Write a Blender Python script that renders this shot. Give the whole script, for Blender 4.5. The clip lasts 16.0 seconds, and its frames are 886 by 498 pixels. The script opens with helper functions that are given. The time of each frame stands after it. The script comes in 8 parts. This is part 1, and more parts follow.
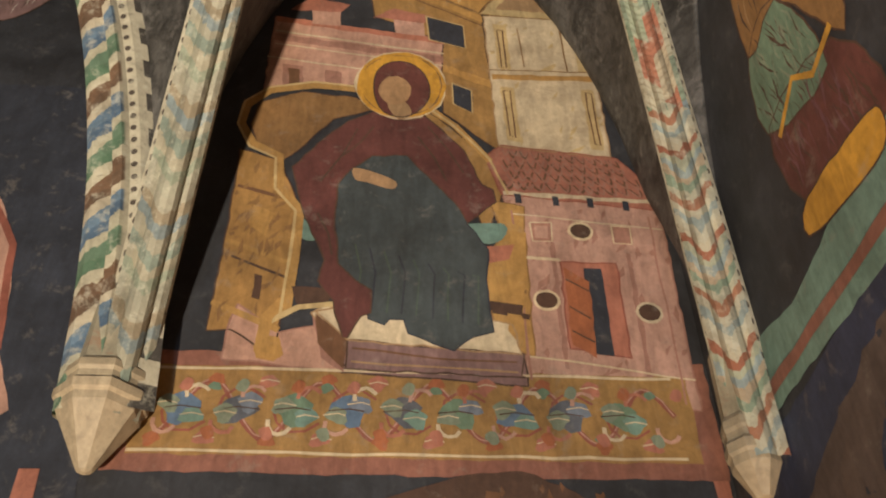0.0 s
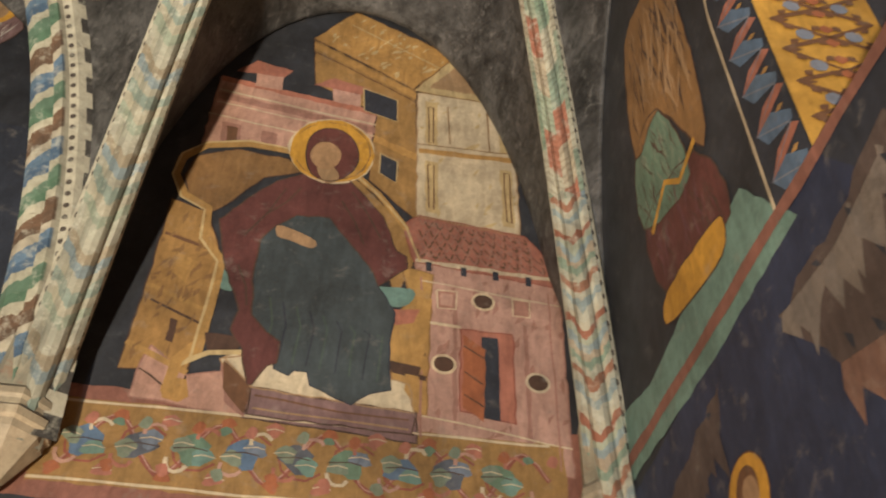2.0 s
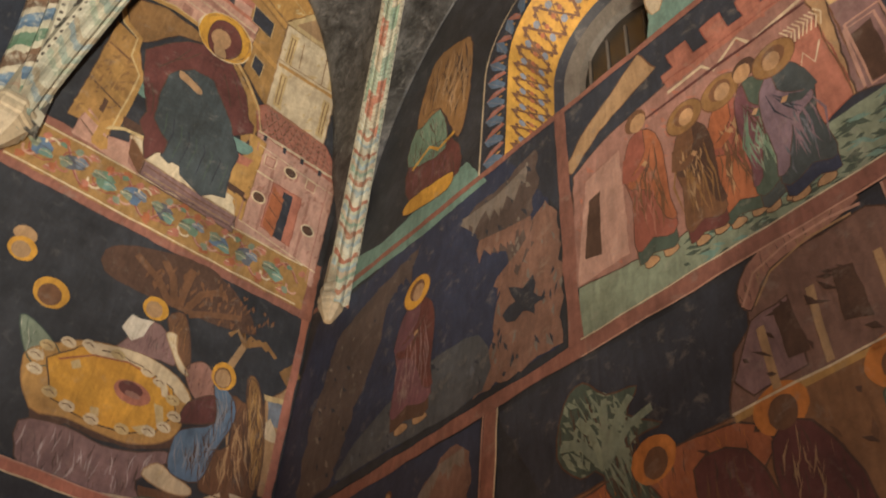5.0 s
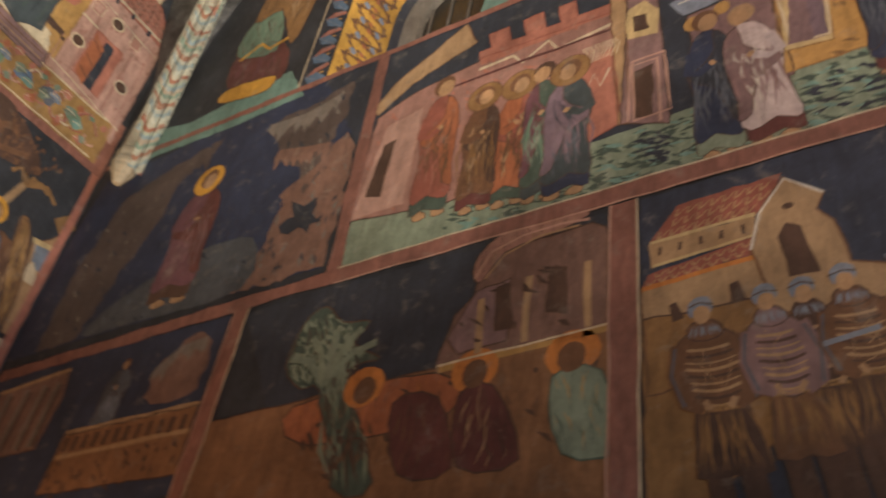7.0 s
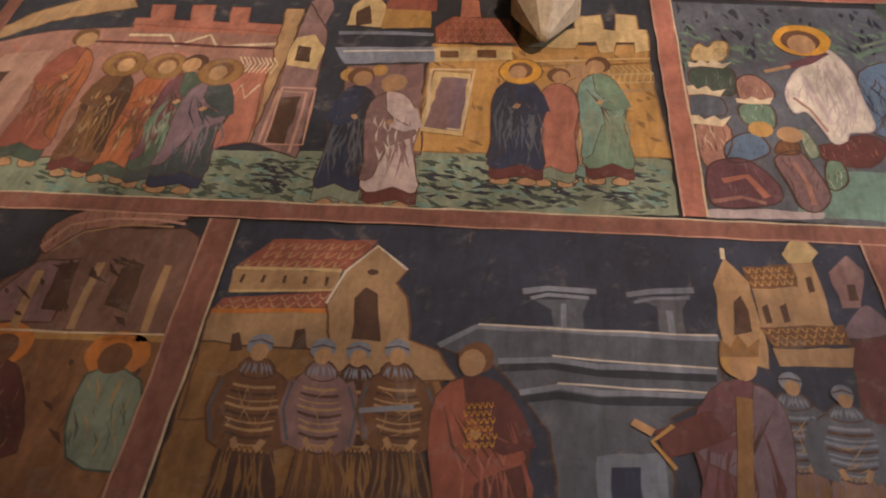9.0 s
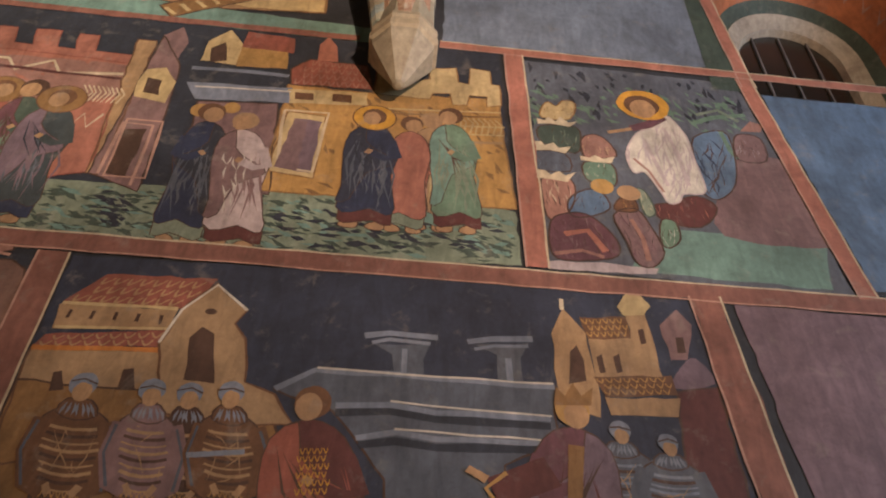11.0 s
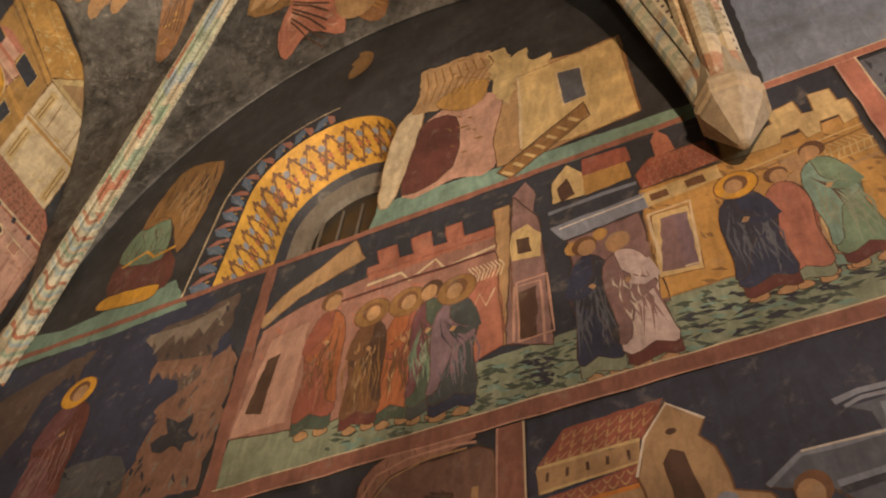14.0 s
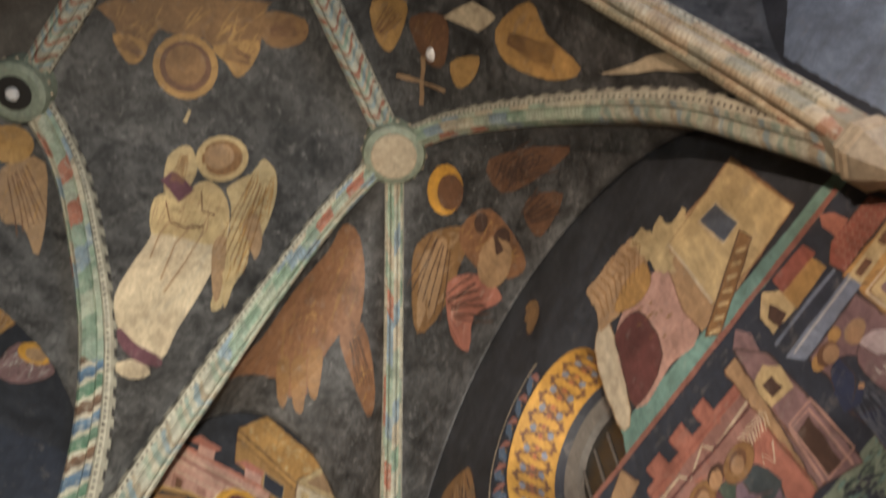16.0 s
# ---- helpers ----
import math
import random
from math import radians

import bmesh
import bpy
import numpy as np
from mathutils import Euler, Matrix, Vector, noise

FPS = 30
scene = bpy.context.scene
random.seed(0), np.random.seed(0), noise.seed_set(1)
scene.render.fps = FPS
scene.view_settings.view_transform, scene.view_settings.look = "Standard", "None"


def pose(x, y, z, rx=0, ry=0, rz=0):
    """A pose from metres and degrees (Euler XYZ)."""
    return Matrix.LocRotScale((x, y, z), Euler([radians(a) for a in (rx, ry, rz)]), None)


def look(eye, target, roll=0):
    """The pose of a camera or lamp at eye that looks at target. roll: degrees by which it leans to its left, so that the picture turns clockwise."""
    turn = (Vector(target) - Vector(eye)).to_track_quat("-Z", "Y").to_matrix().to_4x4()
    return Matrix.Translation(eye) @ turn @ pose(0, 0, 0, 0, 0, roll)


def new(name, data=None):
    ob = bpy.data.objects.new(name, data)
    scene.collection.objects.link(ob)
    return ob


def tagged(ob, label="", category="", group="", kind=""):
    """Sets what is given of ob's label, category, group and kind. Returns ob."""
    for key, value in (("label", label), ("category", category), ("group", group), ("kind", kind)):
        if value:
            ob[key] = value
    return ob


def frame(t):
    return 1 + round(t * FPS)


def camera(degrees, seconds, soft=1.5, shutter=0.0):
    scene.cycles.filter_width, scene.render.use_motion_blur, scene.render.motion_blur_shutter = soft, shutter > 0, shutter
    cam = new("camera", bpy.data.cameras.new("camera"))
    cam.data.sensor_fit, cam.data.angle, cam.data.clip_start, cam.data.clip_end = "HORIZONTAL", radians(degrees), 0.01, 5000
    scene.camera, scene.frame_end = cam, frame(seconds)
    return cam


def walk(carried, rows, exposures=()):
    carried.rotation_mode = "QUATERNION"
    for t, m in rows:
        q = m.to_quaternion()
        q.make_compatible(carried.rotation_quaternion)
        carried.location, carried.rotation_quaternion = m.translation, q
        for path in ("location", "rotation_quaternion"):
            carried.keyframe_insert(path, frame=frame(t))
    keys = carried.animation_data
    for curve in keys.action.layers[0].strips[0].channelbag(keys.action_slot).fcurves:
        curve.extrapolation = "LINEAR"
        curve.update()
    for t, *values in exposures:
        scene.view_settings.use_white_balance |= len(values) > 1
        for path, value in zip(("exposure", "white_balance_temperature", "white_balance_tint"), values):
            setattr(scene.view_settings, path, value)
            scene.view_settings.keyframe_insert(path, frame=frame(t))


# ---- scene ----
PATH = [
    (0, (-1.374, -3.144, 4.328), (-1.235, -1.627, 5.624), -1.4),
    (0.5, (-1.367, -3.148, 4.371), (-1.257, -1.642, 5.682), -0.8),
    (1, (-1.373, -3.138, 4.384), (-1.251, -1.669, 5.735), -1.0),
    (1.5, (-1.377, -3.205, 4.325), (-1.213, -1.76, 5.697), 0.2),
    (2, (-1.196, -3.412, 4.158), (-0.968, -1.989, 5.545), 0.7),
    (2.5, (-1.267, -3.446, 4.089), (-0.946, -2.067, 5.501), -0.7),
    (3, (-1.346, -3.755, 3.74), (-0.966, -2.419, 5.179), -1.5),
    (3.5, (-1.52, -3.944, 3.376), (-0.949, -2.659, 4.797), -2.4),
    (4, (-1.87, -4.458, 2.645), (-1.136, -3.202, 4.019), -1.4),
    (6.3, (-2.545, -5.036, 1.8), (-1.568, -3.84, 3.071), 11.2),
    (6.5, (-2.46, -5.132, 1.865), (-1.399, -3.962, 3.091), 9.3),
    (7, (-2.481, -5.17, 1.84), (-1.249, -4.188, 3.072), 10.9),
    (7.5, (-2.481, -5.113, 1.848), (-1.157, -4.356, 3.143), 10.2),
    (8, (-2.448, -5.164, 1.892), (-1.073, -4.648, 3.25), 9.9),
    (8.5, (-2.41, -5.22, 1.914), (-0.99, -4.88, 3.281), 9.0),
    (9, (-2.385, -5.254, 1.923), (-0.953, -5.029, 3.301), 9.6),
    (9.5, (-2.366, -5.253, 1.922), (-0.932, -5.074, 3.305), 11.1),
    (10, (-2.351, -5.277, 1.921), (-0.925, -5.242, 3.323), 6.9),
    (12.3, (-2.358, -5.326, 1.927), (-1.045, -5.391, 3.435), 2.6),
    (12.5, (-2.35, -5.291, 1.919), (-1.041, -5.279, 3.431), 3.2),
    (13, (-2.462, -5.201, 1.887), (-1.22, -4.715, 3.378), 2.3),
    (13.5, (-2.525, -5.178, 1.893), (-1.431, -4.556, 3.447), 5.1),
    (14, (-2.491, -5.177, 1.922), (-1.432, -4.523, 3.488), 6.8),
    (14.5, (-2.611, -5.192, 1.917), (-1.744, -4.295, 3.48), 3.0),
    (15, (-2.533, -5.182, 1.876), (-1.947, -4.253, 3.547), 1.6),
    (15.5, (-2.615, -5.17, 1.755), (-2.067, -4.331, 3.485), -2.7),
    (16, (-2.562, -5.243, 1.826), (-2.108, -4.579, 3.657), -4.7),
]
cam = camera(51.4, 16.0, soft=2.0, shutter=0.5)
walk(cam, [(t, look(eye, target, roll)) for t, eye, target, roll in PATH],
     [(0.0, -1.12, 6950, 13), (1.5, -1.1, 6800, 12), (2.5, -1.02, 6500, 10), (4.0, -0.93, 6600, 9), (6.5, -0.95, 6550, 11), (7.2, -0.97, 6250, 9), (8.0, -0.95, 6600, 14), (9.0, -0.95, 6700, 15), (10.0, -0.95, 6500, 13), (12.5, -0.95, 6700, 15), (13.5, -1.0, 7800, 15), (14.4, -1.0, 7700, 15), (15.0, -1.0, 6100, 8), (16.0, -1.02, 5900, 9)])

# ---- light ----
world = bpy.data.worlds.new("world")
world.use_nodes = True
scene.world = world
bg = world.node_tree.nodes["Background"]
sky = world.node_tree.nodes.new("ShaderNodeTexSky")
sky.sky_type, sky.sun_disc, sky.sun_elevation, sky.sun_rotation = "NISHITA", False, radians(35), radians(200)
world.node_tree.links.new(sky.outputs[0], bg.inputs[0])
bg.inputs[1].default_value = 0.1


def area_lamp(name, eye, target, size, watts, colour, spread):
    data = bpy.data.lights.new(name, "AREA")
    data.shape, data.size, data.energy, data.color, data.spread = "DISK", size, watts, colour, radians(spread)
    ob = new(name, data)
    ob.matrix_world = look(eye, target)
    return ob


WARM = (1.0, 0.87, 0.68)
# Unseen floor floodlights, inferred from shade above the ribs and the warm corner.
area_lamp("unseen_warm_lamp", (-3.0, -5.9, 1.1), (-1.9, -0.9, 8.5), 0.22, 330, WARM, 62)
area_lamp("unseen_warm_lamp", (-1.5, -1.9, 0.5), (-0.4, -0.6, 4.6), 0.3, 82, (1.0, 0.56, 0.29), 115)
# Added unseen lamp with no known source, brightening the east wall's right part.
area_lamp("unseen_warm_lamp", (-6.5, -8.0, 2.2), (0.0, -5.2, 6.3), 0.4, 150, (1.0, 0.73, 0.52), 58)
area_lamp("window_daylight", (-3.2, -11.6, 5.0), (-0.8, -6.0, 6.4), 2.0, 170, (0.55, 0.74, 1.0), 110)


# ---- materials ----
def nodes_of(name):
    m = bpy.data.materials.new(name)
    m.use_nodes = True
    nt = m.node_tree
    return m, nt, nt.nodes["Principled BSDF"], nt.nodes.new, nt.links.new


def mixed(nt, mode, fac, a, b):
    n = nt.nodes.new("ShaderNodeMix")
    n.data_type, n.blend_type = "RGBA", mode
    for key, v in ((0, fac), (6, a), (7, b)):
        if hasattr(v, "is_output"):
            nt.links.new(v, n.inputs[key])
        else:
            n.inputs[key].default_value = v if key == 0 else (*v[:3], 1)
    return n.outputs[2]


def noise_of(nt, scale, detail=5.0, rough=0.6, distort=0.0, where=None):
    n = nt.nodes.new("ShaderNodeTexNoise")
    n.inputs["Scale"].default_value, n.inputs["Detail"].default_value = scale, detail
    n.inputs["Roughness"].default_value, n.inputs["Distortion"].default_value = rough, distort
    if where is None:
        c = nt.nodes.new("ShaderNodeTexCoord")
        where = c.outputs["Object"]
    nt.links.new(where, n.inputs["Vector"])
    return n.outputs["Fac"]


def ramp_of(nt, fac, stops, mode="LINEAR"):
    n = nt.nodes.new("ShaderNodeValToRGB")
    n.color_ramp.interpolation = mode
    e = n.color_ramp.elements
    while len(e) < len(stops):
        e.new(0.5)
    for i, (p, c) in enumerate(stops):
        e[i].position = p
        e[i].color = (c, c, c, 1) if isinstance(c, float) else (*c, 1)
    nt.links.new(fac, n.inputs[0])
    return n.outputs[0]


def scaled(c, k):
    return tuple(min(1.0, v * k) for v in c)


PAINT = {}


def paint(name, colour, vary=0.35, worn=(0.30, 0.27, 0.23), wear=0.3, rough=0.64, bump=0.25, streak=0.0):
    """Aged lime paint on plaster: blotches, fine grain, rubbed spots and trowel relief."""
    if name in PAINT:
        return PAINT[name]
    m, nt, bsdf, add, link = nodes_of(name)
    blot = ramp_of(nt, noise_of(nt, 2.6, 7, 0.62, 0.6), [(0.28, 1 - vary), (0.72, 1 + 0.0)])
    grain = ramp_of(nt, noise_of(nt, 38, 4, 0.7), [(0.25, 0.72), (0.75, 1.0)])
    col = mixed(nt, "MULTIPLY", 1.0, scaled(colour, 1.55), blot)
    col = mixed(nt, "MULTIPLY", 0.75, col, grain)
    strokes = nt.nodes.new("ShaderNodeMapping")
    strokes.inputs["Scale"].default_value = (9, 9, 2.2)
    strokes.inputs["Rotation"].default_value = (0.3, 0.25, 0.1)
    link(nt.nodes.new("ShaderNodeTexCoord").outputs["Object"], strokes.inputs[0])
    brush = ramp_of(nt, noise_of(nt, 2.4, 5, 0.6, 0.8, strokes.outputs[0]), [(0.32, 0.62), (0.66, 1.0)])
    col = mixed(nt, "MULTIPLY", 0.8, col, brush)
    grime = ramp_of(nt, noise_of(nt, 1.1, 9, 0.68, 0.3), [(0.36, 0.55), (0.6, 1.0)])
    col = mixed(nt, "MULTIPLY", 0.7, col, grime)
    spots = ramp_of(nt, noise_of(nt, 9, 9, 0.72, 0.4), [(0.56, 0.0), (0.68, 1.0)])
    fade = nt.nodes.new("ShaderNodeMath")
    fade.operation = "MULTIPLY"
    link(spots, fade.inputs[0])
    fade.inputs[1].default_value = wear
    col = mixed(nt, "MIX", fade.outputs[0], col, worn)
    veil = ramp_of(nt, noise_of(nt, 1.9, 10, 0.72, 0.5), [(0.44, 0.0), (0.70, 0.60)])
    col = mixed(nt, "MULTIPLY", veil, col, (0.42, 0.36, 0.33))
    rub = ramp_of(nt, noise_of(nt, 21, 8, 0.75, 0.8), [(0.55, 0.0), (0.72, 0.45)])
    col = mixed(nt, "MULTIPLY", rub, col, (0.45, 0.40, 0.37))
    info = nt.nodes.new("ShaderNodeObjectInfo")
    tint = ramp_of(nt, info.outputs["Random"], [(0.0, (0.88, 0.9, 0.93)), (1.0, (1.0, 0.98, 0.95))])
    col = mixed(nt, "MULTIPLY", 1.0, col, tint)
    link(col, bsdf.inputs["Base Color"])
    bsdf.inputs["Roughness"].default_value = rough
    b = nt.nodes.new("ShaderNodeBump")
    b.inputs["Strength"].default_value, b.inputs["Distance"].default_value = bump, 0.012
    link(noise_of(nt, 14, 8, 0.65), b.inputs["Height"])
    link(b.outputs[0], bsdf.inputs["Normal"])
    PAINT[name] = m
    return m


COL = dict(
    night=(0.035, 0.041, 0.057), blueblack=(0.040, 0.048, 0.076), amber=(0.36, 0.21, 0.075), slate=(0.11, 0.125, 0.155), web=(0.20, 0.195, 0.18), greyblue=(0.19, 0.23, 0.29),
    pink=(0.50, 0.30, 0.235), pinkdark=(0.36, 0.19, 0.15), rose=(0.42, 0.17, 0.12), brick=(0.30, 0.10, 0.07), frame_red=(0.27, 0.12, 0.09),
    ochre=(0.46, 0.27, 0.09), ochredark=(0.27, 0.15, 0.06), straw=(0.56, 0.43, 0.22), cream=(0.62, 0.52, 0.36), gold=(0.62, 0.33, 0.05),
    maroon=(0.13, 0.045, 0.04), plum=(0.16, 0.07, 0.085), teal=(0.06, 0.075, 0.08), navy=(0.035, 0.045, 0.085), green=(0.15, 0.24, 0.17),
    sage=(0.22, 0.27, 0.20), aqua=(0.17, 0.29, 0.25), darkgreen=(0.07, 0.10, 0.08), white=(0.62, 0.58, 0.50), lilac=(0.50, 0.42, 0.42),
    rockdim=(0.105, 0.078, 0.07), rocklight=(0.21, 0.18, 0.155), hillblue=(0.075, 0.085, 0.10), tanbrown=(0.25, 0.125, 0.06), clay=(0.22, 0.125, 0.095),
    flesh=(0.42, 0.26, 0.14), brown=(0.17, 0.085, 0.045), umber=(0.09, 0.05, 0.035), orange=(0.52, 0.20, 0.05), tan=(0.40, 0.26, 0.14),
    blue=(0.12, 0.19, 0.29), steel=(0.22, 0.25, 0.31), mauve=(0.24, 0.15, 0.15), violet=(0.20, 0.14, 0.17), rust=(0.37, 0.13, 0.06), stone=(0.55, 0.48, 0.37))


def mat(name):
    return paint(name, COL[name])


web_mat = paint("web_plaster", (0.125, 0.124, 0.122), vary=0.9, worn=(0.20, 0.196, 0.188), wear=0.9, bump=0.45)


def mottle(m, stops, scales):
    """Cloudy stains of two sizes over a plaster."""
    nt = m.node_tree
    bsdf = nt.nodes["Principled BSDF"]
    col = bsdf.inputs["Base Color"].links[0].from_socket
    for scale in scales:
        col = mixed(nt, "MULTIPLY", 1.0, col, ramp_of(nt, noise_of(nt, scale, 11, 0.74, 0.7), stops))
    nt.links.new(col, bsdf.inputs["Base Color"])


mottle(web_mat, [(0.38, 0.42), (0.50, 1.0), (0.64, 1.0)], (3.4, 11.0))


def rib_paint(name, seed, low, high, chevron, pitch, split):
    """Moulded rib: slanting painted strokes near the springing, longer blocks above, pale beaded edges with painted
    shadow teeth; UV x across, UV y along in metres.
    """
    m, nt, bsdf, add, link = nodes_of(name)
    uv = add("ShaderNodeUVMap")
    sep = add("ShaderNodeSeparateXYZ")
    link(uv.outputs[0], sep.inputs[0])

    def math_node(op, a, b=0.0):
        n = add("ShaderNodeMath")
        n.operation = op
        for i, v in enumerate((a, b)):
            if hasattr(v, "is_output"):
                link(v, n.inputs[i])
            else:
                n.inputs[i].default_value = v
        return n.outputs[0]

    across = math_node("ABSOLUTE", math_node("SUBTRACT", sep.outputs[0], 0.5))
    wob = math_node("MULTIPLY", noise_of(nt, 7, 5), 0.15)
    run = math_node("ADD", math_node("SUBTRACT", sep.outputs[1], math_node("MULTIPLY", across, chevron)), wob)
    n = len(low)
    strokes = ramp_of(nt, math_node("FRACT", math_node("DIVIDE", run, pitch * n)), [(i / n, c) for i, c in enumerate(low)], "CONSTANT")
    wn = add("ShaderNodeTexWhiteNoise")
    wn.noise_dimensions = "2D"
    comb = add("ShaderNodeCombineXYZ")
    lane = math_node("FLOOR", math_node("MULTIPLY", sep.outputs[0], 3.99))
    link(math_node("FLOOR", math_node("ADD", math_node("DIVIDE", run, 0.26), math_node("MULTIPLY", lane, 0.37))), comb.inputs[0])
    link(math_node("ADD", lane, seed), comb.inputs[1])
    link(comb.outputs[0], wn.inputs["Vector"])
    k = len(high)
    blocks = ramp_of(nt, wn.outputs["Value"], [(i / k, c) for i, c in enumerate(high)], "CONSTANT")
    hatch = math_node("LESS_THAN", math_node("FRACT", math_node("DIVIDE", run, 0.045)), 0.3)
    blocks = mixed(nt, "MULTIPLY", math_node("MULTIPLY", hatch, 0.5), blocks, (0.55, 0.5, 0.45))
    edge_of = math_node("GREATER_THAN", math_node("ADD", sep.outputs[1], math_node("MULTIPLY", noise_of(nt, 2.0, 2), 0.5)), split + 0.25)
    band = mixed(nt, "MIX", edge_of, strokes, blocks)
    edge = ramp_of(nt, across, [(0.0, 0.0), (0.33, 0.0), (0.345, 1.0)])
    along = math_node("MULTIPLY", math_node("SUBTRACT", math_node("FRACT", math_node("DIVIDE", sep.outputs[1], 0.07)), 0.5), 0.07)
    aside = math_node("MULTIPLY", math_node("SUBTRACT", across, 0.40), 0.75)
    gap = math_node("ADD", math_node("MULTIPLY", along, along), math_node("MULTIPLY", aside, aside))
    bead = math_node("LESS_THAN", gap, 0.00022)
    rim = mixed(nt, "MIX", bead, (0.47, 0.44, 0.34), (0.07, 0.055, 0.045))
    # Dark teeth in the edge colour stand for shade in the rib's steps.
    notch_shade = math_node("MULTIPLY", math_node("GREATER_THAN", across, 0.455), math_node("LESS_THAN", math_node("FRACT", math_node("DIVIDE", sep.outputs[1], 0.21)), 0.5))
    rim = mixed(nt, "MIX", notch_shade, rim, (0.06, 0.055, 0.05))
    col = mixed(nt, "MIX", edge, band, rim)
    col = mixed(nt, "MULTIPLY", 0.9, col, ramp_of(nt, noise_of(nt, 7, 8, 0.7, 0.5), [(0.3, 0.42), (0.62, 1.0)]))
    col = mixed(nt, "MIX", ramp_of(nt, noise_of(nt, 15, 9, 0.75), [(0.52, 0.0), (0.66, 0.6)]), col, (0.50, 0.49, 0.40))
    col = mixed(nt, "MIX", ramp_of(nt, noise_of(nt, 24, 9, 0.75, 0.6), [(0.58, 0.0), (0.68, 0.6)]), col, (0.09, 0.085, 0.075))
    link(col, bsdf.inputs["Base Color"])
    bsdf.inputs["Roughness"].default_value = 0.75
    b = add("ShaderNodeBump")
    b.inputs["Strength"].default_value, b.inputs["Distance"].default_value = 0.5, 0.012
    link(noise_of(nt, 22, 8, 0.7), b.inputs["Height"])
    link(b.outputs[0], bsdf.inputs["Normal"])
    return m


CHEVRON = [(0.52, 0.49, 0.37), (0.10, 0.19, 0.12), (0.13, 0.22, 0.15), (0.46, 0.44, 0.33), (0.08, 0.14, 0.22), (0.13, 0.21, 0.30), (0.50, 0.45, 0.34), (0.13, 0.08, 0.05), (0.17, 0.10, 0.06)]
SLANTS = [(0.47, 0.46, 0.37), (0.27, 0.34, 0.34), (0.44, 0.43, 0.34), (0.33, 0.16, 0.10), (0.42, 0.42, 0.33), (0.22, 0.30, 0.23), (0.40, 0.33, 0.24), (0.25, 0.32, 0.33), (0.35, 0.38, 0.29), (0.30, 0.12, 0.075), (0.46, 0.43, 0.33)]
BANDS = [(0.38, 0.42, 0.32), (0.24, 0.33, 0.24), (0.50, 0.48, 0.37), (0.33, 0.39, 0.29), (0.40, 0.17, 0.11), (0.24, 0.31, 0.35), (0.50, 0.46, 0.34), (0.27, 0.35, 0.27), (0.46, 0.40, 0.29)]
TAN_BANDS = [(0.45, 0.36, 0.24), (0.38, 0.22, 0.14), (0.5, 0.43, 0.3), (0.40, 0.36, 0.25), (0.34, 0.33, 0.25)]
PALE = [(0.33, 0.33, 0.26), (0.25, 0.29, 0.22), (0.34, 0.32, 0.24), (0.20, 0.25, 0.21), (0.32, 0.31, 0.24), (0.19, 0.24, 0.25), (0.27, 0.23, 0.16), (0.34, 0.33, 0.26)]
rib_mats = [rib_paint("rib_paint", 1.0, CHEVRON, BANDS, 0.45, 0.062, 2.7), rib_paint("rib_paint", 7.0, SLANTS, BANDS, 0.45, 0.042, 1.5), rib_paint("rib_paint", 4.0, TAN_BANDS, TAN_BANDS, 0.15, 0.2, 0.5), rib_paint("rib_paint", 2.0, PALE, BANDS, 0.4, 0.06, 2.6)]
stone_mat = paint("corbel_stone", (0.40, 0.34, 0.24), vary=0.3, worn=(0.3, 0.25, 0.18), wear=0.4, bump=0.5)


# ---- building helpers ----
def mesh_of(name, verts, faces, material, parent=None, label="", uvs=None, smooth=False):
    me = bpy.data.meshes.new(name)
    me.from_pydata([tuple(v) for v in verts], [], faces)
    if uvs is not None:
        layer = me.uv_layers.new(name="UVMap")
        for loop in me.loops:
            layer.data[loop.index].uv = uvs[loop.vertex_index]
    me.materials.append(material)
    if smooth:
        me.polygons.foreach_set("use_smooth", [True] * len(me.polygons))
    me.update()
    ob = new(name, me)
    if parent is not None:
        ob.parent = parent
        ob.matrix_parent_inverse = parent.matrix_basis.inverted()
    if label:
        tagged(ob, label)
    return ob


def part(name, bm, material, parent, label=""):
    me = bpy.data.meshes.new(name)
    bm.to_mesh(me)
    bm.free()
    me.materials.append(material)
    ob = new(name, me)
    if parent is not None:
        ob.parent = parent
        ob.matrix_parent_inverse = parent.matrix_basis.inverted()
    if label:
        tagged(ob, label)
    return ob


def thing(name, at, label, category, group="", kind=""):
    ob = new(name)
    ob.empty_display_size = 0.1
    ob.matrix_basis = Matrix.Translation(at)
    return tagged(ob, label, category, group, kind)


def box(name, lo, hi, material, parent=None, label="", bevel=0.0):
    bm = bmesh.new()
    bmesh.ops.create_cube(bm, size=1.0)
    for v in bm.verts:
        v.co = Vector([lo[i] + (v.co[i] + 0.5) * (hi[i] - lo[i]) for i in range(3)])
    if bevel:
        bmesh.ops.bevel(bm, geom=bm.edges[:], offset=bevel, segments=2, affect="EDGES")
    return part(name, bm, material, parent, label)


# ---- walls, floor, vault ----
TOP = 12.0
wall_mat = paint("wall_plaster", (0.042, 0.046, 0.056), vary=0.65, worn=(0.12, 0.118, 0.115), wear=0.35)
plain_mat = paint("plain_plaster", (0.16, 0.14, 0.12), vary=0.3)
floor_mat = paint("floor_stone", (0.26, 0.22, 0.18), vary=0.35, rough=0.6)

tagged(box("floor", (-9.4, -12.4, -0.2), (0.9, 0.5, 0.0), floor_mat), "worn stone floor slabs", "floor", kind="structure")
tagged(box("wall_north", (-9.4, 0.0, 0.0), (0.0, 0.5, TOP), wall_mat), "thick plastered chapel wall with dark painted ground", "wall", kind="structure")


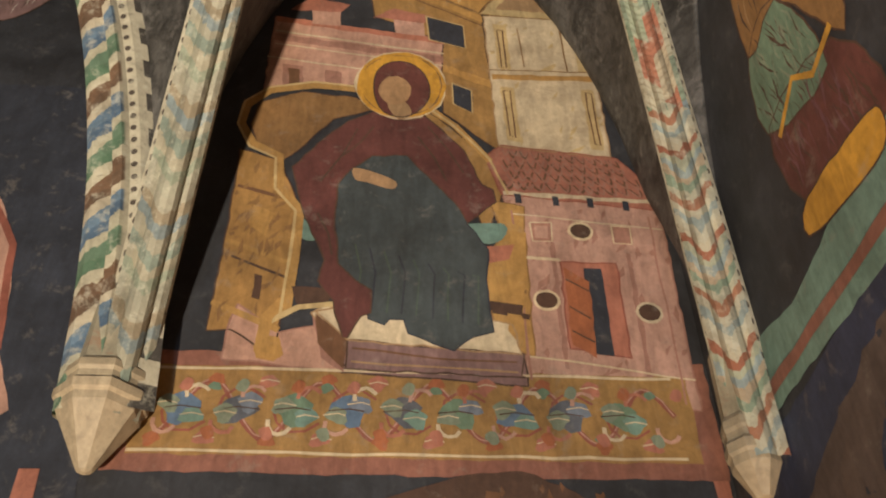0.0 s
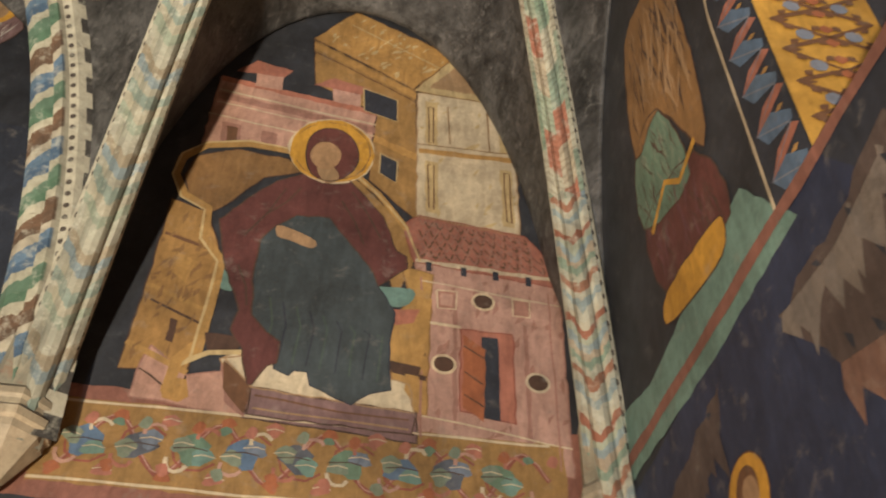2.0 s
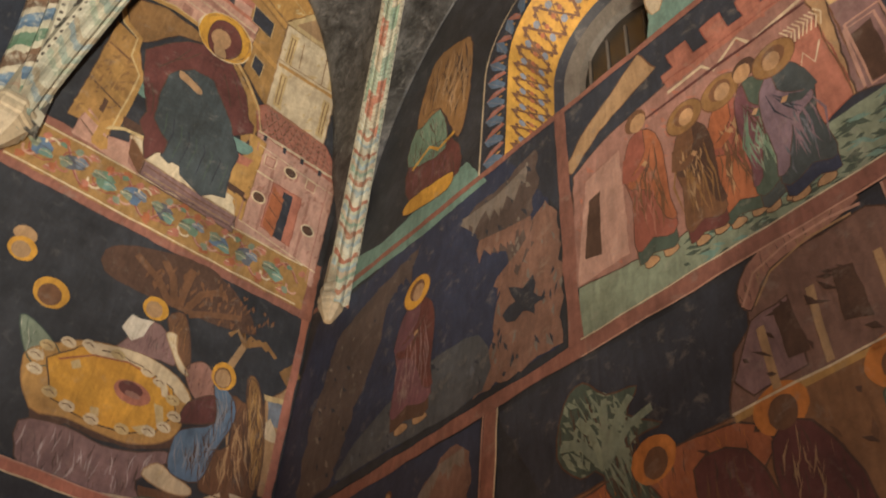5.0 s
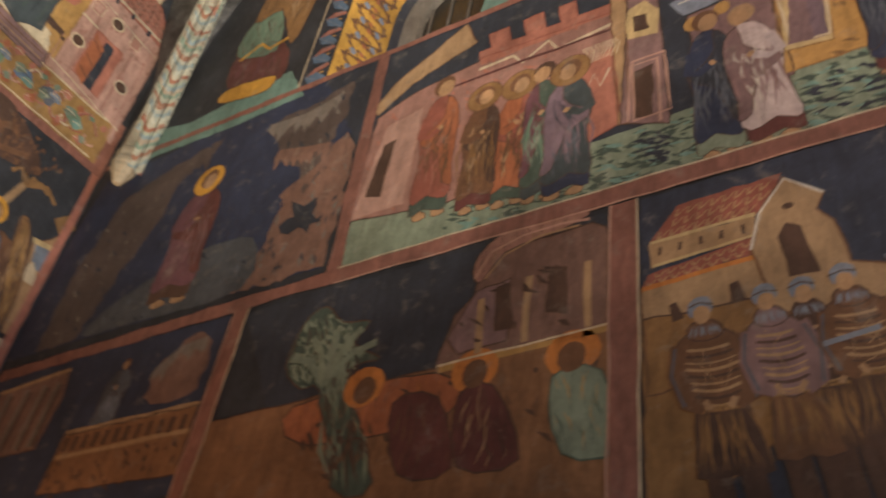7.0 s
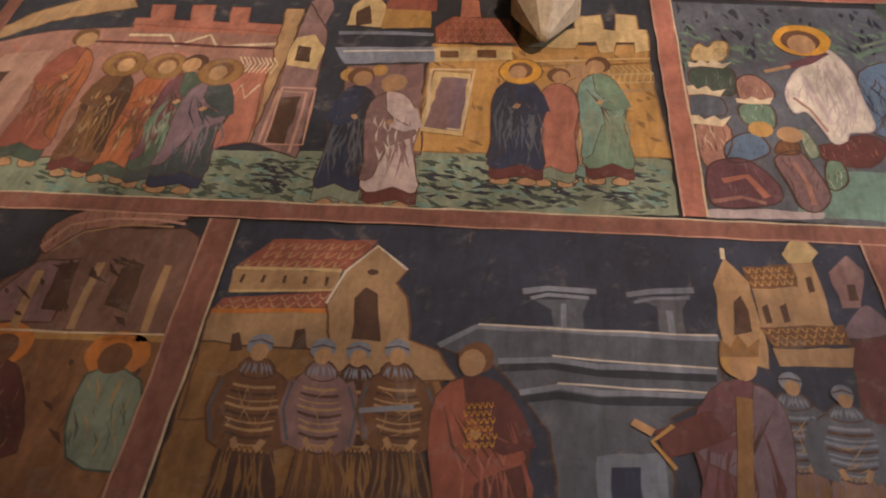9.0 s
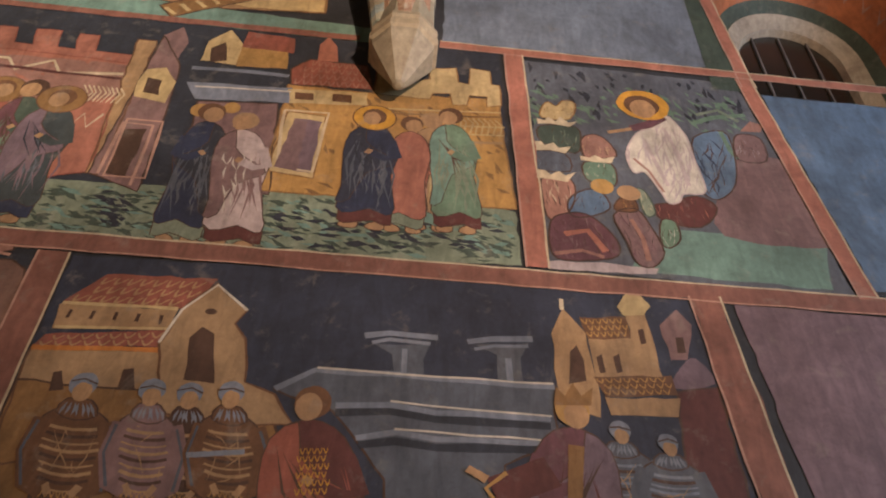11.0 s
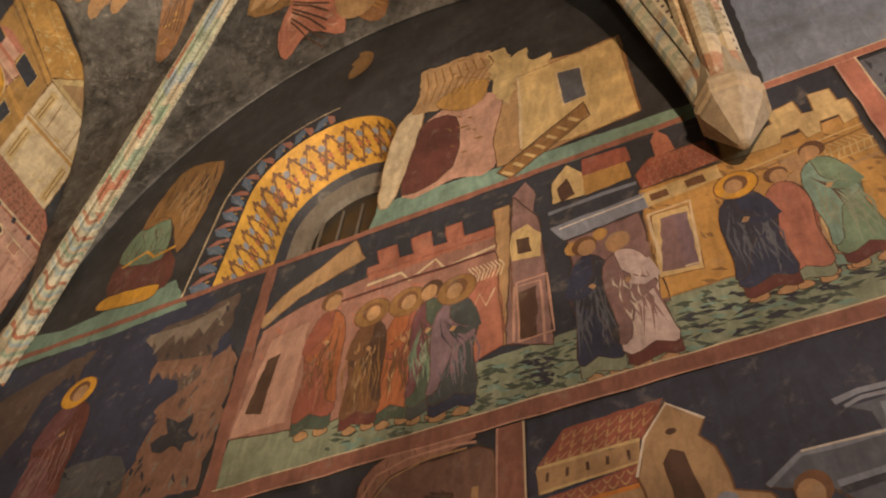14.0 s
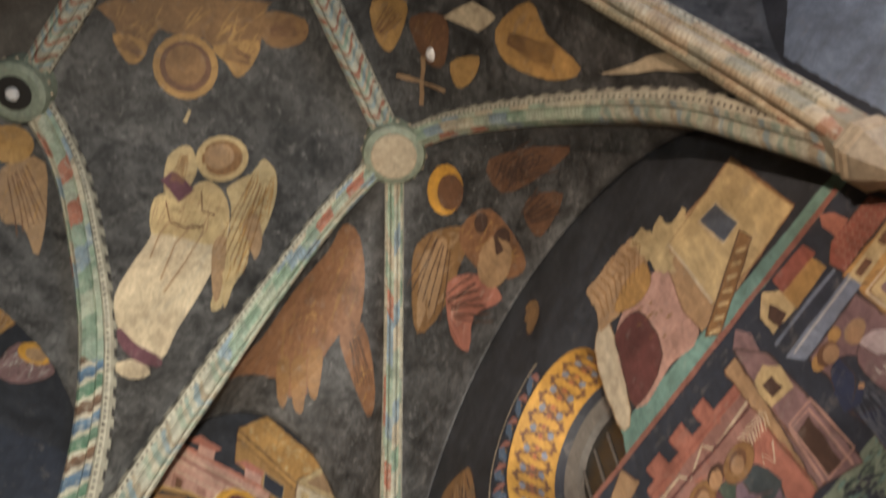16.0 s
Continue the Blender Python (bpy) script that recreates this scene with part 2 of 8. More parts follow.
def arch_half(h, rise, n=12):
    """Points of a round or raised arch of half width h, from one springing to the other."""
    return [(-h * math.cos(math.pi * i / n), rise * math.sin(math.pi * i / n)) for i in range(n + 1)]


def side_wall(name, x0, x1, y_lo, y_hi, holes, material, label):
    """A wall in a plane of constant x, with arched openings (y centre, half width, sill, springing, rise) cut through it."""
    verts, faces = [], []

    def prism(ring):
        b = len(verts)
        verts.extend([(x0, y, z) for y, z in ring] + [(x1, y, z) for y, z in ring])
        n = len(ring)
        faces.append(tuple(range(b, b + n)))
        faces.append(tuple(range(b + 2 * n - 1, b + n - 1, -1)))
        for i in range(n):
            j = (i + 1) % n
            faces.append((b + i, b + n + i, b + n + j, b + j))

    y = y_lo
    for yc, h, sill, spring, rise in sorted(holes):
        prism([(y, 0), (yc - h, 0), (yc - h, TOP), (y, TOP)])
        prism([(yc - h, 0), (yc + h, 0), (yc + h, sill), (yc - h, sill)])
        pts = arch_half(h, rise)
        for (a, za), (c, zc) in zip(pts, pts[1:]):
            prism([(yc + a, spring + za), (yc + c, spring + zc), (yc + c, TOP), (yc + a, TOP)])
        y = yc + h
    prism([(y, 0), (y_hi, 0), (y_hi, TOP), (y, TOP)])
    me = bpy.data.meshes.new(name)
    me.from_pydata(verts, [], faces)
    bm = bmesh.new()
    bm.from_mesh(me)
    bmesh.ops.recalc_face_normals(bm, faces=bm.faces[:])
    bm.to_mesh(me)
    bm.free()
    me.materials.append(material)
    return tagged(new(name, me), label, "wall", kind="structure")


WIN1 = (-2.62, 0.58, 6.0, 6.95, 0.6)
WIN2 = (-7.52, 0.65, 5.86, 6.95, 0.8)
side_wall("wall_east", 0.0, 0.6, -12.4, 0.5, [WIN1, WIN2], wall_mat, "thick plastered chapel wall with two arched window openings")
side_wall("wall_west", -9.4, -9.0, -12.4, 0.0, [(-6.5, 1.1, 3.4, 6.0, 1.1)], plain_mat, "plastered chapel wall behind the visitor with a tall window")
tagged(box("wall_south_low", (-9.0, -12.4, 0.0), (0.0, -12.0, TOP), plain_mat), "plastered chapel wall closing the room", "wall", kind="structure")
tagged(box("ceiling", (-9.4, -12.4, TOP), (0.6, 0.5, TOP + 0.2), plain_mat), "plaster ceiling above the vault", "ceiling", kind="structure")

K, CL, C1 = Vector((-0.05, -0.42, 5.75)), Vector((-2.34, -0.08, 6.05)), Vector((-0.08, -5.18, 5.72))
BOSS, BOSS2, BOSS3 = Vector((-1.37, -2.80, 10.5)), Vector((-4.75, -1.51, 10.75)), Vector((-4.3, -4.9, 10.9))
CW = Vector((-7.0, -0.08, 6.05))
CS = Vector((-0.08, -9.8, 5.72))


def rib_curve(a, b, table, n=36):
    """Points from springing a to crown b; the table gives (share of the plan's run, share of the rise) along the way."""
    k = len(table) - 1
    out = []
    for i in range(n + 1):
        x = i / n * k
        j = min(int(x), k - 1)
        f = x - j
        p0, p1, p2, p3 = (table[max(0, min(k, j + d))] for d in (-1, 0, 1, 2))
        s, h = (0.5 * (2 * q1 + (q2 - q0) * f + (2 * q0 - 5 * q1 + 4 * q2 - q3) * f * f + (3 * q1 - q0 - 3 * q2 + q3) * f ** 3)
                for q0, q1, q2, q3 in zip(p0, p1, p2, p3))
        out.append(Vector((a.x + (b.x - a.x) * s, a.y + (b.y - a.y) * s, a.z + (b.z - a.z) * h)))
    return out


CORNER_RISE = ((0.0, 0.0), (0.03, 0.16), (0.07, 0.34), (0.12, 0.5), (0.23, 0.68), (0.43, 0.85), (0.70, 0.96), (1.0, 1.0))
WALL_RISE = ((0.0, 0.0), (0.04, 0.11), (0.115, 0.235), (0.20, 0.365), (0.32, 0.51), (0.50, 0.72), (0.74, 0.92), (1.0, 1.0))
TALL_RISE = ((0.0, 0.0), (0.02, 0.13), (0.06, 0.27), (0.14, 0.44), (0.265, 0.61), (0.425, 0.755), (0.66, 0.92), (0.85, 0.985), (1.0, 1.0))
LONG_RISE = ((0.0, 0.0), (0.025, 0.08), (0.07, 0.19), (0.155, 0.365), (0.30, 0.54), (0.51, 0.74), (0.78, 0.94), (1.0, 1.0))
FAR_RISE = ((0.0, 0.0), (0.03, 0.16), (0.10, 0.32), (0.22, 0.48), (0.38, 0.68), (0.60, 0.88), (0.80, 0.97), (1.0, 1.0))
RIBS = dict(
    k=rib_curve(K, BOSS, CORNER_RISE), cl=rib_curve(CL, BOSS, WALL_RISE), cl2=rib_curve(CL, BOSS2, TALL_RISE), c1=rib_curve(C1, BOSS, LONG_RISE),
    c13=rib_curve(C1, BOSS3, FAR_RISE), cw=rib_curve(CW, BOSS2, TALL_RISE), cs=rib_curve(CS, BOSS3, FAR_RISE))


def bowed(a, b, up, n=28):
    return [a.lerp(b, i / n) + Vector((0, 0, up * math.sin(math.pi * i / n))) for i in range(n + 1)]


def at_curve(c, w):
    x = w * (len(c) - 1)
    j = min(int(x), len(c) - 2)
    return c[j].lerp(c[j + 1], x - j)


def web(name, side_a, side_b, third, tip_first, label, n=26):
    """A vault cell between two ribs that meet at one end, and a third edge (wall arch or ridge) at the other."""
    verts, faces = [], []
    for i in range(n + 1):
        v = i / n
        for j in range(n + 1):
            u = j / n
            a, b, c = at_curve(side_a, v), at_curve(side_b, v), at_curve(third, u)
            end = 1.0 if tip_first else 0.0
            base = at_curve(side_a, end).lerp(at_curve(side_b, end), u)
            verts.append(a.lerp(b, u) + (c - base) * (v if tip_first else (1 - v) ** 1.3))
    for i in range(n):
        for j in range(n):
            k = i * (n + 1) + j
            faces.append((k, k + 1, k + n + 2, k + n + 1))
    return tagged(mesh_of(name, verts, faces, web_mat, smooth=True), label, "vault", kind="structure")


def wall_arch(a, b, fixed, crown, n=28):
    """The line where a cell meets the wall, from springing a to b with its crown at the given height."""
    out = []
    for i in range(n + 1):
        w = i / n
        c = -math.cos(math.pi * w)
        p = a.lerp(b, 0.5 + 0.5 * math.copysign(abs(c) ** 1.0, c))
        z = a.z + (b.z - a.z) * w + (crown - max(a.z, b.z)) * abs(math.sin(math.pi * w)) ** 0.8
        out.append(Vector((fixed if abs(a.x - b.x) < 0.3 else p.x, fixed if abs(a.y - b.y) < 0.3 else p.y, z)))
    return out


VLABEL = "dark grey weathered plaster vault cell between painted ribs"
corner_arch = wall_arch(Vector((-0.02, -0.02, 5.75)), CL, 0.0, 9.75)
corner_arch = [p.lerp(Vector((K.x, K.y, p.z)), max(0.0, 1 - i / 3)) for i, p in enumerate(corner_arch)]
web("vault_cell_1", RIBS["k"], RIBS["cl"], corner_arch, False, VLABEL)
web("vault_cell_2", RIBS["k"], RIBS["c1"], wall_arch(K, C1, 0.0, 9.0), False, VLABEL)
web("vault_cell_3", RIBS["cl"], RIBS["cl2"], bowed(BOSS, BOSS2, 0.25), True, VLABEL)
web("vault_cell_4", RIBS["c1"], RIBS["c13"], bowed(BOSS, BOSS3, 0.25), True, VLABEL)
web("vault_cell_5", bowed(BOSS, BOSS2, 0.25), bowed(BOSS, BOSS3, 0.25), bowed(BOSS2, BOSS3, 0.2), True, VLABEL)
web("vault_cell_6", RIBS["cl2"], RIBS["cw"], wall_arch(CL, CW, 0.0, 9.6), False, VLABEL)
web("vault_cell_7", RIBS["c13"], RIBS["cs"], wall_arch(C1, CS, 0.0, 9.6), False, VLABEL)

PROFILE = [(-0.13, 0.10), (-0.13, -0.02), (-0.105, -0.05), (-0.115, -0.085), (-0.085, -0.11), (-0.06, -0.10), (-0.05, -0.135), (-0.03, -0.165), (0.0, -0.175),
           (0.03, -0.165), (0.05, -0.135), (0.06, -0.10), (0.085, -0.11), (0.115, -0.085), (0.105, -0.05), (0.13, -0.02), (0.13, 0.10)]


def rib(curve, material, label, k=1.0):
    verts, faces, uvs, run = [], [], [], 0.0
    m = len(PROFILE)
    d = Vector((curve[-1].x - curve[0].x, curve[-1].y - curve[0].y, 0)).normalized()
    side = Vector((-d.y, d.x, 0))
    for i, p in enumerate(curve):
        t = (curve[min(i + 1, len(curve) - 1)] - curve[max(i - 1, 0)]).normalized()
        up = side.cross(t).normalized()
        if up.z < 0 or (abs(up.z) < 0.2 and up.dot(d) > 0):
            up = -up
        if i:
            run += (p - curve[i - 1]).length
        for j, (a, b) in enumerate(PROFILE):
            verts.append(p + side * a * k + up * b * k + Vector((0, 0, 0)))
            uvs.append((j / (m - 1), run))
    for i in range(len(curve) - 1):
        for j in range(m - 1):
            q = i * m + j
            faces.append((q, q + 1, q + m + 1, q + m))
    return tagged(mesh_of("vault_rib", verts, faces, material, uvs=uvs, smooth=False), label, "vault rib", "ribs of the vault", "structure")


RLABEL = "moulded stone vault rib painted in green, cream and rust bands"
rib(RIBS["k"], rib_mats[1], RLABEL, 0.72)
rib(RIBS["cl"], rib_mats[3], "moulded stone vault rib painted pale green with beaded edges", 0.85)
rib(RIBS["cl2"], rib_mats[0], "moulded stone vault rib with painted blue and green chevrons", 1.15)
rib(RIBS["c1"], rib_mats[3], RLABEL, 0.9)
rib(RIBS["c13"], rib_mats[2], "moulded stone vault rib painted in tan and rust bands")
rib(RIBS["cw"], rib_mats[0], RLABEL)
rib(RIBS["cs"], rib_mats[2], RLABEL)
rib(bowed(BOSS, BOSS3, 0.05), rib_mats[1], RLABEL)
rib(bowed(BOSS2, BOSS3, 0.05), rib_mats[1], RLABEL)


# ---- fresco helpers ----
LIFT = 0.0007


def inside(p, poly):
    hit = False
    for (x0, y0), (x1, y1) in zip(poly, poly[1:] + poly[:1]):
        if (y0 > p[1]) != (y1 > p[1]) and p[0] < (x1 - x0) * (p[1] - y0) / (y1 - y0) + x0:
            hit = not hit
    return hit


def hand_drawn(pts, step=0.05, amp=0.006):
    """An outline as a brush leaves it: long edges broken up and slightly uneven."""
    out = []
    for i, (x, z) in enumerate(pts):
        x2, z2 = pts[(i + 1) % len(pts)]
        n = max(1, int(math.hypot(x2 - x, z2 - z) / step))
        for k in range(n):
            j = amp if k else 0.0
            out.append((x + (x2 - x) * k / n + random.uniform(-j, j), z + (z2 - z) * k / n + random.uniform(-j, j)))
    return out


COUNT = {"fresco": 0}


def fresco(name, side, label):
    at = (0, 0, 5.0) if side == "A" else (0, -0.01, 5.0)
    ob = thing(name, at, label, "fresco", "frescoes on the walls")
    ob["side"] = side
    COUNT["fresco"] += 1
    COUNT[ob.name] = COUNT["fresco"]
    return ob


def on_wall(side, u, z, layer):
    off = 0.003 + LIFT * layer
    return (u, -off, z) if side == "A" else (-off, u, z)


def flat(f, name, material, layer, polys, under=None):
    verts, faces = [], []
    COUNT[f.name] += 3
    layer += (COUNT[f.name] % 600) * 0.0008
    for p in polys:
        b = len(verts)
        layer += 0.0004 if len(polys) > 1 else 0.0
        verts += [on_wall(f["side"], u, z, layer) for u, z in p]
        faces.append(tuple(range(b, b + len(p))))
    ob = mesh_of(name, verts, faces, material, f)
    if under is not None:
        ob.parent, ob.matrix_parent_inverse = under, Matrix.Identity(4)
    return ob


def sliver(a, b, w):
    dx, dz = b[0] - a[0], b[1] - a[1]
    n = math.hypot(dx, dz) or 1.0
    ox, oz = -dz / n * w / 2, dx / n * w / 2
    bend = random.uniform(-0.12, 0.12)
    m = ((a[0] + b[0]) / 2 - dz * bend, (a[1] + b[1]) / 2 + dx * bend)
    return [a, (m[0] + ox, m[1] + oz), b, (m[0] - ox, m[1] - oz)]


def fold_strokes(pts):
    """Brush strokes inside an outline, running with its longer direction."""
    xs, zs = [p[0] for p in pts], [p[1] for p in pts]
    w, h = max(xs) - min(xs), max(zs) - min(zs)
    out, tries = [], 0
    want = min(36, int(7 + 60 * w * h / 0.6))
    lean = random.uniform(-0.25, 0.25)
    while len(out) < want and tries < 600:
        tries += 1
        a = (random.uniform(min(xs), max(xs)), random.uniform(min(zs), max(zs)))
        ln = random.uniform(0.12, 0.36) * max(h, 0.15)
        tilt = lean + random.uniform(-0.35, 0.35)
        b = (a[0] + ln * tilt, a[1] - ln)
        if inside(a, pts) and inside(b, pts):
            out.append(sliver(a, b, random.uniform(0.03, 0.075) * ln))
    return out


def area(pts):
    return abs(sum(a[0] * b[1] - b[0] * a[1] for a, b in zip(pts, pts[1:] + pts[:1]))) / 2


def stuff(ob):
    tagged(ob, kind="stuff")


DARKER = dict(maroon="umber", teal="night", white="lilac", cream="tan", lilac="mauve", straw="ochredark", pink="pinkdark", rose="brick", ochre="ochredark", tan="brown", navy="night", sage="darkgreen")


LIGHTER = dict(navy="slate", lilac="white", rose="pink", green="sage", tan="straw", brick="rose", brown="tan", rust="tan", darkgreen="sage", teal="slate", plum="mauve", maroon="rose", slate="greyblue")
SOFT_FORMS = {"hill", "tree", "hollow", "cliff", "hem", "cloak", "veil", "shadow", "table_rim", "table_top", "animal", "dome", "hand", "neck", "halo", "robe", "wing", "foot", "claw", "cushion"}


def rounded(pts, n=3):
    """A smooth closed line through the given corners."""
    out, m = [], len(pts)
    for i in range(m):
        p0, p1, p2, p3 = pts[i - 1], pts[i], pts[(i + 1) % m], pts[(i + 2) % m]
        for k in range(n):
            t = k / n
            out.append(tuple(0.5 * (2 * b1 + (c1 - a1) * t + (2 * a1 - 5 * b1 + 4 * c1 - d1) * t * t + (3 * b1 - a1 - 3 * c1 + d1) * t ** 3)
                             for a1, b1, c1, d1 in zip(p0, p1, p2, p3)))
    return out


def shape(f, name, colour, layer, pts):
    base, _, fold = colour.partition("~")
    if (fold and name not in ("skirt", "tunic", "gown", "mantle")) or name in SOFT_FORMS:
        pts = rounded(pts)
    line = hand_drawn(pts, 0.05, 0.022) if name in ("rock", "thorn_bush", "tree") else hand_drawn(pts)
    body = flat(f, name, mat(base), layer, [line])
    if fold:
        for c, k in ((DARKER.get(base, "umber"), 0.25), (fold, 0.5)):
            strokes = fold_strokes(pts)
            if strokes:
                stuff(flat(f, "fold_stroke", mat(c), layer + k, strokes, body))
    if fold or area(pts) > 0.06 and name not in ("sky", "ground", "red_ground", "gold_ground", "lunette_ground", "blue_ground", "mauve_ground", "floor", "rock", "hill"):
        flat(f, "outline", mat(DARKER.get(base, "umber")), layer + 0.6, ribbon(line + line[:1], 0.008), body)


def figure(f, layer, crown, foot, width, robe, cloak, hem, cap, halo):
    """A plain painted robed form from crown to foot: robe, slanting cloak, hem, head, cap, feet, and a halo where it has one."""
    base, _, fold = robe.partition("~")
    height = crown[1] - foot[1]
    turn = random.choice((-1, 1))

    def at(u, v):
        return (foot[0] + (crown[0] - foot[0]) * v + u * width * turn, foot[1] + height * v)

    def cut(name, colour, up, pts, edge=True):
        line = hand_drawn(rounded([at(*p) for p in pts], 2), 0.05, 0.003)
        body = flat(f, name, mat(colour), layer + up, [line])
        if edge:
            flat(f, "outline", mat("umber"), layer + up + 0.05, ribbon(line + line[:1], 0.004), body)
        return body

    for s in (-0.22, 0.16):
        cut("foot", "flesh", -0.2, [(s - 0.16, 0.0), (s - 0.1, 0.035), (s + 0.1, 0.05), (s + 0.12, 0.0), (s, -0.015)])
    cut("hem", hem, -0.1, [(-0.40, 0.04), (-0.30, 0.3), (0.30, 0.3), (0.38, 0.03), (0.1, 0.055), (-0.15, 0.03)])
    gown = cut("robe", base, 0.0, [(-0.09, 0.85), (-0.30, 0.79), (-0.43, 0.62), (-0.36, 0.42), (-0.44, 0.13), (-0.2, 0.10), (0.05, 0.14), (0.3, 0.10), (0.42, 0.16), (0.33, 0.42), (0.44, 0.60), (0.28, 0.79), (0.09, 0.85)])
    cut("cloak", cloak, 0.15, [(-0.12, 0.84), (-0.36, 0.76), (-0.44, 0.58), (-0.40, 0.30), (-0.46, 0.18), (-0.26, 0.20), (-0.05, 0.42), (0.32, 0.50), (0.36, 0.56), (0.1, 0.62), (-0.1, 0.70)])
    strokes = []
    for k in range(15):
        u = -0.36 + 0.72 * k / 14 + random.uniform(-0.02, 0.02)
        v0, v1 = random.uniform(0.45, 0.74), random.uniform(0.12, 0.34)
        strokes.append(sliver(at(u * 0.72, v0), at(u, v1), random.uniform(0.006, 0.014)))
    stuff(flat(f, "fold_stroke", mat(fold), layer + 0.25, strokes, gown))
    lights = []
    for k in range(5):
        u, v = random.uniform(-0.26, 0.26), random.uniform(0.22, 0.6)
        lights.append(sliver(at(u - 0.06, v + 0.10), at(u, v), 0.010))
        lights.append(sliver(at(u + 0.07, v + 0.08), at(u, v), 0.008))
        lights.append(sliver(at(u, v), at(u + random.uniform(-0.03, 0.03), v - 0.11), 0.009))
    stuff(flat(f, "light_fold", mat(LIGHTER.get(base, fold)), layer + 0.27, lights, gown))
    strokes = [sliver(at(-0.3 + 0.05 * k, 0.74 - 0.025 * k), at(0.02 + 0.06 * k, 0.40 + 0.03 * k + random.uniform(-0.03, 0.03)), 0.009) for k in range(6)]
    stuff(flat(f, "fold_stroke", mat(DARKER.get(base, "umber")), layer + 0.26, strokes, gown))
    flat(f, "sleeve", mat(base), layer + 0.3, ribbon([at(0.3, 0.72), at(0.40, 0.58), at(0.2, 0.56), at(0.0, 0.60)], 0.045))
    flat(f, "hand", mat("flesh"), layer + 0.31, ribbon([at(0.0, 0.60), at(-0.08, 0.615)], 0.03))
    r = 0.072 * height if height < 1.2 else 0.055 * height
    c = at(0.0, 0.92)
    if halo != "none":
        disc(f, "halo", halo, layer + 0.32, c, 1.65 * r, 1.65 * r)
        ring = [(c[0] + 1.65 * r * math.cos(math.tau * i / 24), c[1] + 1.65 * r * math.sin(math.tau * i / 24)) for i in range(25)]
        flat(f, "halo_line", mat("brown"), layer + 0.35, ribbon(ring, 0.006))
    disc(f, "cap", cap, layer + 0.36, (c[0], c[1] + 0.18 * r), 0.92 * r, 1.02 * r)
    disc(f, "head", "flesh", layer + 0.4, (c[0] - 0.18 * r * turn, c[1] - 0.12 * r), 0.66 * r, 0.86 * r)


def soldier(f, layer, crown, foot, width, plate, trim, skirt, helm):
    """A plain painted armoured form: helmet, mail collar, banded cuirass, arms, pleated skirt and legs."""
    height = crown[1] - foot[1]

    def at(u, v):
        return (foot[0] + (crown[0] - foot[0]) * v + u * width, foot[1] + height * v)

    def cut(name, colour, up, pts, round_it=True):
        pts = [at(*p) for p in pts]
        line = hand_drawn(rounded(pts, 2) if round_it else pts, 0.05, 0.003)
        body = flat(f, name, mat(colour), layer + up, [line])
        flat(f, "outline", mat("umber"), layer + up + 0.04, ribbon(line + line[:1], 0.006), body)
        return body

    for s in (-0.2, 0.2):
        flat(f, "leg", mat("umber"), layer - 0.1, ribbon([at(s, 0.36), at(s, 0.18), at(s * 1.2, 0.0)], 0.07))
    kilt = cut("skirt", skirt, 0.0, [(-0.30, 0.57), (-0.46, 0.31), (-0.2, 0.295), (0.0, 0.31), (0.2, 0.295), (0.46, 0.31), (0.30, 0.57)], False)
    pleats = [sliver(at(-0.27 + 0.045 * k, 0.55), at(-0.43 + 0.072 * k + random.uniform(-0.01, 0.01), 0.315), random.uniform(0.007, 0.013)) for k in range(13)]
    stuff(flat(f, "pleat", mat("ochredark"), layer + 0.1, pleats, kilt))
    coat = cut("cuirass", plate, 0.15, [(-0.14, 0.845), (-0.38, 0.81), (-0.42, 0.72), (-0.30, 0.54), (0.30, 0.54), (0.42, 0.72), (0.38, 0.81), (0.14, 0.845)])
    for k in range(9):
        v = 0.565 + 0.027 * k
        w = 0.27 + 0.015 * k
        flat(f, "armour_band", mat("umber" if k % 3 == 1 else trim), layer + 0.22, ribbon([at(-w, v), at(-w / 2, v - 0.012), at(0, v - 0.016), at(w / 2, v - 0.012), at(w, v)], 0.011 if k % 3 else 0.006), coat)
    glints = [sliver(at(random.uniform(-0.3, 0.3), random.uniform(0.56, 0.8)), at(random.uniform(-0.3, 0.3), random.uniform(0.56, 0.8)), 0.004) for k in range(7)]
    stuff(flat(f, "glint", mat("tan"), layer + 0.24, glints, coat))
    quad = [at(-0.30, 0.525), at(0.30, 0.525), at(0.29, 0.555), at(-0.29, 0.555)]
    tiles(f, "belt_scale", "ochre", layer + 0.26, 1, 8, quad)
    for s in (-1, 1):
        arm = flat(f, "sleeve", mat(plate), layer + 0.28, ribbon([at(s * 0.37, 0.80), at(s * 0.50, 0.68), at(s * 0.42, 0.57), at(s * 0.2, 0.55)], 0.055))
        flat(f, "sleeve_edge", mat("slate"), layer + 0.3, ribbon([at(s * 0.43, 0.79), at(s * 0.55, 0.68), at(s * 0.45, 0.56)], 0.009), arm)
        flat(f, "hand", mat("flesh"), layer + 0.3, ribbon([at(s * 0.2, 0.55), at(s * 0.12, 0.56)], 0.04))
    collar = cut("mail_collar", plate, 0.32, [(-0.15, 0.88), (-0.25, 0.825), (0.0, 0.80), (0.25, 0.825), (0.15, 0.88)])
    stuff(flat(f, "collar_strip", mat("steel"), layer + 0.36, [sliver(at(-0.13 + 0.043 * k, 0.87), at(-0.22 + 0.073 * k, 0.815), 0.010) for k in range(7)], collar))
    r = 0.046 * height
    c = at(0.0, 0.925)
    disc(f, "helmet", helm, layer + 0.4, (c[0], c[1] + 0.35 * r), 0.98 * r, 1.05 * r)
    disc(f, "head", "flesh", layer + 0.43, (c[0] - 0.1 * r, c[1] - 0.3 * r), 0.66 * r, 0.86 * r)
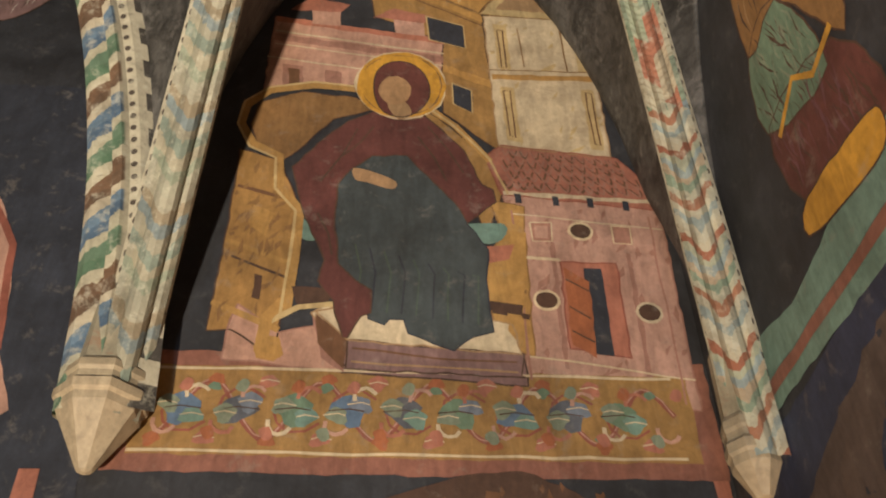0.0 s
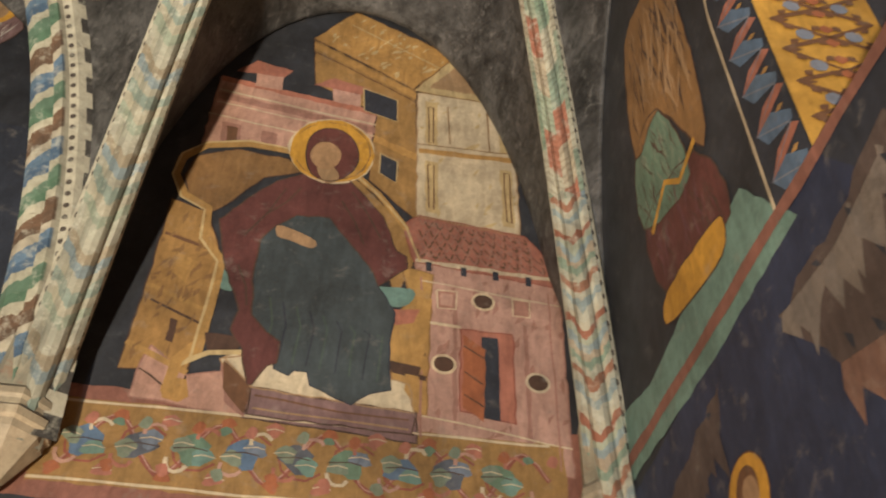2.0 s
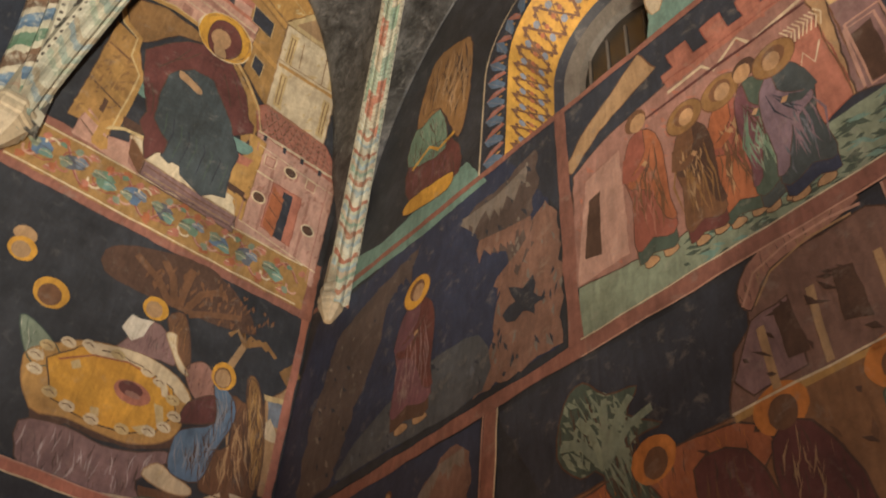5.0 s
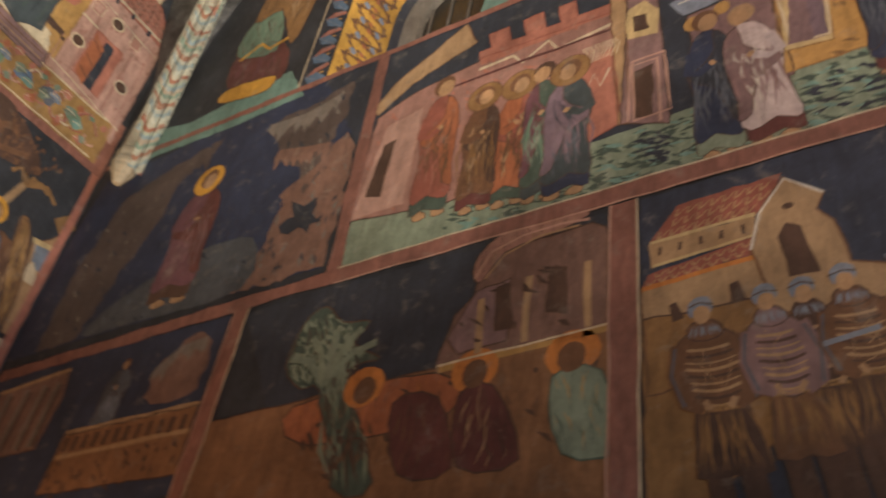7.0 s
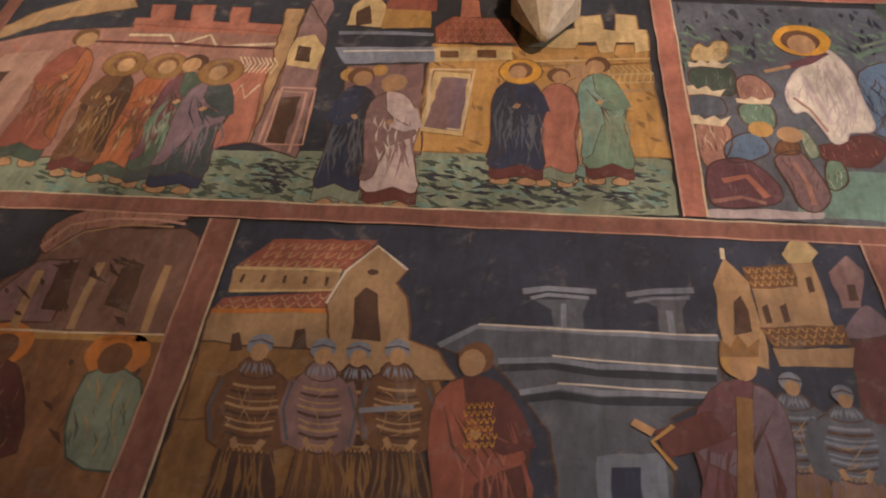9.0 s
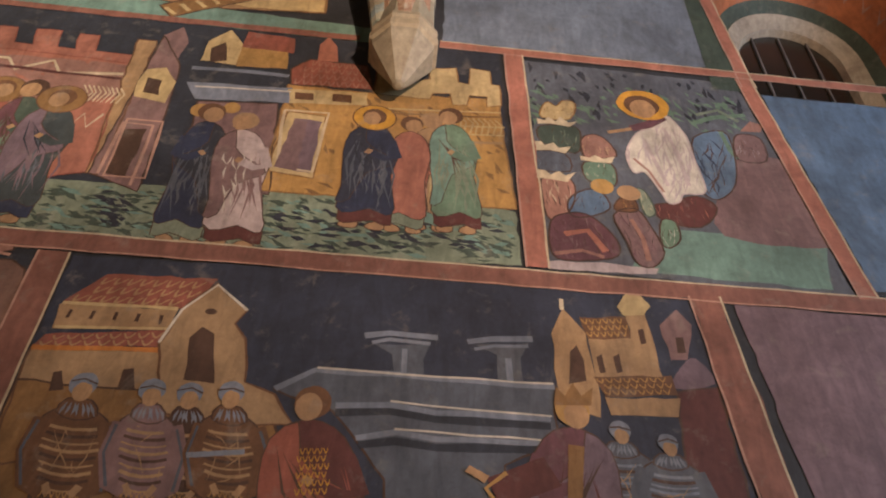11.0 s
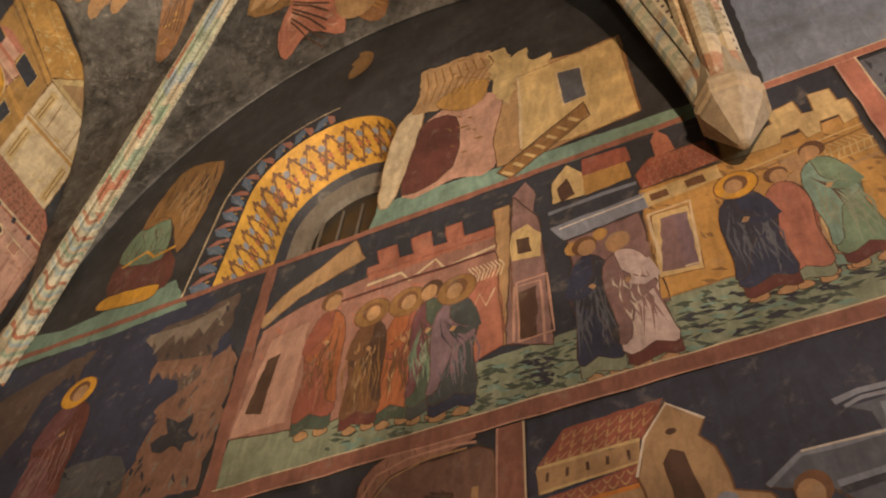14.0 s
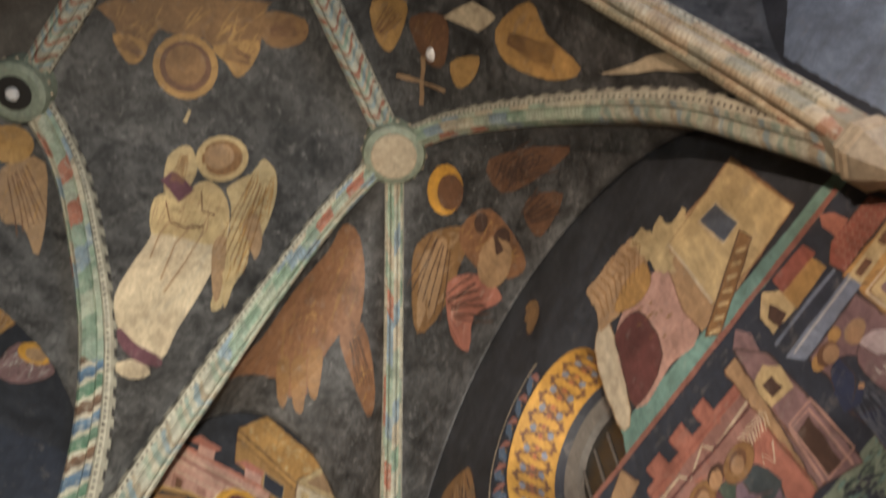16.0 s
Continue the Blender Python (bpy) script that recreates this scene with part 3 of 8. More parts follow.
    stroke(f, "helmet_rim", "greyblue", layer + 0.46, 0.010, [(c[0] - 0.9 * r, c[1] + 0.35 * r), (c[0], c[1] + 0.66 * r), (c[0] + 0.9 * r, c[1] + 0.35 * r)])
    stroke(f, "helmet_ridge", "umber", layer + 0.47, 0.006, [(c[0] - 0.95 * r, c[1] + 0.45 * r), (c[0], c[1] + 0.80 * r), (c[0] + 0.95 * r, c[1] + 0.45 * r)])


def tiles(f, name, colour, layer, rows, cols, quad):
    """Rows of small curved brush marks, as painted tiles or scales, inside a four-cornered field from its foot up."""
    bl, br, tr, tl = quad
    polys = []
    for r in range(rows):
        for c in range(cols):
            def at(u, v):
                a = (bl[0] + (br[0] - bl[0]) * u, bl[1] + (br[1] - bl[1]) * u)
                d = (tl[0] + (tr[0] - tl[0]) * u, tl[1] + (tr[1] - tl[1]) * u)
                return (a[0] + (d[0] - a[0]) * v, a[1] + (d[1] - a[1]) * v)
            u0, v0 = (c + 0.5 * (r % 2)) / (cols + 0.5), r / rows
            du, dv = 0.9 / (cols + 0.5), 0.8 / rows
            outer = [at(u0 + du * k / 4, v0 + dv * (1 - math.sin(math.pi * k / 4))) for k in range(5)]
            inner = [at(u0 + du * (0.16 + 0.68 * k / 4), v0 + dv * (1.05 - 0.72 * math.sin(math.pi * k / 4))) for k in range(5)]
            polys.append(outer + inner[::-1])
    stuff(flat(f, name, mat(colour), layer, polys))


def dabs(f, name, colour, layer, count, pts):
    """Loose short brush dabs scattered inside an outline."""
    xs, zs = [p[0] for p in pts], [p[1] for p in pts]
    polys, tries = [], 0
    lean = random.uniform(-0.6, 0.6)
    while len(polys) < count and tries < 6000:
        tries += 1
        a = (random.uniform(min(xs), max(xs)), random.uniform(min(zs), max(zs)))
        ln, ang = random.uniform(0.03, 0.11), random.uniform(-0.5, 0.5) + (0.2 if "grass" in name else 1.1 + lean)
        b = (a[0] + ln * math.cos(ang), a[1] + ln * math.sin(ang))
        if inside(a, pts) and inside(b, pts):
            polys.append(sliver(a, b, random.uniform(0.012, 0.03)))
    if polys:
        stuff(flat(f, name, mat(colour), layer, polys))


def disc(f, name, colour, layer, at, rx, rz):
    base, _, fold = colour.partition("~")
    n = 22
    ring = [(at[0] + rx * math.cos(math.tau * i / n) * random.uniform(0.97, 1.03), at[1] + rz * math.sin(math.tau * i / n) * random.uniform(0.97, 1.03)) for i in range(n)]
    flat(f, name, mat(base), layer, [ring])
    if fold:
        stuff(flat(f, "fold_stroke", mat(fold), layer + 0.5, fold_strokes(ring) or [ring]))


def ribbon(pts, width):
    left, right = [], []
    for i, p in enumerate(pts):
        a, b = pts[max(i - 1, 0)], pts[min(i + 1, len(pts) - 1)]
        n = math.hypot(b[0] - a[0], b[1] - a[1]) or 1.0
        ox, oz = -(b[1] - a[1]) / n * width / 2, (b[0] - a[0]) / n * width / 2
        k = random.uniform(0.85, 1.15)
        left.append((p[0] + ox * k, p[1] + oz * k))
        right.append((p[0] - ox * k, p[1] - oz * k))
    return [[left[i], left[i + 1], right[i + 1], right[i]] for i in range(len(pts) - 1)]


def finer(pts, step=0.12, amp=0.004):
    out = [pts[0]]
    for a, b in zip(pts, pts[1:]):
        n = max(1, int(math.hypot(b[0] - a[0], b[1] - a[1]) / step))
        for k in range(1, n + 1):
            out.append((a[0] + (b[0] - a[0]) * k / n + random.uniform(-amp, amp), a[1] + (b[1] - a[1]) * k / n + random.uniform(-amp, amp)))
    return out


def stroke(f, name, colour, layer, width, pts):
    flat(f, name, mat(colour), layer, ribbon(finer(pts), width))


# ---- vault paintings follow the curve of their cell ----
from mathutils.bvhtree import BVHTree

CELL_TREES = {}


def cell_tree(cell):
    if cell not in CELL_TREES:
        me = bpy.data.objects[cell].data
        CELL_TREES[cell] = BVHTree.FromPolygons([v.co for v in me.vertices], [p.vertices[:] for p in me.polygons])
    return CELL_TREES[cell]


VAULT_LABELS = dict(
    vault_angel="pale standing winged figure painted on the vault", crown_angel="ochre winged figure with a wide halo painted on the vault",
    west_angel="ochre haloed winged figure painted on the vault", winged_figure="brown winged figure faded into the dark vault",
    seraph="ochre feathered figure with rose drapery painted on the vault", beast="ochre winged creature with a book painted on the vault",
    spandrel_patch="pale repaired plaster patch beside the ribs")


def vault_fresco(key, cell):
    ob = thing("vault_fresco", (-2, -3, 10), VAULT_LABELS[key], "fresco", "frescoes on the vault")
    ob["cell"] = cell
    return ob


def web_mesh(f, name, material, layer, polys):
    tree = cell_tree(f["cell"])
    bm = bmesh.new()
    for p in polys:
        bm.faces.new([bm.verts.new((x, y, 0)) for x, y in p])
    bmesh.ops.triangulate(bm, faces=bm.faces[:])
    for _ in range(3):
        long = [e for e in bm.edges if e.calc_length() > 0.16]
        if not long:
            break
        bmesh.ops.subdivide_edges(bm, edges=long, cuts=1)
        bmesh.ops.triangulate(bm, faces=bm.faces[:])
    off = 0.012 + 0.0035 * layer
    for v in bm.verts:
        hit = tree.ray_cast(Vector((v.co.x, v.co.y, 5.0)), Vector((0, 0, 1)))
        if hit[0] is None:
            near = tree.find_nearest(Vector((v.co.x, v.co.y, 9.0)))
            hit = near
        n = hit[1] if hit[1].z < 0 else -hit[1]
        v.co = hit[0] + n * off
    return part(name, bm, material, f)


def web_shape(f, name, colour, layer, pts):
    base, _, fold = colour.partition("~")
    if name not in ("cross", "book", "ground", "trumpet"):
        pts = rounded(pts)
    web_mesh(f, name, mat(base), layer, [hand_drawn(pts, 0.1, 0.012)])
    if fold:
        strokes = fold_strokes(pts)
        if strokes:
            stuff(web_mesh(f, "feather_stroke", mat(fold), layer + 0.5, strokes))


def web_disc(f, name, colour, layer, at, r):
    tree = cell_tree(f["cell"])
    c, n, _, _ = tree.find_nearest(Vector(at))
    n = n if n.z < 0 else -n
    a = n.orthogonal().normalized()
    b = n.cross(a)
    web_mesh(f, name, mat(colour), layer, [[((c + (a * math.cos(math.tau * i / 20) + b * math.sin(math.tau * i / 20)) * r).x, (c + (a * math.cos(math.tau * i / 20) + b * math.sin(math.tau * i / 20)) * r).y) for i in range(20)]])


# ---- corbels and bosses ----
def revolve_poly(name, rings, sides, material, parent, label="", turn=0.0):
    """A faceted solid from (height, radius) rings about the z axis at the parent's place."""
    bm = bmesh.new()
    loops = [[bm.verts.new((r * math.cos(turn + math.tau * i / sides), r * math.sin(turn + math.tau * i / sides), z)) for i in range(sides)] for z, r in rings]
    for lo, hi in zip(loops, loops[1:]):
        for i in range(sides):
            j = (i + 1) % sides
            bm.faces.new((lo[i], lo[j], hi[j], hi[i]))
    bm.faces.new(loops[0][::-1])
    bm.faces.new(loops[-1])
    ob = part(name, bm, material, parent, label)
    ob.matrix_parent_inverse = Matrix.Identity(4)
    return ob


def corbel(at, r, label, tip, turn):
    ob = thing("corbel", at, label, "corbel", "corbels under the ribs")
    revolve_poly("cone", [(-tip, 0.015), (-tip * 0.97, 0.03), (-0.03, r * 0.98), (0.0, r)], 8, stone_mat, ob, "", turn)
    revolve_poly("collar", [(0.0, r), (0.012, r * 1.1), (0.045, r * 1.12), (0.06, r * 1.02), (0.085, r * 1.02), (0.1, r * 1.08), (0.13, r * 1.06), (0.15, r * 0.94)], 8, stone_mat, ob, "ringed stone collar", turn)
    revolve_poly("springer", [(0.15, r * 0.92), (0.42, r * 0.86)], 8, rib_stub, ob, "painted springer block", turn)
    return ob


rib_stub = paint("springer_paint", (0.40, 0.36, 0.26), vary=0.4, worn=(0.3, 0.14, 0.08), wear=0.6)
corbel((-2.37, -0.12, 6.08), 0.155, "pale faceted stone corbel under two painted ribs", 0.25, 0.39)
corbel((-0.13, -5.18, 5.68), 0.155, "pale faceted stone corbel with dark ringed collar", 0.27, 0.39)
corbel((-0.10, -0.44, 5.76), 0.085, "small worn stone corbel in the wall corner", 0.14, 0.2)


def boss(at, hollow, label):
    ob = thing("vault_boss", at, label, "boss", "bosses of the vault")
    revolve_poly("drum", [(-0.26, 0.24), (-0.24, 0.29), (-0.16, 0.31), (-0.12, 0.27), (-0.04, 0.29), (0.1, 0.31)], 24, rib_mats_plain, ob, "painted green drum")
    if hollow:
        # The drum is solid; a near-black disc paints the shade inside its hole.
        revolve_poly("mouth", [(-0.265, 0.165), (-0.262, 0.17)], 20, PAINT["hole_shade"], ob, "flat near-black disc standing for the unlit opening")
        revolve_poly("bulb", [(-0.33, 0.02), (-0.325, 0.05), (-0.30, 0.065), (-0.27, 0.06), (-0.262, 0.03)], 16, bulb_mat, ob, "small white lamp")
    else:
        revolve_poly("plate", [(-0.29, 0.205), (-0.285, 0.22), (-0.262, 0.222), (-0.26, 0.21)], 28, stone_mat, ob, "plain pale stone plate")
    for k in range(16):
        a = math.tau * k / 16
        knob = revolve_poly("bead", [(-0.02, 0.004), (-0.012, 0.02), (0.0, 0.024), (0.015, 0.014)], 8, stone_mat, ob)
        knob.location = (0.305 * math.cos(a), 0.305 * math.sin(a), -0.14)
    return ob


paint("hole_shade", (0.012, 0.01, 0.008), wear=0.0)
rib_mats_plain = paint("boss_paint", (0.27, 0.31, 0.23), vary=0.5, worn=(0.45, 0.38, 0.28), wear=0.6)
bulb_mat = paint("bulb_glass", (0.8, 0.76, 0.66), vary=0.1, wear=0.05, rough=0.3)
boss(tuple(BOSS), False, "round painted vault boss with a pale stone plate")
boss(tuple(BOSS2), True, "round painted vault boss with a flat near-black disc standing for the unlit opening and lamp")
boss(tuple(BOSS3), False, "round painted vault boss with a pale stone plate")
lamp_spot = thing("ceiling_lamp", (-1.52, -3.82, 10.32), "small round white lamp on the vault", "lamp")
revolve_poly("bulb", [(-0.06, 0.02), (-0.05, 0.055), (-0.02, 0.07), (0.01, 0.06), (0.03, 0.03)], 16, bulb_mat, lamp_spot)
revolve_poly("socket", [(0.02, 0.05), (0.04, 0.055), (0.14, 0.05)], 12, stone_mat, lamp_spot, "dark socket")

# ---- windows ----
glass_m, gnt, gb, gadd, glink = nodes_of("window_glass")
gb.inputs["Base Color"].default_value = (0.02, 0.018, 0.016, 1)
gb.inputs["Roughness"].default_value = 0.25
frame_stone = paint("window_stone", (0.52, 0.46, 0.36), vary=0.3)
frame_grey = paint("window_grey", (0.17, 0.16, 0.15), vary=0.35)
gold_paint = paint("gold_ornament", (0.55, 0.31, 0.06), vary=0.35, wear=0.25, worn=(0.3, 0.2, 0.1))
soffit_red = paint("soffit_red", (0.50, 0.17, 0.07), vary=0.35)


def arch_path(yc, h, sill, spring, rise, n=20, k=1.0):
    pts = [(yc + h * k, sill)]
    pts += [(yc + h * k * math.cos(math.pi * i / n), spring + rise * k * math.sin(math.pi * i / n)) for i in range(n + 1)]
    return pts + [(yc - h * k, sill)]


def reveal_strip(name, window, hole, x0, x1, k0, k1, material, label=""):
    """A lining of the opening between two depths, narrowing from scale k0 to k1."""
    a, b = arch_path(*hole, k=k0), arch_path(*hole, k=k1)
    n = len(a)
    verts = [(x0, y, z) for y, z in a] + [(x1, y, z) for y, z in b]
    return mesh_of(name, verts, [(i, i + 1, n + i + 1, n + i) for i in range(n - 1)], material, window, label)


def arched_window(hole, name, label, lining, frame_m, depth, k=(0.90, 0.80, 0.66), band="night"):
    win = thing(name, (0.0, hole[0], hole[2]), label, "window", kind="structure")
    reveal_strip("lining", win, hole, -0.002, depth, 0.992, k[0], lining, "ornamented painted reveal")
    reveal_strip("edge_band", win, hole, depth, depth + 0.08, k[0], k[1], mat(band))
    reveal_strip("frame", win, hole, depth + 0.05, depth + 0.1, k[1] + 0.02, k[2], frame_m, "stone window moulding")
    reveal_strip("frame", win, hole, depth + 0.1, depth + 0.16, k[2], k[2] - 0.02, frame_m)
    g = arch_path(*hole, k=k[2])
    mesh_of("pane", [(depth + 0.15, y, z) for y, z in g], [tuple(range(len(g)))], glass_m, win, "dark leaded glass")
    for i in range(5):
        y = hole[0] - hole[1] * 0.55 + hole[1] * 1.1 * i / 4
        box("glazing_bar", (depth + 0.135, y - 0.006, hole[2]), (depth + 0.15, y + 0.006, hole[3] + hole[4] * 0.45), frame_grey, win)
    box("sill", (0.004, hole[0] - hole[1] * 0.98, hole[2] - 0.02), (depth + 0.1, hole[0] + hole[1] * 0.98, hole[2] + 0.006), frame_m, win)
    return win


win1 = arched_window(WIN1, "window_1", "arched window with a gold ornamented painted reveal", gold_paint, frame_grey, 0.36)
win2 = arched_window(WIN2, "window_2", "arched window with a red painted reveal and white moulding", soffit_red, frame_stone, 0.30, (0.76, 0.62, 0.50), "darkgreen")


def reveal_point(hole, w, d, depth, k0=0.992, k1=0.90, lift=0.004):
    """A place on the lining: w runs along the arch (0 to 1), d into the wall (0 to 1)."""
    k = k0 + (k1 - k0) * d - lift / hole[1]
    p = arch_path(*hole, n=40, k=k)
    lens = [0.0]
    for a, b in zip(p, p[1:]):
        lens.append(lens[-1] + math.hypot(b[0] - a[0], b[1] - a[1]))
    s = w * lens[-1]
    for i in range(len(p) - 1):
        if lens[i + 1] >= s:
            f = (s - lens[i]) / max(1e-6, lens[i + 1] - lens[i])
            return Vector((d * depth, p[i][0] + (p[i + 1][0] - p[i][0]) * f, p[i][1] + (p[i + 1][1] - p[i][1]) * f))
    return Vector((d * depth, *p[-1]))


def reveal_motif(win, hole, depth, name, material, outline, lift, k1=0.90):
    verts = [reveal_point(hole, min(0.999, max(0.001, w)), d, depth, k1=k1, lift=lift) for w, d in outline]
    mesh_of(name, verts, [tuple(range(len(verts)))], material, win)


# gold scroll ornament: crossing stems with grey-blue berries
for i in range(22):
    w = 0.018 + i / 23
    dw = 1 / 46
    for s in (-1, 1):
        mid = 0.5 + s * 0.2
        reveal_motif(win1, WIN1, 0.36, "scroll_stem", mat("brown"), [(w - dw, 0.5 - s * 0.38), (w - dw * 0.72, 0.5 - s * 0.36), (w + dw * random.uniform(-0.1, 0.2), 0.5 + s * random.uniform(-0.05, 0.05)), (w + dw, 0.5 + s * 0.38), (w + dw * 0.72, 0.5 + s * 0.36), (w - dw * random.uniform(0.1, 0.3), 0.5)], 0.006)
        reveal_motif(win1, WIN1, 0.36, "berry", mat("steel"), [(w + 0.008 * math.cos(a), mid + 0.075 * math.sin(a)) for a in (0, 0.9, 1.8, 2.7, 3.6, 4.5, 5.4)], 0.009)
        for a in (0.8, 2.35, 3.9, 5.5):
            reveal_motif(win1, WIN1, 0.36, "petal", mat("brown"), [(w + 0.009 * math.cos(a), mid + 0.10 * math.sin(a)), (w + 0.016 * math.cos(a - 0.25), mid + 0.17 * math.sin(a - 0.25)), (w + 0.020 * math.cos(a), mid + 0.21 * math.sin(a)), (w + 0.016 * math.cos(a + 0.25), mid + 0.17 * math.sin(a + 0.25))], 0.010)
        reveal_motif(win1, WIN1, 0.36, "leaf", mat("rust"), [(w + s * 0.004, 0.5), (w + s * 0.010, 0.42), (w + s * 0.016, 0.5), (w + s * 0.010, 0.58)], 0.008)
    reveal_motif(win1, WIN1, 0.36, "petal", mat("brown"), [(w + dw - 0.005, 0.12), (w + dw, 0.06), (w + dw + 0.005, 0.12), (w + dw, 0.24)], 0.007)
    reveal_motif(win1, WIN1, 0.36, "petal", mat("brown"), [(w + dw - 0.005, 0.88), (w + dw, 0.94), (w + dw + 0.005, 0.88), (w + dw, 0.76)], 0.007)
for i in range(26):
    w = 0.015 + i / 27
    reveal_motif(win2, WIN2, 0.30, "scroll_stem", mat("pink"), [(w - 0.012, 0.4), (w, 0.6), (w + 0.012, 0.45), (w, 0.7)], 0.006, 0.76)

# painted band round the first window: dark ground, folded ribbon of blue and brick, white outer line
band1 = fresco("window_border_fresco", "B", "painted border of blue and brick folded ribbon round the window")


def ring_pts(hole, k, n=28):
    return [(y, z) for y, z in arch_path(*hole, n=n, k=k)]


def border_point(hole, w, out):
    p = arch_path(hole[0], hole[1] + out, hole[2], hole[3], hole[4] + out, n=40)
    lens = [0.0]
    for a, b in zip(p, p[1:]):
        lens.append(lens[-1] + math.hypot(b[0] - a[0], b[1] - a[1]))
    s = w * lens[-1]
    for i in range(len(p) - 1):
        if lens[i + 1] >= s:
            f = (s - lens[i]) / max(1e-6, lens[i + 1] - lens[i])
            return (p[i][0] + (p[i + 1][0] - p[i][0]) * f, p[i][1] + (p[i + 1][1] - p[i][1]) * f)
    return p[-1]


BORDER = 0.22
for i in range(11):
    w0, w1, wm = i / 22, (i + 1) / 22, (i + 0.5) / 22
    flat(band1, "border_ground", mat("night"), 4, [[border_point(WIN1, w0, 0.0), border_point(WIN1, w1, 0.0), border_point(WIN1, w1, BORDER), border_point(WIN1, w0, BORDER)]])
    flat(band1, "ribbon_fold", mat("blue"), 5, [[border_point(WIN1, w0 + 0.001, 0.02), border_point(WIN1, w0 + 0.006, 0.15), border_point(WIN1, wm, 0.19), border_point(WIN1, wm + 0.006, 0.10), border_point(WIN1, w0 + 0.010, 0.01)]])
    flat(band1, "ribbon_fold", mat("rose"), 6, [[border_point(WIN1, wm, 0.19), border_point(WIN1, w1 - 0.006, 0.12), border_point(WIN1, w1, 0.03), border_point(WIN1, w1 - 0.008, 0.0), border_point(WIN1, wm + 0.005, 0.10)]])
    flat(band1, "ribbon_edge", mat("steel"), 7, ribbon([border_point(WIN1, w0 + 0.001, 0.03), border_point(WIN1, wm, 0.19), border_point(WIN1, w1, 0.03)], 0.008))
    flat(band1, "bud", mat("ochre"), 7.2, [[border_point(WIN1, wm - 0.003, 0.05), border_point(WIN1, wm, 0.075), border_point(WIN1, wm + 0.003, 0.05), border_point(WIN1, wm, 0.03)]])
flat(band1, "white_line", mat("cream"), 7, ribbon([border_point(WIN1, i / 80, BORDER) for i in range(41)], 0.014))
band2 = fresco("window_border_fresco", "B", "painted green diamond border round the window")
for i in range(16):
    w0, w1 = 0.5 + i / 32, 0.5 + (i + 1) / 32
    flat(band2, "border_ground", mat("darkgreen"), 4, [[border_point(WIN2, w0 - 0.5, 0.0), border_point(WIN2, w1 - 0.5, 0.0), border_point(WIN2, w1 - 0.5, 0.16), border_point(WIN2, w0 - 0.5, 0.16)]])

# ---- painted frames between the panels ----
frames_b = fresco("painted_frame", "B", "brick-red painted frame lines with pale edges between the panels")


def frame_line(f, a, b, width, colour="frame_red", edges=True):
    stroke(f, "frame_band", colour, 8, width, [a, b])
    if edges:
        n = math.hypot(b[0] - a[0], b[1] - a[1])
        ox, oz = -(b[1] - a[1]) / n * width / 2, (b[0] - a[0]) / n * width / 2
        for s in (-1, 1):
            stroke(f, "pale_edge", "pink" if s > 0 else "cream", 9, 0.008, [(a[0] + s * ox, a[1] + s * oz), (b[0] + s * ox, b[1] + s * oz)])


frame_line(frames_b, (-0.02, 5.99), (-4.95, 6.0), 0.05, "frame_red", False)
frame_line(frames_b, (-5.35, 6.02), (-9.0, 6.0), 0.06, "rose")
frame_line(frames_b, (-0.05, 4.25), (-2.6, 4.33), 0.08, "frame_red", False)
frame_line(frames_b, (-2.6, 4.33), (-9.0, 4.45), 0.09)
frame_line(frames_b, (-2.50, 5.97), (-2.57, 4.35), 0.085, "frame_red", False)
frame_line(frames_b, (-5.72, 5.99), (-5.79, 4.45), 0.09, "rose")
frame_line(frames_b, (-6.78, 7.6), (-6.90, 5.9), 0.07, "rose")
frame_line(frames_b, (-6.88, 5.98), (-7.06, 4.45), 0.075, "rose")
frame_line(frames_b, (-4.04, 4.30), (-4.10, 2.2), 0.11)
frame_line(frames_b, (-6.41, 4.38), (-6.62, 2.2), 0.12)
frame_line(frames_b, (-2.02, 4.27), (-2.0, 2.2), 0.10)
field = fresco("painted_field", "B", "faded plain painted fields of grey, blue and mauve")
shape(field, "lunette_ground", "greyblue", 1, [(-5.36, 6.06), (-6.8, 6.06), (-6.72, 7.5), (-6.2, 8.6), (-5.36, 7.4)])
shape(field, "blue_ground", "blue", 1, [(-6.95, 5.85), (-8.9, 5.85), (-8.9, 4.5), (-7.1, 4.5)])
shape(field, "mauve_ground", "violet", 1, [(-6.52, 4.36), (-8.9, 4.36), (-8.9, 2.2), (-6.75, 2.2)])

# scroll band under the tall lunette
scroll = fresco("scroll_band_fresco", "A", "ochre painted band with scrolling stems and blue and rose leaves")
shape(scroll, "red_ground", "frame_red", 2, [(-2.36, 5.90), (-0.012, 5.90), (-0.012, 6.43), (-2.30, 6.43)])
shape(scroll, "gold_ground", "amber", 3, [(-2.28, 5.97), (-0.10, 5.97), (-0.10, 6.36), (-2.24, 6.36)])
stroke(scroll, "border_line", "cream", 4, 0.012, [(-2.28, 5.985), (-1.2, 5.983), (-0.16, 5.986)])
stroke(scroll, "border_line", "cream", 4, 0.012, [(-2.25, 6.348), (-1.2, 6.35), (-0.16, 6.347)])
wave = [(-2.22 + 0.02 * k, 6.165 - 0.125 * math.cos((0.02 * k) / 0.215 * math.pi)) for k in range(103)]
stroke(scroll, "stem", "brick", 4.2, 0.02, wave)
stroke(scroll, "stem_light", "pink", 4.6, 0.006, [(p[0], p[1] + 0.006) for p in wave])
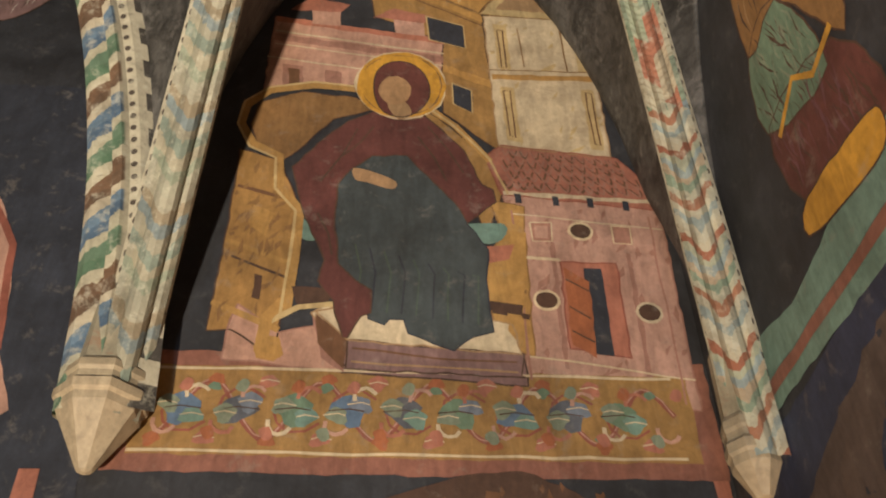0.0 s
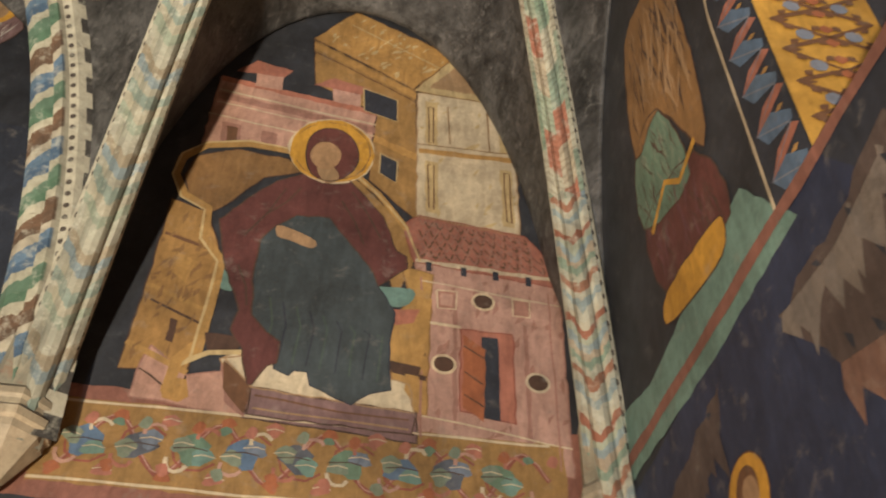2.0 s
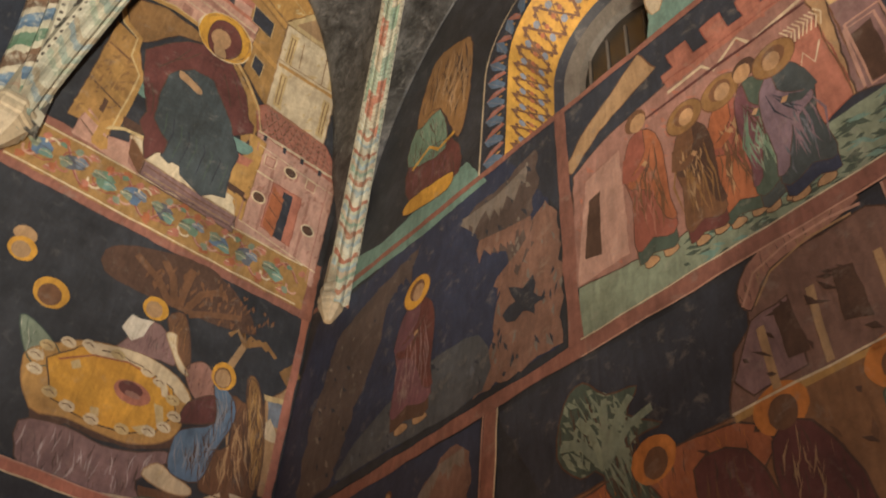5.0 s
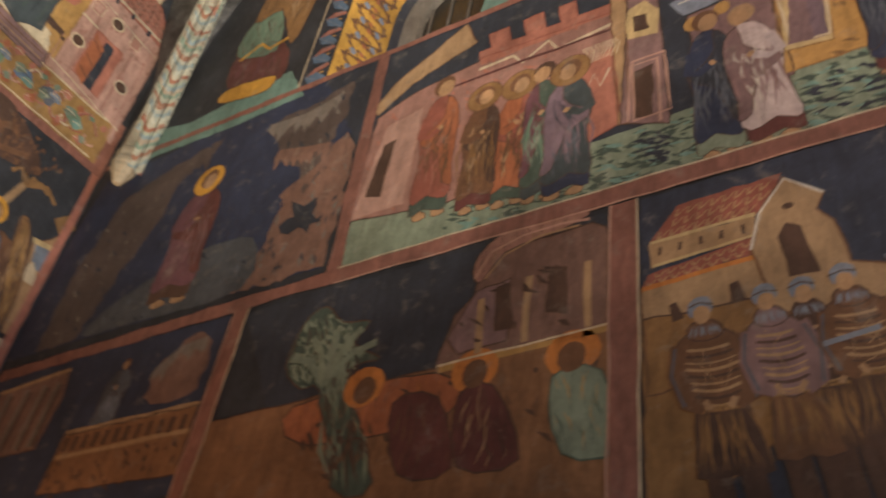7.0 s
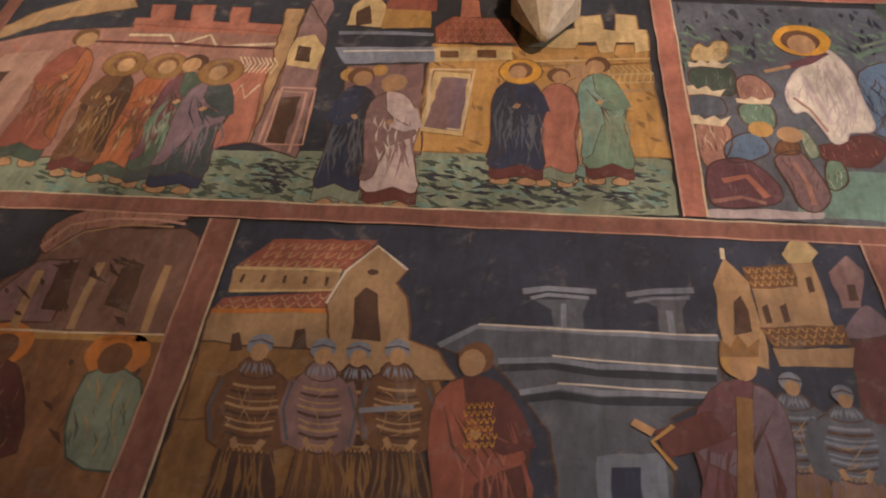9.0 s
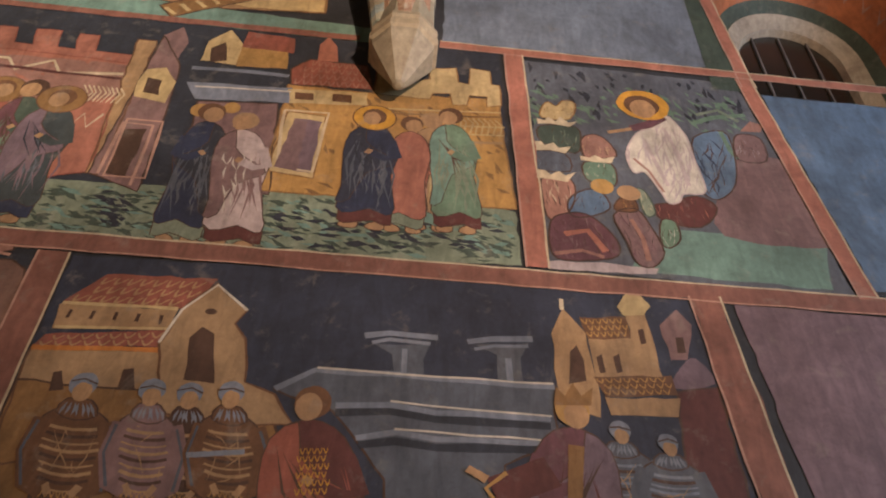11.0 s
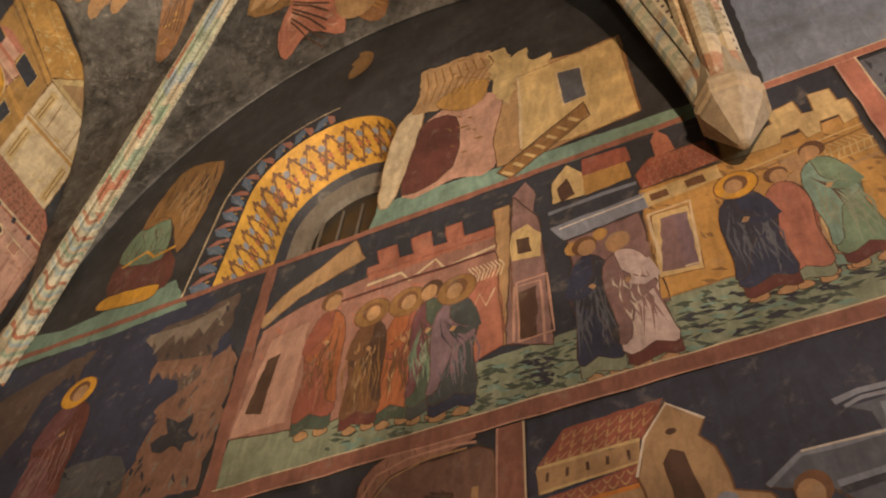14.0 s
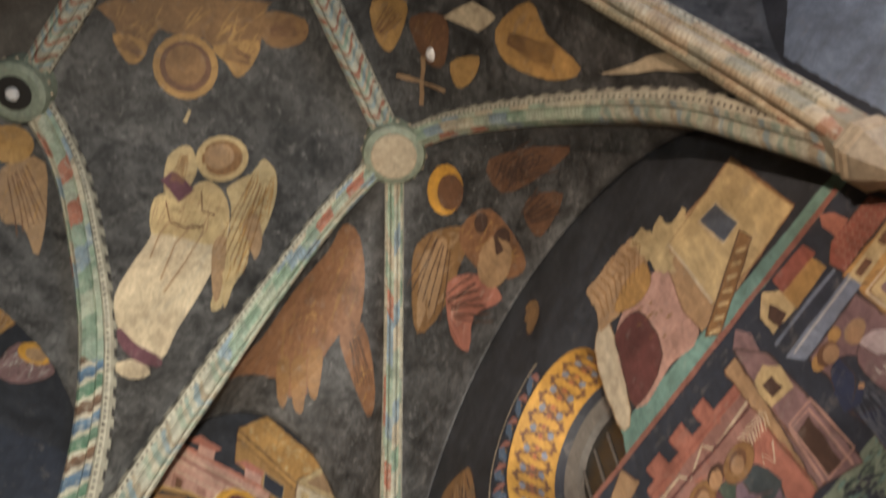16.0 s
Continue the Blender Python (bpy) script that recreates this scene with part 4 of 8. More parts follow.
for i in range(9):
    x = -2.11 + i * 0.215
    up = 1 if i % 2 else -1
    curl = [(x + (0.115 - 0.011 * k) * math.cos(0.5 + 0.62 * k), 6.165 + up * (0.115 - 0.011 * k) * math.sin(0.5 + 0.62 * k)) for k in range(9)]
    stroke(scroll, "tendril", "brick", 4.8, 0.011, curl)
    for k, (dx, dz, r, c) in enumerate(((0.0, 0.0, 0.062, ("blue", "slate", "green")[i % 3]), (0.045, 0.03 * up, 0.04, ("aqua", "greyblue")[i % 2]), (-0.045, -0.02 * up, 0.038, "sage"), (0.105, 0.125 * up, 0.034, "rose"), (-0.09, 0.135 * up, 0.028, "rust"), (0.12, -0.10 * up, 0.022, "green"))):
        n, t0, r = 12, random.uniform(0, 6), r * 1.12
        leaf = [(x + dx + r * (1.0 + 0.28 * math.cos(3 * a + t0)) * math.cos(a), 6.165 + dz + r * (0.9 + 0.22 * math.sin(2 * a + t0)) * math.sin(a)) for a in [math.tau * j / n for j in range(n)]]
        blade = flat(scroll, "leaf", mat(c), 5 + 0.5 * k, [leaf])
        if r > 0.033:
            flat(scroll, "vein", mat("cream" if k else "umber"), 8 + 0.1 * k, ribbon([leaf[0], (x + dx, 6.165 + dz + 0.01), leaf[6]], 0.005), blade)
for i in range(19):
    x = -2.16 + i * 0.108
    up = 1 if i % 2 else -1
    arc = [(x + 0.045 * math.cos(0.4 + 0.6 * k), 6.165 + up * (0.06 + 0.045 * math.sin(0.4 + 0.6 * k))) for k in range(6)]
    stroke(scroll, "curl", ("pink", "cream", "rose")[i % 3], 9, 0.016, arc)
    petal = [(x + 0.03, 6.165 - up * 0.09), (x + 0.055, 6.165 - up * 0.135), (x + 0.085, 6.165 - up * 0.12), (x + 0.07, 6.165 - up * 0.075)]
    flat(scroll, "petal", mat(("rose", "rust", "sage")[i % 3]), 9.2, [rounded(petal, 2)])
frame_a = fresco("painted_frame", "A", "brick-red painted frame lines round the lower panel")
frame_line(frame_a, (-0.05, 5.9), (-0.05, 4.1), 0.06, "rose", False)
frame_line(frame_a, (-2.6, 4.16), (-0.05, 4.14), 0.07, "rose")
frame_line(frame_a, (-2.6, 5.9), (-2.6, 4.14), 0.07, "rose", False)


# ---- the paintings, panel by panel ----

mary = fresco("fresco_panel", "A", "tall lunette fresco of an enthroned robed figure before ochre buildings")
stroke(mary, "moulding", "cream", 4.8, 0.012, [(-1.982, 8.553), (-1.515, 8.478), (-1.054, 8.421)])
stroke(mary, "moulding", "cream", 4.8, 0.010, [(-1.975, 8.436), (-1.519, 8.371), (-1.065, 8.314)])
stroke(mary, "moulding", "brown", 4.7, 0.010, [(-1.482, 9.061), (-1.147, 8.878), (-0.834, 8.694)])
stroke(mary, "moulding", "straw", 4.8, 0.010, [(-1.273, 9.421), (-0.932, 9.223), (-0.641, 9.049)])
stroke(mary, "moulding", "ochredark", 4.8, 0.008, [(-0.632, 8.683), (-0.616, 8.331)])
stroke(mary, "moulding", "ochredark", 4.8, 0.008, [(-0.388, 8.697), (-0.383, 8.318)])
stroke(mary, "moulding", "ochredark", 4.8, 0.008, [(-0.808, 8.298), (-0.511, 8.305), (-0.223, 8.318)])
stroke(mary, "moulding", "cream", 4.8, 0.010, [(-0.747, 6.975), (-0.56, 6.965)])
stroke(mary, "moulding", "cream", 4.8, 0.008, [(-0.68, 7.19), (-0.58, 7.19), (-0.584, 7.077), (-0.676, 7.078), (-0.68, 7.19)])
stroke(mary, "moulding", "cream", 4.8, 0.008, [(-0.296, 7.186), (-0.204, 7.18), (-0.207, 7.075), (-0.298, 7.077), (-0.296, 7.186)])
stroke(mary, "moulding", "straw", 4.8, 0.008, [(-1.152, 8.754), (-0.941, 8.685), (-0.936, 8.474), (-1.134, 8.538), (-1.152, 8.754)])
stroke(mary, "moulding", "straw", 4.8, 0.008, [(-1.018, 8.171), (-0.911, 8.114), (-0.914, 7.939), (-1.012, 8.001), (-1.018, 8.171)])
stroke(mary, "door_line", "umber", 5.6, 0.008, [(-0.545, 6.858), (-0.446, 6.792)])
stroke(mary, "door_line", "umber", 5.6, 0.008, [(-0.543, 6.707), (-0.452, 6.643)])
stroke(mary, "door_line", "umber", 5.6, 0.008, [(-0.546, 6.58), (-0.457, 6.522)])
tiles(mary, "roof_scale", "brown", 5, 4, 10, [(-0.792, 7.396), (-0.04, 7.376), (-0.208, 7.634), (-0.78, 7.688)])
shape(mary, "palace_wall", "pink", 2, [(-1.993, 8.673), (-1.055, 8.533), (-1.081, 8.072), (-1.531, 8.121), (-1.994, 8.038)])
shape(mary, "cornice", "pinkdark", 3, [(-1.985, 8.528), (-1.06, 8.396), (-1.059, 8.338), (-1.981, 8.47)])
shape(mary, "cornice", "rose", 3, [(-1.992, 8.686), (-1.057, 8.55), (-1.053, 8.504), (-1.987, 8.638)])
shape(mary, "chimney", "pink", 3, [(-1.802, 8.783), (-1.634, 8.77), (-1.628, 8.622), (-1.789, 8.63)])
shape(mary, "chimney_cap", "rose", 4, [(-1.917, 8.75), (-1.81, 8.884), (-1.586, 8.826), (-1.632, 8.752)])
shape(mary, "chimney", "pink", 3, [(-1.344, 8.748), (-1.165, 8.725), (-1.159, 8.567), (-1.323, 8.587)])
shape(mary, "chimney_cap", "rose", 4, [(-1.453, 8.718), (-1.332, 8.815), (-1.11, 8.749), (-1.161, 8.688)])
shape(mary, "window", "pinkdark", 3, [(-1.919, 8.264), (-1.808, 8.253), (-1.798, 8.096), (-1.896, 8.083)])
shape(mary, "window", "brown", 4, [(-1.887, 8.234), (-1.824, 8.226), (-1.814, 8.108), (-1.87, 8.102)])
shape(mary, "window", "pinkdark", 3, [(-1.691, 8.233), (-1.603, 8.22), (-1.6, 8.128), (-1.682, 8.125)])
shape(mary, "roof", "ochre", 3, [(-1.499, 9.207), (-1.254, 9.578), (-0.583, 9.226), (-0.847, 8.816)])
shape(mary, "gable", "straw", 4, [(-0.847, 8.803), (-0.583, 9.226), (-0.206, 8.816), (-0.244, 8.767)])
shape(mary, "gable_field", "tan", 5, [(-0.747, 8.855), (-0.585, 9.108), (-0.323, 8.843)])
shape(mary, "side_wall", "amber", 2, [(-1.497, 9.193), (-0.831, 8.808), (-0.785, 7.658), (-1.07, 7.933), (-1.063, 8.53), (-1.444, 8.733)])
shape(mary, "cornice", "ochre", 3, [(-1.494, 9.167), (-0.83, 8.783), (-0.827, 8.721), (-1.486, 9.1)])
shape(mary, "cornice", "ochre", 3, [(-1.065, 8.325), (-0.804, 8.21), (-0.801, 8.145), (-1.061, 8.264)])
shape(mary, "window", "night", 4, [(-1.152, 8.754), (-0.941, 8.685), (-0.936, 8.474), (-1.134, 8.538)])
shape(mary, "window", "night", 4, [(-1.018, 8.171), (-0.911, 8.114), (-0.914, 7.939), (-1.012, 8.001)])
shape(mary, "front_wall", "cream", 3, [(-0.823, 8.786), (-0.215, 8.788), (-0.232, 7.647), (-0.794, 7.699)])
shape(mary, "cornice", "ochre", 4, [(-0.799, 8.262), (-0.223, 8.284), (-0.224, 8.239), (-0.797, 8.218)])
shape(mary, "pilaster", "straw", 4, [(-0.773, 8.713), (-0.695, 8.707), (-0.69, 8.31), (-0.757, 8.313)])
shape(mary, "pilaster", "straw", 4, [(-0.317, 8.719), (-0.245, 8.716), (-0.253, 8.31), (-0.322, 8.313)])
shape(mary, "pilaster", "straw", 4, [(-0.758, 8.162), (-0.685, 8.155), (-0.679, 7.733), (-0.748, 7.745)])
shape(mary, "pilaster", "straw", 4, [(-0.324, 8.168), (-0.256, 8.169), (-0.259, 7.699), (-0.322, 7.703)])
shape(mary, "tiled_roof", "rose", 3, [(-0.87, 7.613), (-0.781, 7.707), (-0.207, 7.644), (-0.038, 7.421), (-0.038, 7.296), (-0.797, 7.364)])
shape(mary, "house_front", "pink", 2, [(-0.797, 7.364), (-0.037, 7.305), (-0.05, 6.952), (-0.061, 6.203), (-0.758, 6.302), (-0.74, 6.821)])
shape(mary, "eave", "cream", 5, [(-0.792, 7.387), (-0.041, 7.362), (-0.043, 7.335), (-0.791, 7.361)])
shape(mary, "merlon", "night", 6, [(-0.739, 7.372), (-0.709, 7.37), (-0.707, 7.309), (-0.736, 7.311)])
shape(mary, "merlon", "night", 6, [(-0.558, 7.364), (-0.528, 7.362), (-0.527, 7.301), (-0.556, 7.303)])
shape(mary, "merlon", "night", 6, [(-0.391, 7.361), (-0.361, 7.359), (-0.361, 7.297), (-0.391, 7.3)])
shape(mary, "merlon", "night", 6, [(-0.219, 7.35), (-0.189, 7.348), (-0.191, 7.286), (-0.221, 7.288)])
shape(mary, "panel_square", "pinkdark", 3, [(-0.674, 7.191), (-0.58, 7.19), (-0.584, 7.077), (-0.676, 7.078)])
shape(mary, "panel_square", "pinkdark", 3, [(-0.296, 7.186), (-0.204, 7.18), (-0.207, 7.075), (-0.298, 7.077)])
shape(mary, "panel_square", "pink", 4, [(-0.66, 7.173), (-0.596, 7.17), (-0.6, 7.094), (-0.661, 7.098)])
shape(mary, "door_frame", "rose", 3, [(-0.56, 6.957), (-0.304, 6.959), (-0.307, 6.449), (-0.562, 6.487)])
shape(mary, "doorway", "night", 4, [(-0.456, 6.925), (-0.377, 6.925), (-0.38, 6.455), (-0.468, 6.464)])
shape(mary, "door_leaf", "rust", 5, [(-0.55, 6.927), (-0.44, 6.847), (-0.457, 6.442), (-0.551, 6.506)])
shape(mary, "pilaster", "pinkdark", 3, [(-0.248, 7.026), (-0.228, 7.022), (-0.236, 6.339), (-0.256, 6.343)])
shape(mary, "pilaster", "pinkdark", 3, [(-0.596, 7.17), (-0.577, 7.166), (-0.577, 6.386), (-0.594, 6.387)])
disc(mary, "oculus", "cream", 3, (-0.444, 7.147), 0.060, 0.058)
disc(mary, "oculus_hole", "umber", 4, (-0.444, 7.147), 0.048, 0.044)
disc(mary, "oculus", "cream", 3, (-0.64, 6.738), 0.060, 0.058)
disc(mary, "oculus_hole", "umber", 4, (-0.64, 6.738), 0.048, 0.044)
disc(mary, "oculus", "cream", 3, (-0.194, 6.688), 0.060, 0.058)
disc(mary, "oculus_hole", "umber", 4, (-0.194, 6.688), 0.048, 0.044)
shape(mary, "throne_side", "amber", 3, [(-2.063, 7.602), (-1.859, 7.539), (-1.736, 7.205), (-1.743, 6.928), (-1.775, 6.538), (-1.78, 6.412), (-1.969, 6.536), (-2.066, 6.528), (-2.064, 6.676), (-2.054, 7.099)])
shape(mary, "throne_back", "ochredark", 3, [(-2.032, 7.78), (-1.994, 7.954), (-1.797, 8.048), (-1.517, 8.018), (-1.406, 7.944), (-1.625, 7.843), (-1.784, 7.605), (-1.857, 7.53), (-1.965, 7.605)])
stroke(mary, "throne_rim", "ochre", 5, 0.05, [(-1.481, 8.081), (-1.739, 8.103), (-1.963, 8.048), (-2.068, 7.922), (-2.078, 7.788), (-2.003, 7.642), (-1.87, 7.564), (-1.855, 7.358), (-1.743, 7.212), (-1.743, 6.928), (-1.756, 6.628)])
stroke(mary, "throne_rim", "straw", 6, 0.014, [(-1.484, 8.102), (-1.742, 8.124), (-1.966, 8.068), (-2.08, 7.95), (-2.09, 7.784), (-2.014, 7.62), (-1.886, 7.55), (-1.87, 7.346), (-1.763, 7.207), (-1.762, 6.939), (-1.777, 6.624)])
stroke(mary, "throne_rim", "ochre", 5, 0.035, [(-1.18, 8.007), (-1.01, 7.832), (-0.842, 7.582)])
stroke(mary, "throne_board", "brown", 4, 0.02, [(-2.04, 7.357), (-1.802, 7.284)])
stroke(mary, "throne_board", "ochre", 4, 0.025, [(-2.05, 7.019), (-1.741, 6.89)])
stroke(mary, "throne_board", "umber", 4, 0.012, [(-2.015, 6.928), (-1.754, 6.811)])
stroke(mary, "throne_board", "ochre", 4, 0.03, [(-2.064, 6.676), (-1.775, 6.538)])
shape(mary, "throne_inset", "ochre", 5, [(-1.955, 7.239), (-1.851, 7.187), (-1.881, 7.049), (-1.946, 7.099)])
shape(mary, "throne_inset", "umber", 5, [(-1.905, 6.833), (-1.87, 6.821), (-1.869, 6.692), (-1.904, 6.704)])
shape(mary, "throne_back", "amber", 2, [(-1.214, 7.998), (-1.056, 7.845), (-0.872, 7.636), (-0.792, 7.387), (-0.879, 7.11), (-1.032, 7.467)])
shape(mary, "throne_arm", "ochre", 3, [(-0.86, 7.319), (-0.697, 7.29), (-0.71, 6.983), (-0.716, 6.438), (-0.868, 6.501), (-0.913, 6.934), (-0.81, 7.116)])
stroke(mary, "throne_board", "ochredark", 5, 0.02, [(-0.888, 6.793), (-0.723, 6.779)])
stroke(mary, "throne_board", "umber", 5, 0.03, [(-0.88, 6.676), (-0.725, 6.639)])
shape(mary, "plinth", "pink", 3, [(-1.955, 6.668), (-1.773, 6.528), (-1.56, 6.58), (-1.501, 6.345), (-1.986, 6.392), (-1.976, 6.587)])
shape(mary, "plinth_shade", "pinkdark", 4, [(-1.643, 6.632), (-1.539, 6.57), (-1.495, 6.343), (-1.592, 6.411)])
shape(mary, "knob", "ochre", 5, [(-1.849, 6.514), (-1.768, 6.505), (-1.743, 6.418), (-1.78, 6.386), (-1.85, 6.4), (-1.867, 6.453)])
shape(mary, "footstool", "mauve", 3, [(-1.52, 6.457), (-0.762, 6.434), (-0.755, 6.299), (-1.505, 6.341)])
stroke(mary, "footstool_edge", "pinkdark", 5, 0.015, [(-1.513, 6.415), (-0.765, 6.383)])
stroke(mary, "footstool_edge", "umber", 5, 0.012, [(-1.506, 6.377), (-0.762, 6.337)])
shape(mary, "seat_cloth", "cream", 4, [(-1.648, 6.631), (-1.534, 6.706), (-1.608, 6.621), (-1.506, 6.5), (-1.428, 6.612), (-1.267, 6.55), (-1.063, 6.475), (-0.873, 6.577), (-0.773, 6.435), (-1.508, 6.452)])
shape(mary, "cushion", "aqua", 4, [(-1.022, 7.15), (-0.8, 7.173), (-0.814, 7.078), (-0.906, 7.051)])
shape(mary, "cushion", "aqua", 4, [(-1.73, 7.173), (-1.652, 7.046), (-1.719, 7.044)])
shape(mary, "pedestal_side", "brown", 5.4, [(-1.63, 6.63), (-1.49, 6.51), (-1.50, 6.36), (-1.61, 6.48)])
shape(mary, "pedestal_front", "mauve", 5.4, [(-1.49, 6.50), (-0.76, 6.45), (-0.78, 6.34), (-1.49, 6.36)])
stroke(mary, "pedestal_line", "brown", 5.7, 0.01, [(-1.47, 6.46), (-1.1, 6.42), (-0.79, 6.41)])
stroke(mary, "pedestal_line", "tan", 5.7, 0.008, [(-1.47, 6.395), (-1.1, 6.375), (-0.79, 6.365)])
shape(mary, "pedestal_top", "cream", 5.5, [(-1.63, 6.64), (-1.49, 6.50), (-0.77, 6.45), (-0.80, 6.60), (-1.3, 6.72)])
shape(mary, "arm_post", "ochre", 5.6, [(-0.76, 7.18), (-0.70, 7.12), (-0.71, 6.98), (-0.77, 6.49), (-0.82, 6.57), (-0.80, 6.97)])
stroke(mary, "seat_board", "ochre", 5.6, 0.045, [(-0.92, 6.80), (-0.74, 6.78)])
stroke(mary, "seat_board", "umber", 5.6, 0.05, [(-0.90, 6.70), (-0.75, 6.68)])
shape(mary, "cushion_end", "aqua", 5.8, [(-1.02, 7.14), (-0.81, 7.18), (-0.85, 7.07), (-0.97, 7.09)])
shape(mary, "cushion_band", "rose", 5.7, [(-0.9, 7.03), (-0.76, 7.05), (-0.79, 6.96), (-0.9, 6.93)])
stroke(mary, "throne_leg", "straw", 5.6, 0.03, [(-1.85, 6.56), (-1.70, 6.66), (-1.51, 6.69)])
stroke(mary, "throne_leg", "ochre", 5.6, 0.05, [(-1.84, 6.43), (-1.83, 6.60), (-1.76, 6.70)])
shape(mary, "seat_shadow", "umber", 5.5, [(-1.74, 6.77), (-1.56, 6.77), (-1.58, 6.69), (-1.71, 6.67)])
shape(mary, "gown", "teal", 6.3, [(-1.52, 7.49), (-1.42, 7.62), (-1.25, 7.62), (-1.14, 7.45), (-1.0, 7.27), (-0.97, 7.16), (-0.88, 7.01), (-0.90, 6.83), (-0.88, 6.56), (-0.97, 6.53), (-1.05, 6.46), (-1.13, 6.49), (-1.24, 6.54), (-1.26, 6.61), (-1.32, 6.61), (-1.34, 6.58), (-1.41, 6.61), (-1.40, 6.76), (-1.47, 6.81), (-1.55, 6.9), (-1.58, 7.16), (-1.58, 7.38)])
for k in range(9):
    y = -1.48 + 0.065 * k
    stroke(mary, "gown_fold", "night" if k % 2 else "darkgreen", 6.7, 0.008, [(y, 7.02 - 0.02 * k), (y + 0.03, 6.86), (y + 0.015, 6.66 - 0.008 * k)])
shape(mary, "mantle", "maroon", 7, [(-1.41, 7.93), (-1.55, 7.83), (-1.69, 7.66), (-1.80, 7.49), (-1.76, 7.33), (-1.68, 7.08), (-1.61, 6.92), (-1.63, 6.80), (-1.56, 6.70), (-1.51, 6.51), (-1.49, 6.51), (-1.44, 6.62), (-1.40, 6.64), (-1.40, 6.76), (-1.47, 6.81), (-1.55, 6.90), (-1.58, 7.16), (-1.58, 7.38), (-1.52, 7.49), (-1.42, 7.59), (-1.25, 7.60), (-1.12, 7.42), (-1.0, 7.25), (-0.97, 7.17), (-0.83, 7.31), (-0.84, 7.39), (-0.89, 7.42), (-0.97, 7.65), (-1.08, 7.80), (-1.18, 7.92)])
for a, b in (((-1.50, 7.78), (-1.66, 7.40)), ((-1.42, 7.80), (-1.58, 7.56)), ((-1.15, 7.82), (-0.98, 7.50)), ((-1.20, 7.74), (-1.06, 7.44)), ((-1.66, 7.2), (-1.58, 6.95))):
    stroke(mary, "mantle_fold", "umber", 7.4, 0.010, [a, ((a[0] + b[0]) / 2 + 0.015, (a[1] + b[1]) / 2), b])
shape(mary, "hand", "flesh", 8, [(-1.509, 7.498), (-1.418, 7.479), (-1.306, 7.42), (-1.322, 7.367), (-1.439, 7.406), (-1.498, 7.423)])
disc(mary, "halo", "gold", 8, (-1.287, 8.138), 0.235, 0.27)
disc(mary, "halo_line", "ochredark", 9, (-1.287, 8.138), 0.218, 0.25)
disc(mary, "halo_field", "gold", 10, (-1.287, 8.138), 0.213, 0.245)
shape(mary, "veil", "maroon", 11, [(-1.426, 8.054), (-1.419, 8.22), (-1.352, 8.313), (-1.245, 8.317), (-1.165, 8.228), (-1.135, 8.084), (-1.175, 7.956), (-1.27, 7.879), (-1.375, 7.912)])
disc(mary, "face", "flesh", 12, (-1.319, 8.085), 0.085, 0.115)
shape(mary, "neck", "tan", 11, [(-1.356, 7.979), (-1.265, 7.994), (-1.231, 7.9), (-1.301, 7.86)])
tiles(mary, "roof_tile", "pinkdark", 5, 5, 12, [(-0.806, 7.402), (-0.061, 7.371), (-0.215, 7.632), (-0.78, 7.688)])
dabs(mary, "wood_grain", "ochredark", 4.4, 45, [(-2.063, 7.602), (-1.859, 7.539), (-1.736, 7.205), (-1.743, 6.928), (-1.775, 6.538), (-1.78, 6.412), (-1.969, 6.536), (-2.066, 6.528), (-2.064, 6.676), (-2.054, 7.099)])
dabs(mary, "wood_grain", "ochredark", 4.4, 40, [(-2.032, 7.78), (-1.994, 7.954), (-1.797, 8.048), (-1.517, 8.018), (-1.406, 7.944), (-1.625, 7.843), (-1.784, 7.605), (-1.857, 7.53), (-1.965, 7.605)])
dabs(mary, "wall_wear", "pinkdark", 2.5, 50, [(-0.797, 7.364), (-0.037, 7.305), (-0.05, 6.952), (-0.061, 6.203), (-0.758, 6.302), (-0.74, 6.821)])
dabs(mary, "roof_grain", "straw", 3.5, 40, [(-1.499, 9.207), (-1.254, 9.578), (-0.583, 9.226), (-0.847, 8.816)])
dabs(mary, "wall_wear", "straw", 3.5, 30, [(-0.823, 8.786), (-0.215, 8.788), (-0.232, 7.647), (-0.794, 7.699)])
stroke(mary, "joint_line", "cream", 4.6, 0.008, [(-0.759, 7.241), (-0.051, 7.177)])
stroke(mary, "joint_line", "cream", 4.6, 0.008, [(-0.716, 6.981), (-0.56, 6.972)])
stroke(mary, "joint_line", "cream", 4.6, 0.008, [(-0.745, 6.443), (-0.561, 6.422), (-0.059, 6.346)])
stroke(mary, "joint_line", "pinkdark", 4.6, 0.01, [(-0.76, 7.263), (-0.739, 6.328)])
stroke(mary, "joint_line", "pinkdark", 4.6, 0.01, [(-0.108, 7.251), (-0.118, 6.227)])
stroke(mary, "joint_line", "cream", 4.6, 0.01, [(-2.005, 8.322), (-1.055, 8.188)])
stroke(mary, "joint_line", "brown", 4.6, 0.008, [(-0.748, 8.659), (-0.717, 8.657), (-0.713, 8.326), (-0.743, 8.329), (-0.748, 8.659)])
stroke(mary, "joint_line", "brown", 4.6, 0.008, [(-0.742, 8.129), (-0.706, 8.128), (-0.7, 7.767), (-0.735, 7.778), (-0.742, 8.129)])
stroke(mary, "joint_line", "brown", 4.6, 0.008, [(-0.302, 8.141), (-0.272, 8.138), (-0.272, 7.735), (-0.301, 7.738), (-0.302, 8.141)])
stroke(mary, "throne_rim", "straw", 6, 0.012, [(-1.201, 8.012), (-1.029, 7.852), (-0.85, 7.604), (-0.765, 7.371)])
disc(mary, "halo_line", "cream", 7.5, (-1.287, 8.138), 0.243, 0.28)

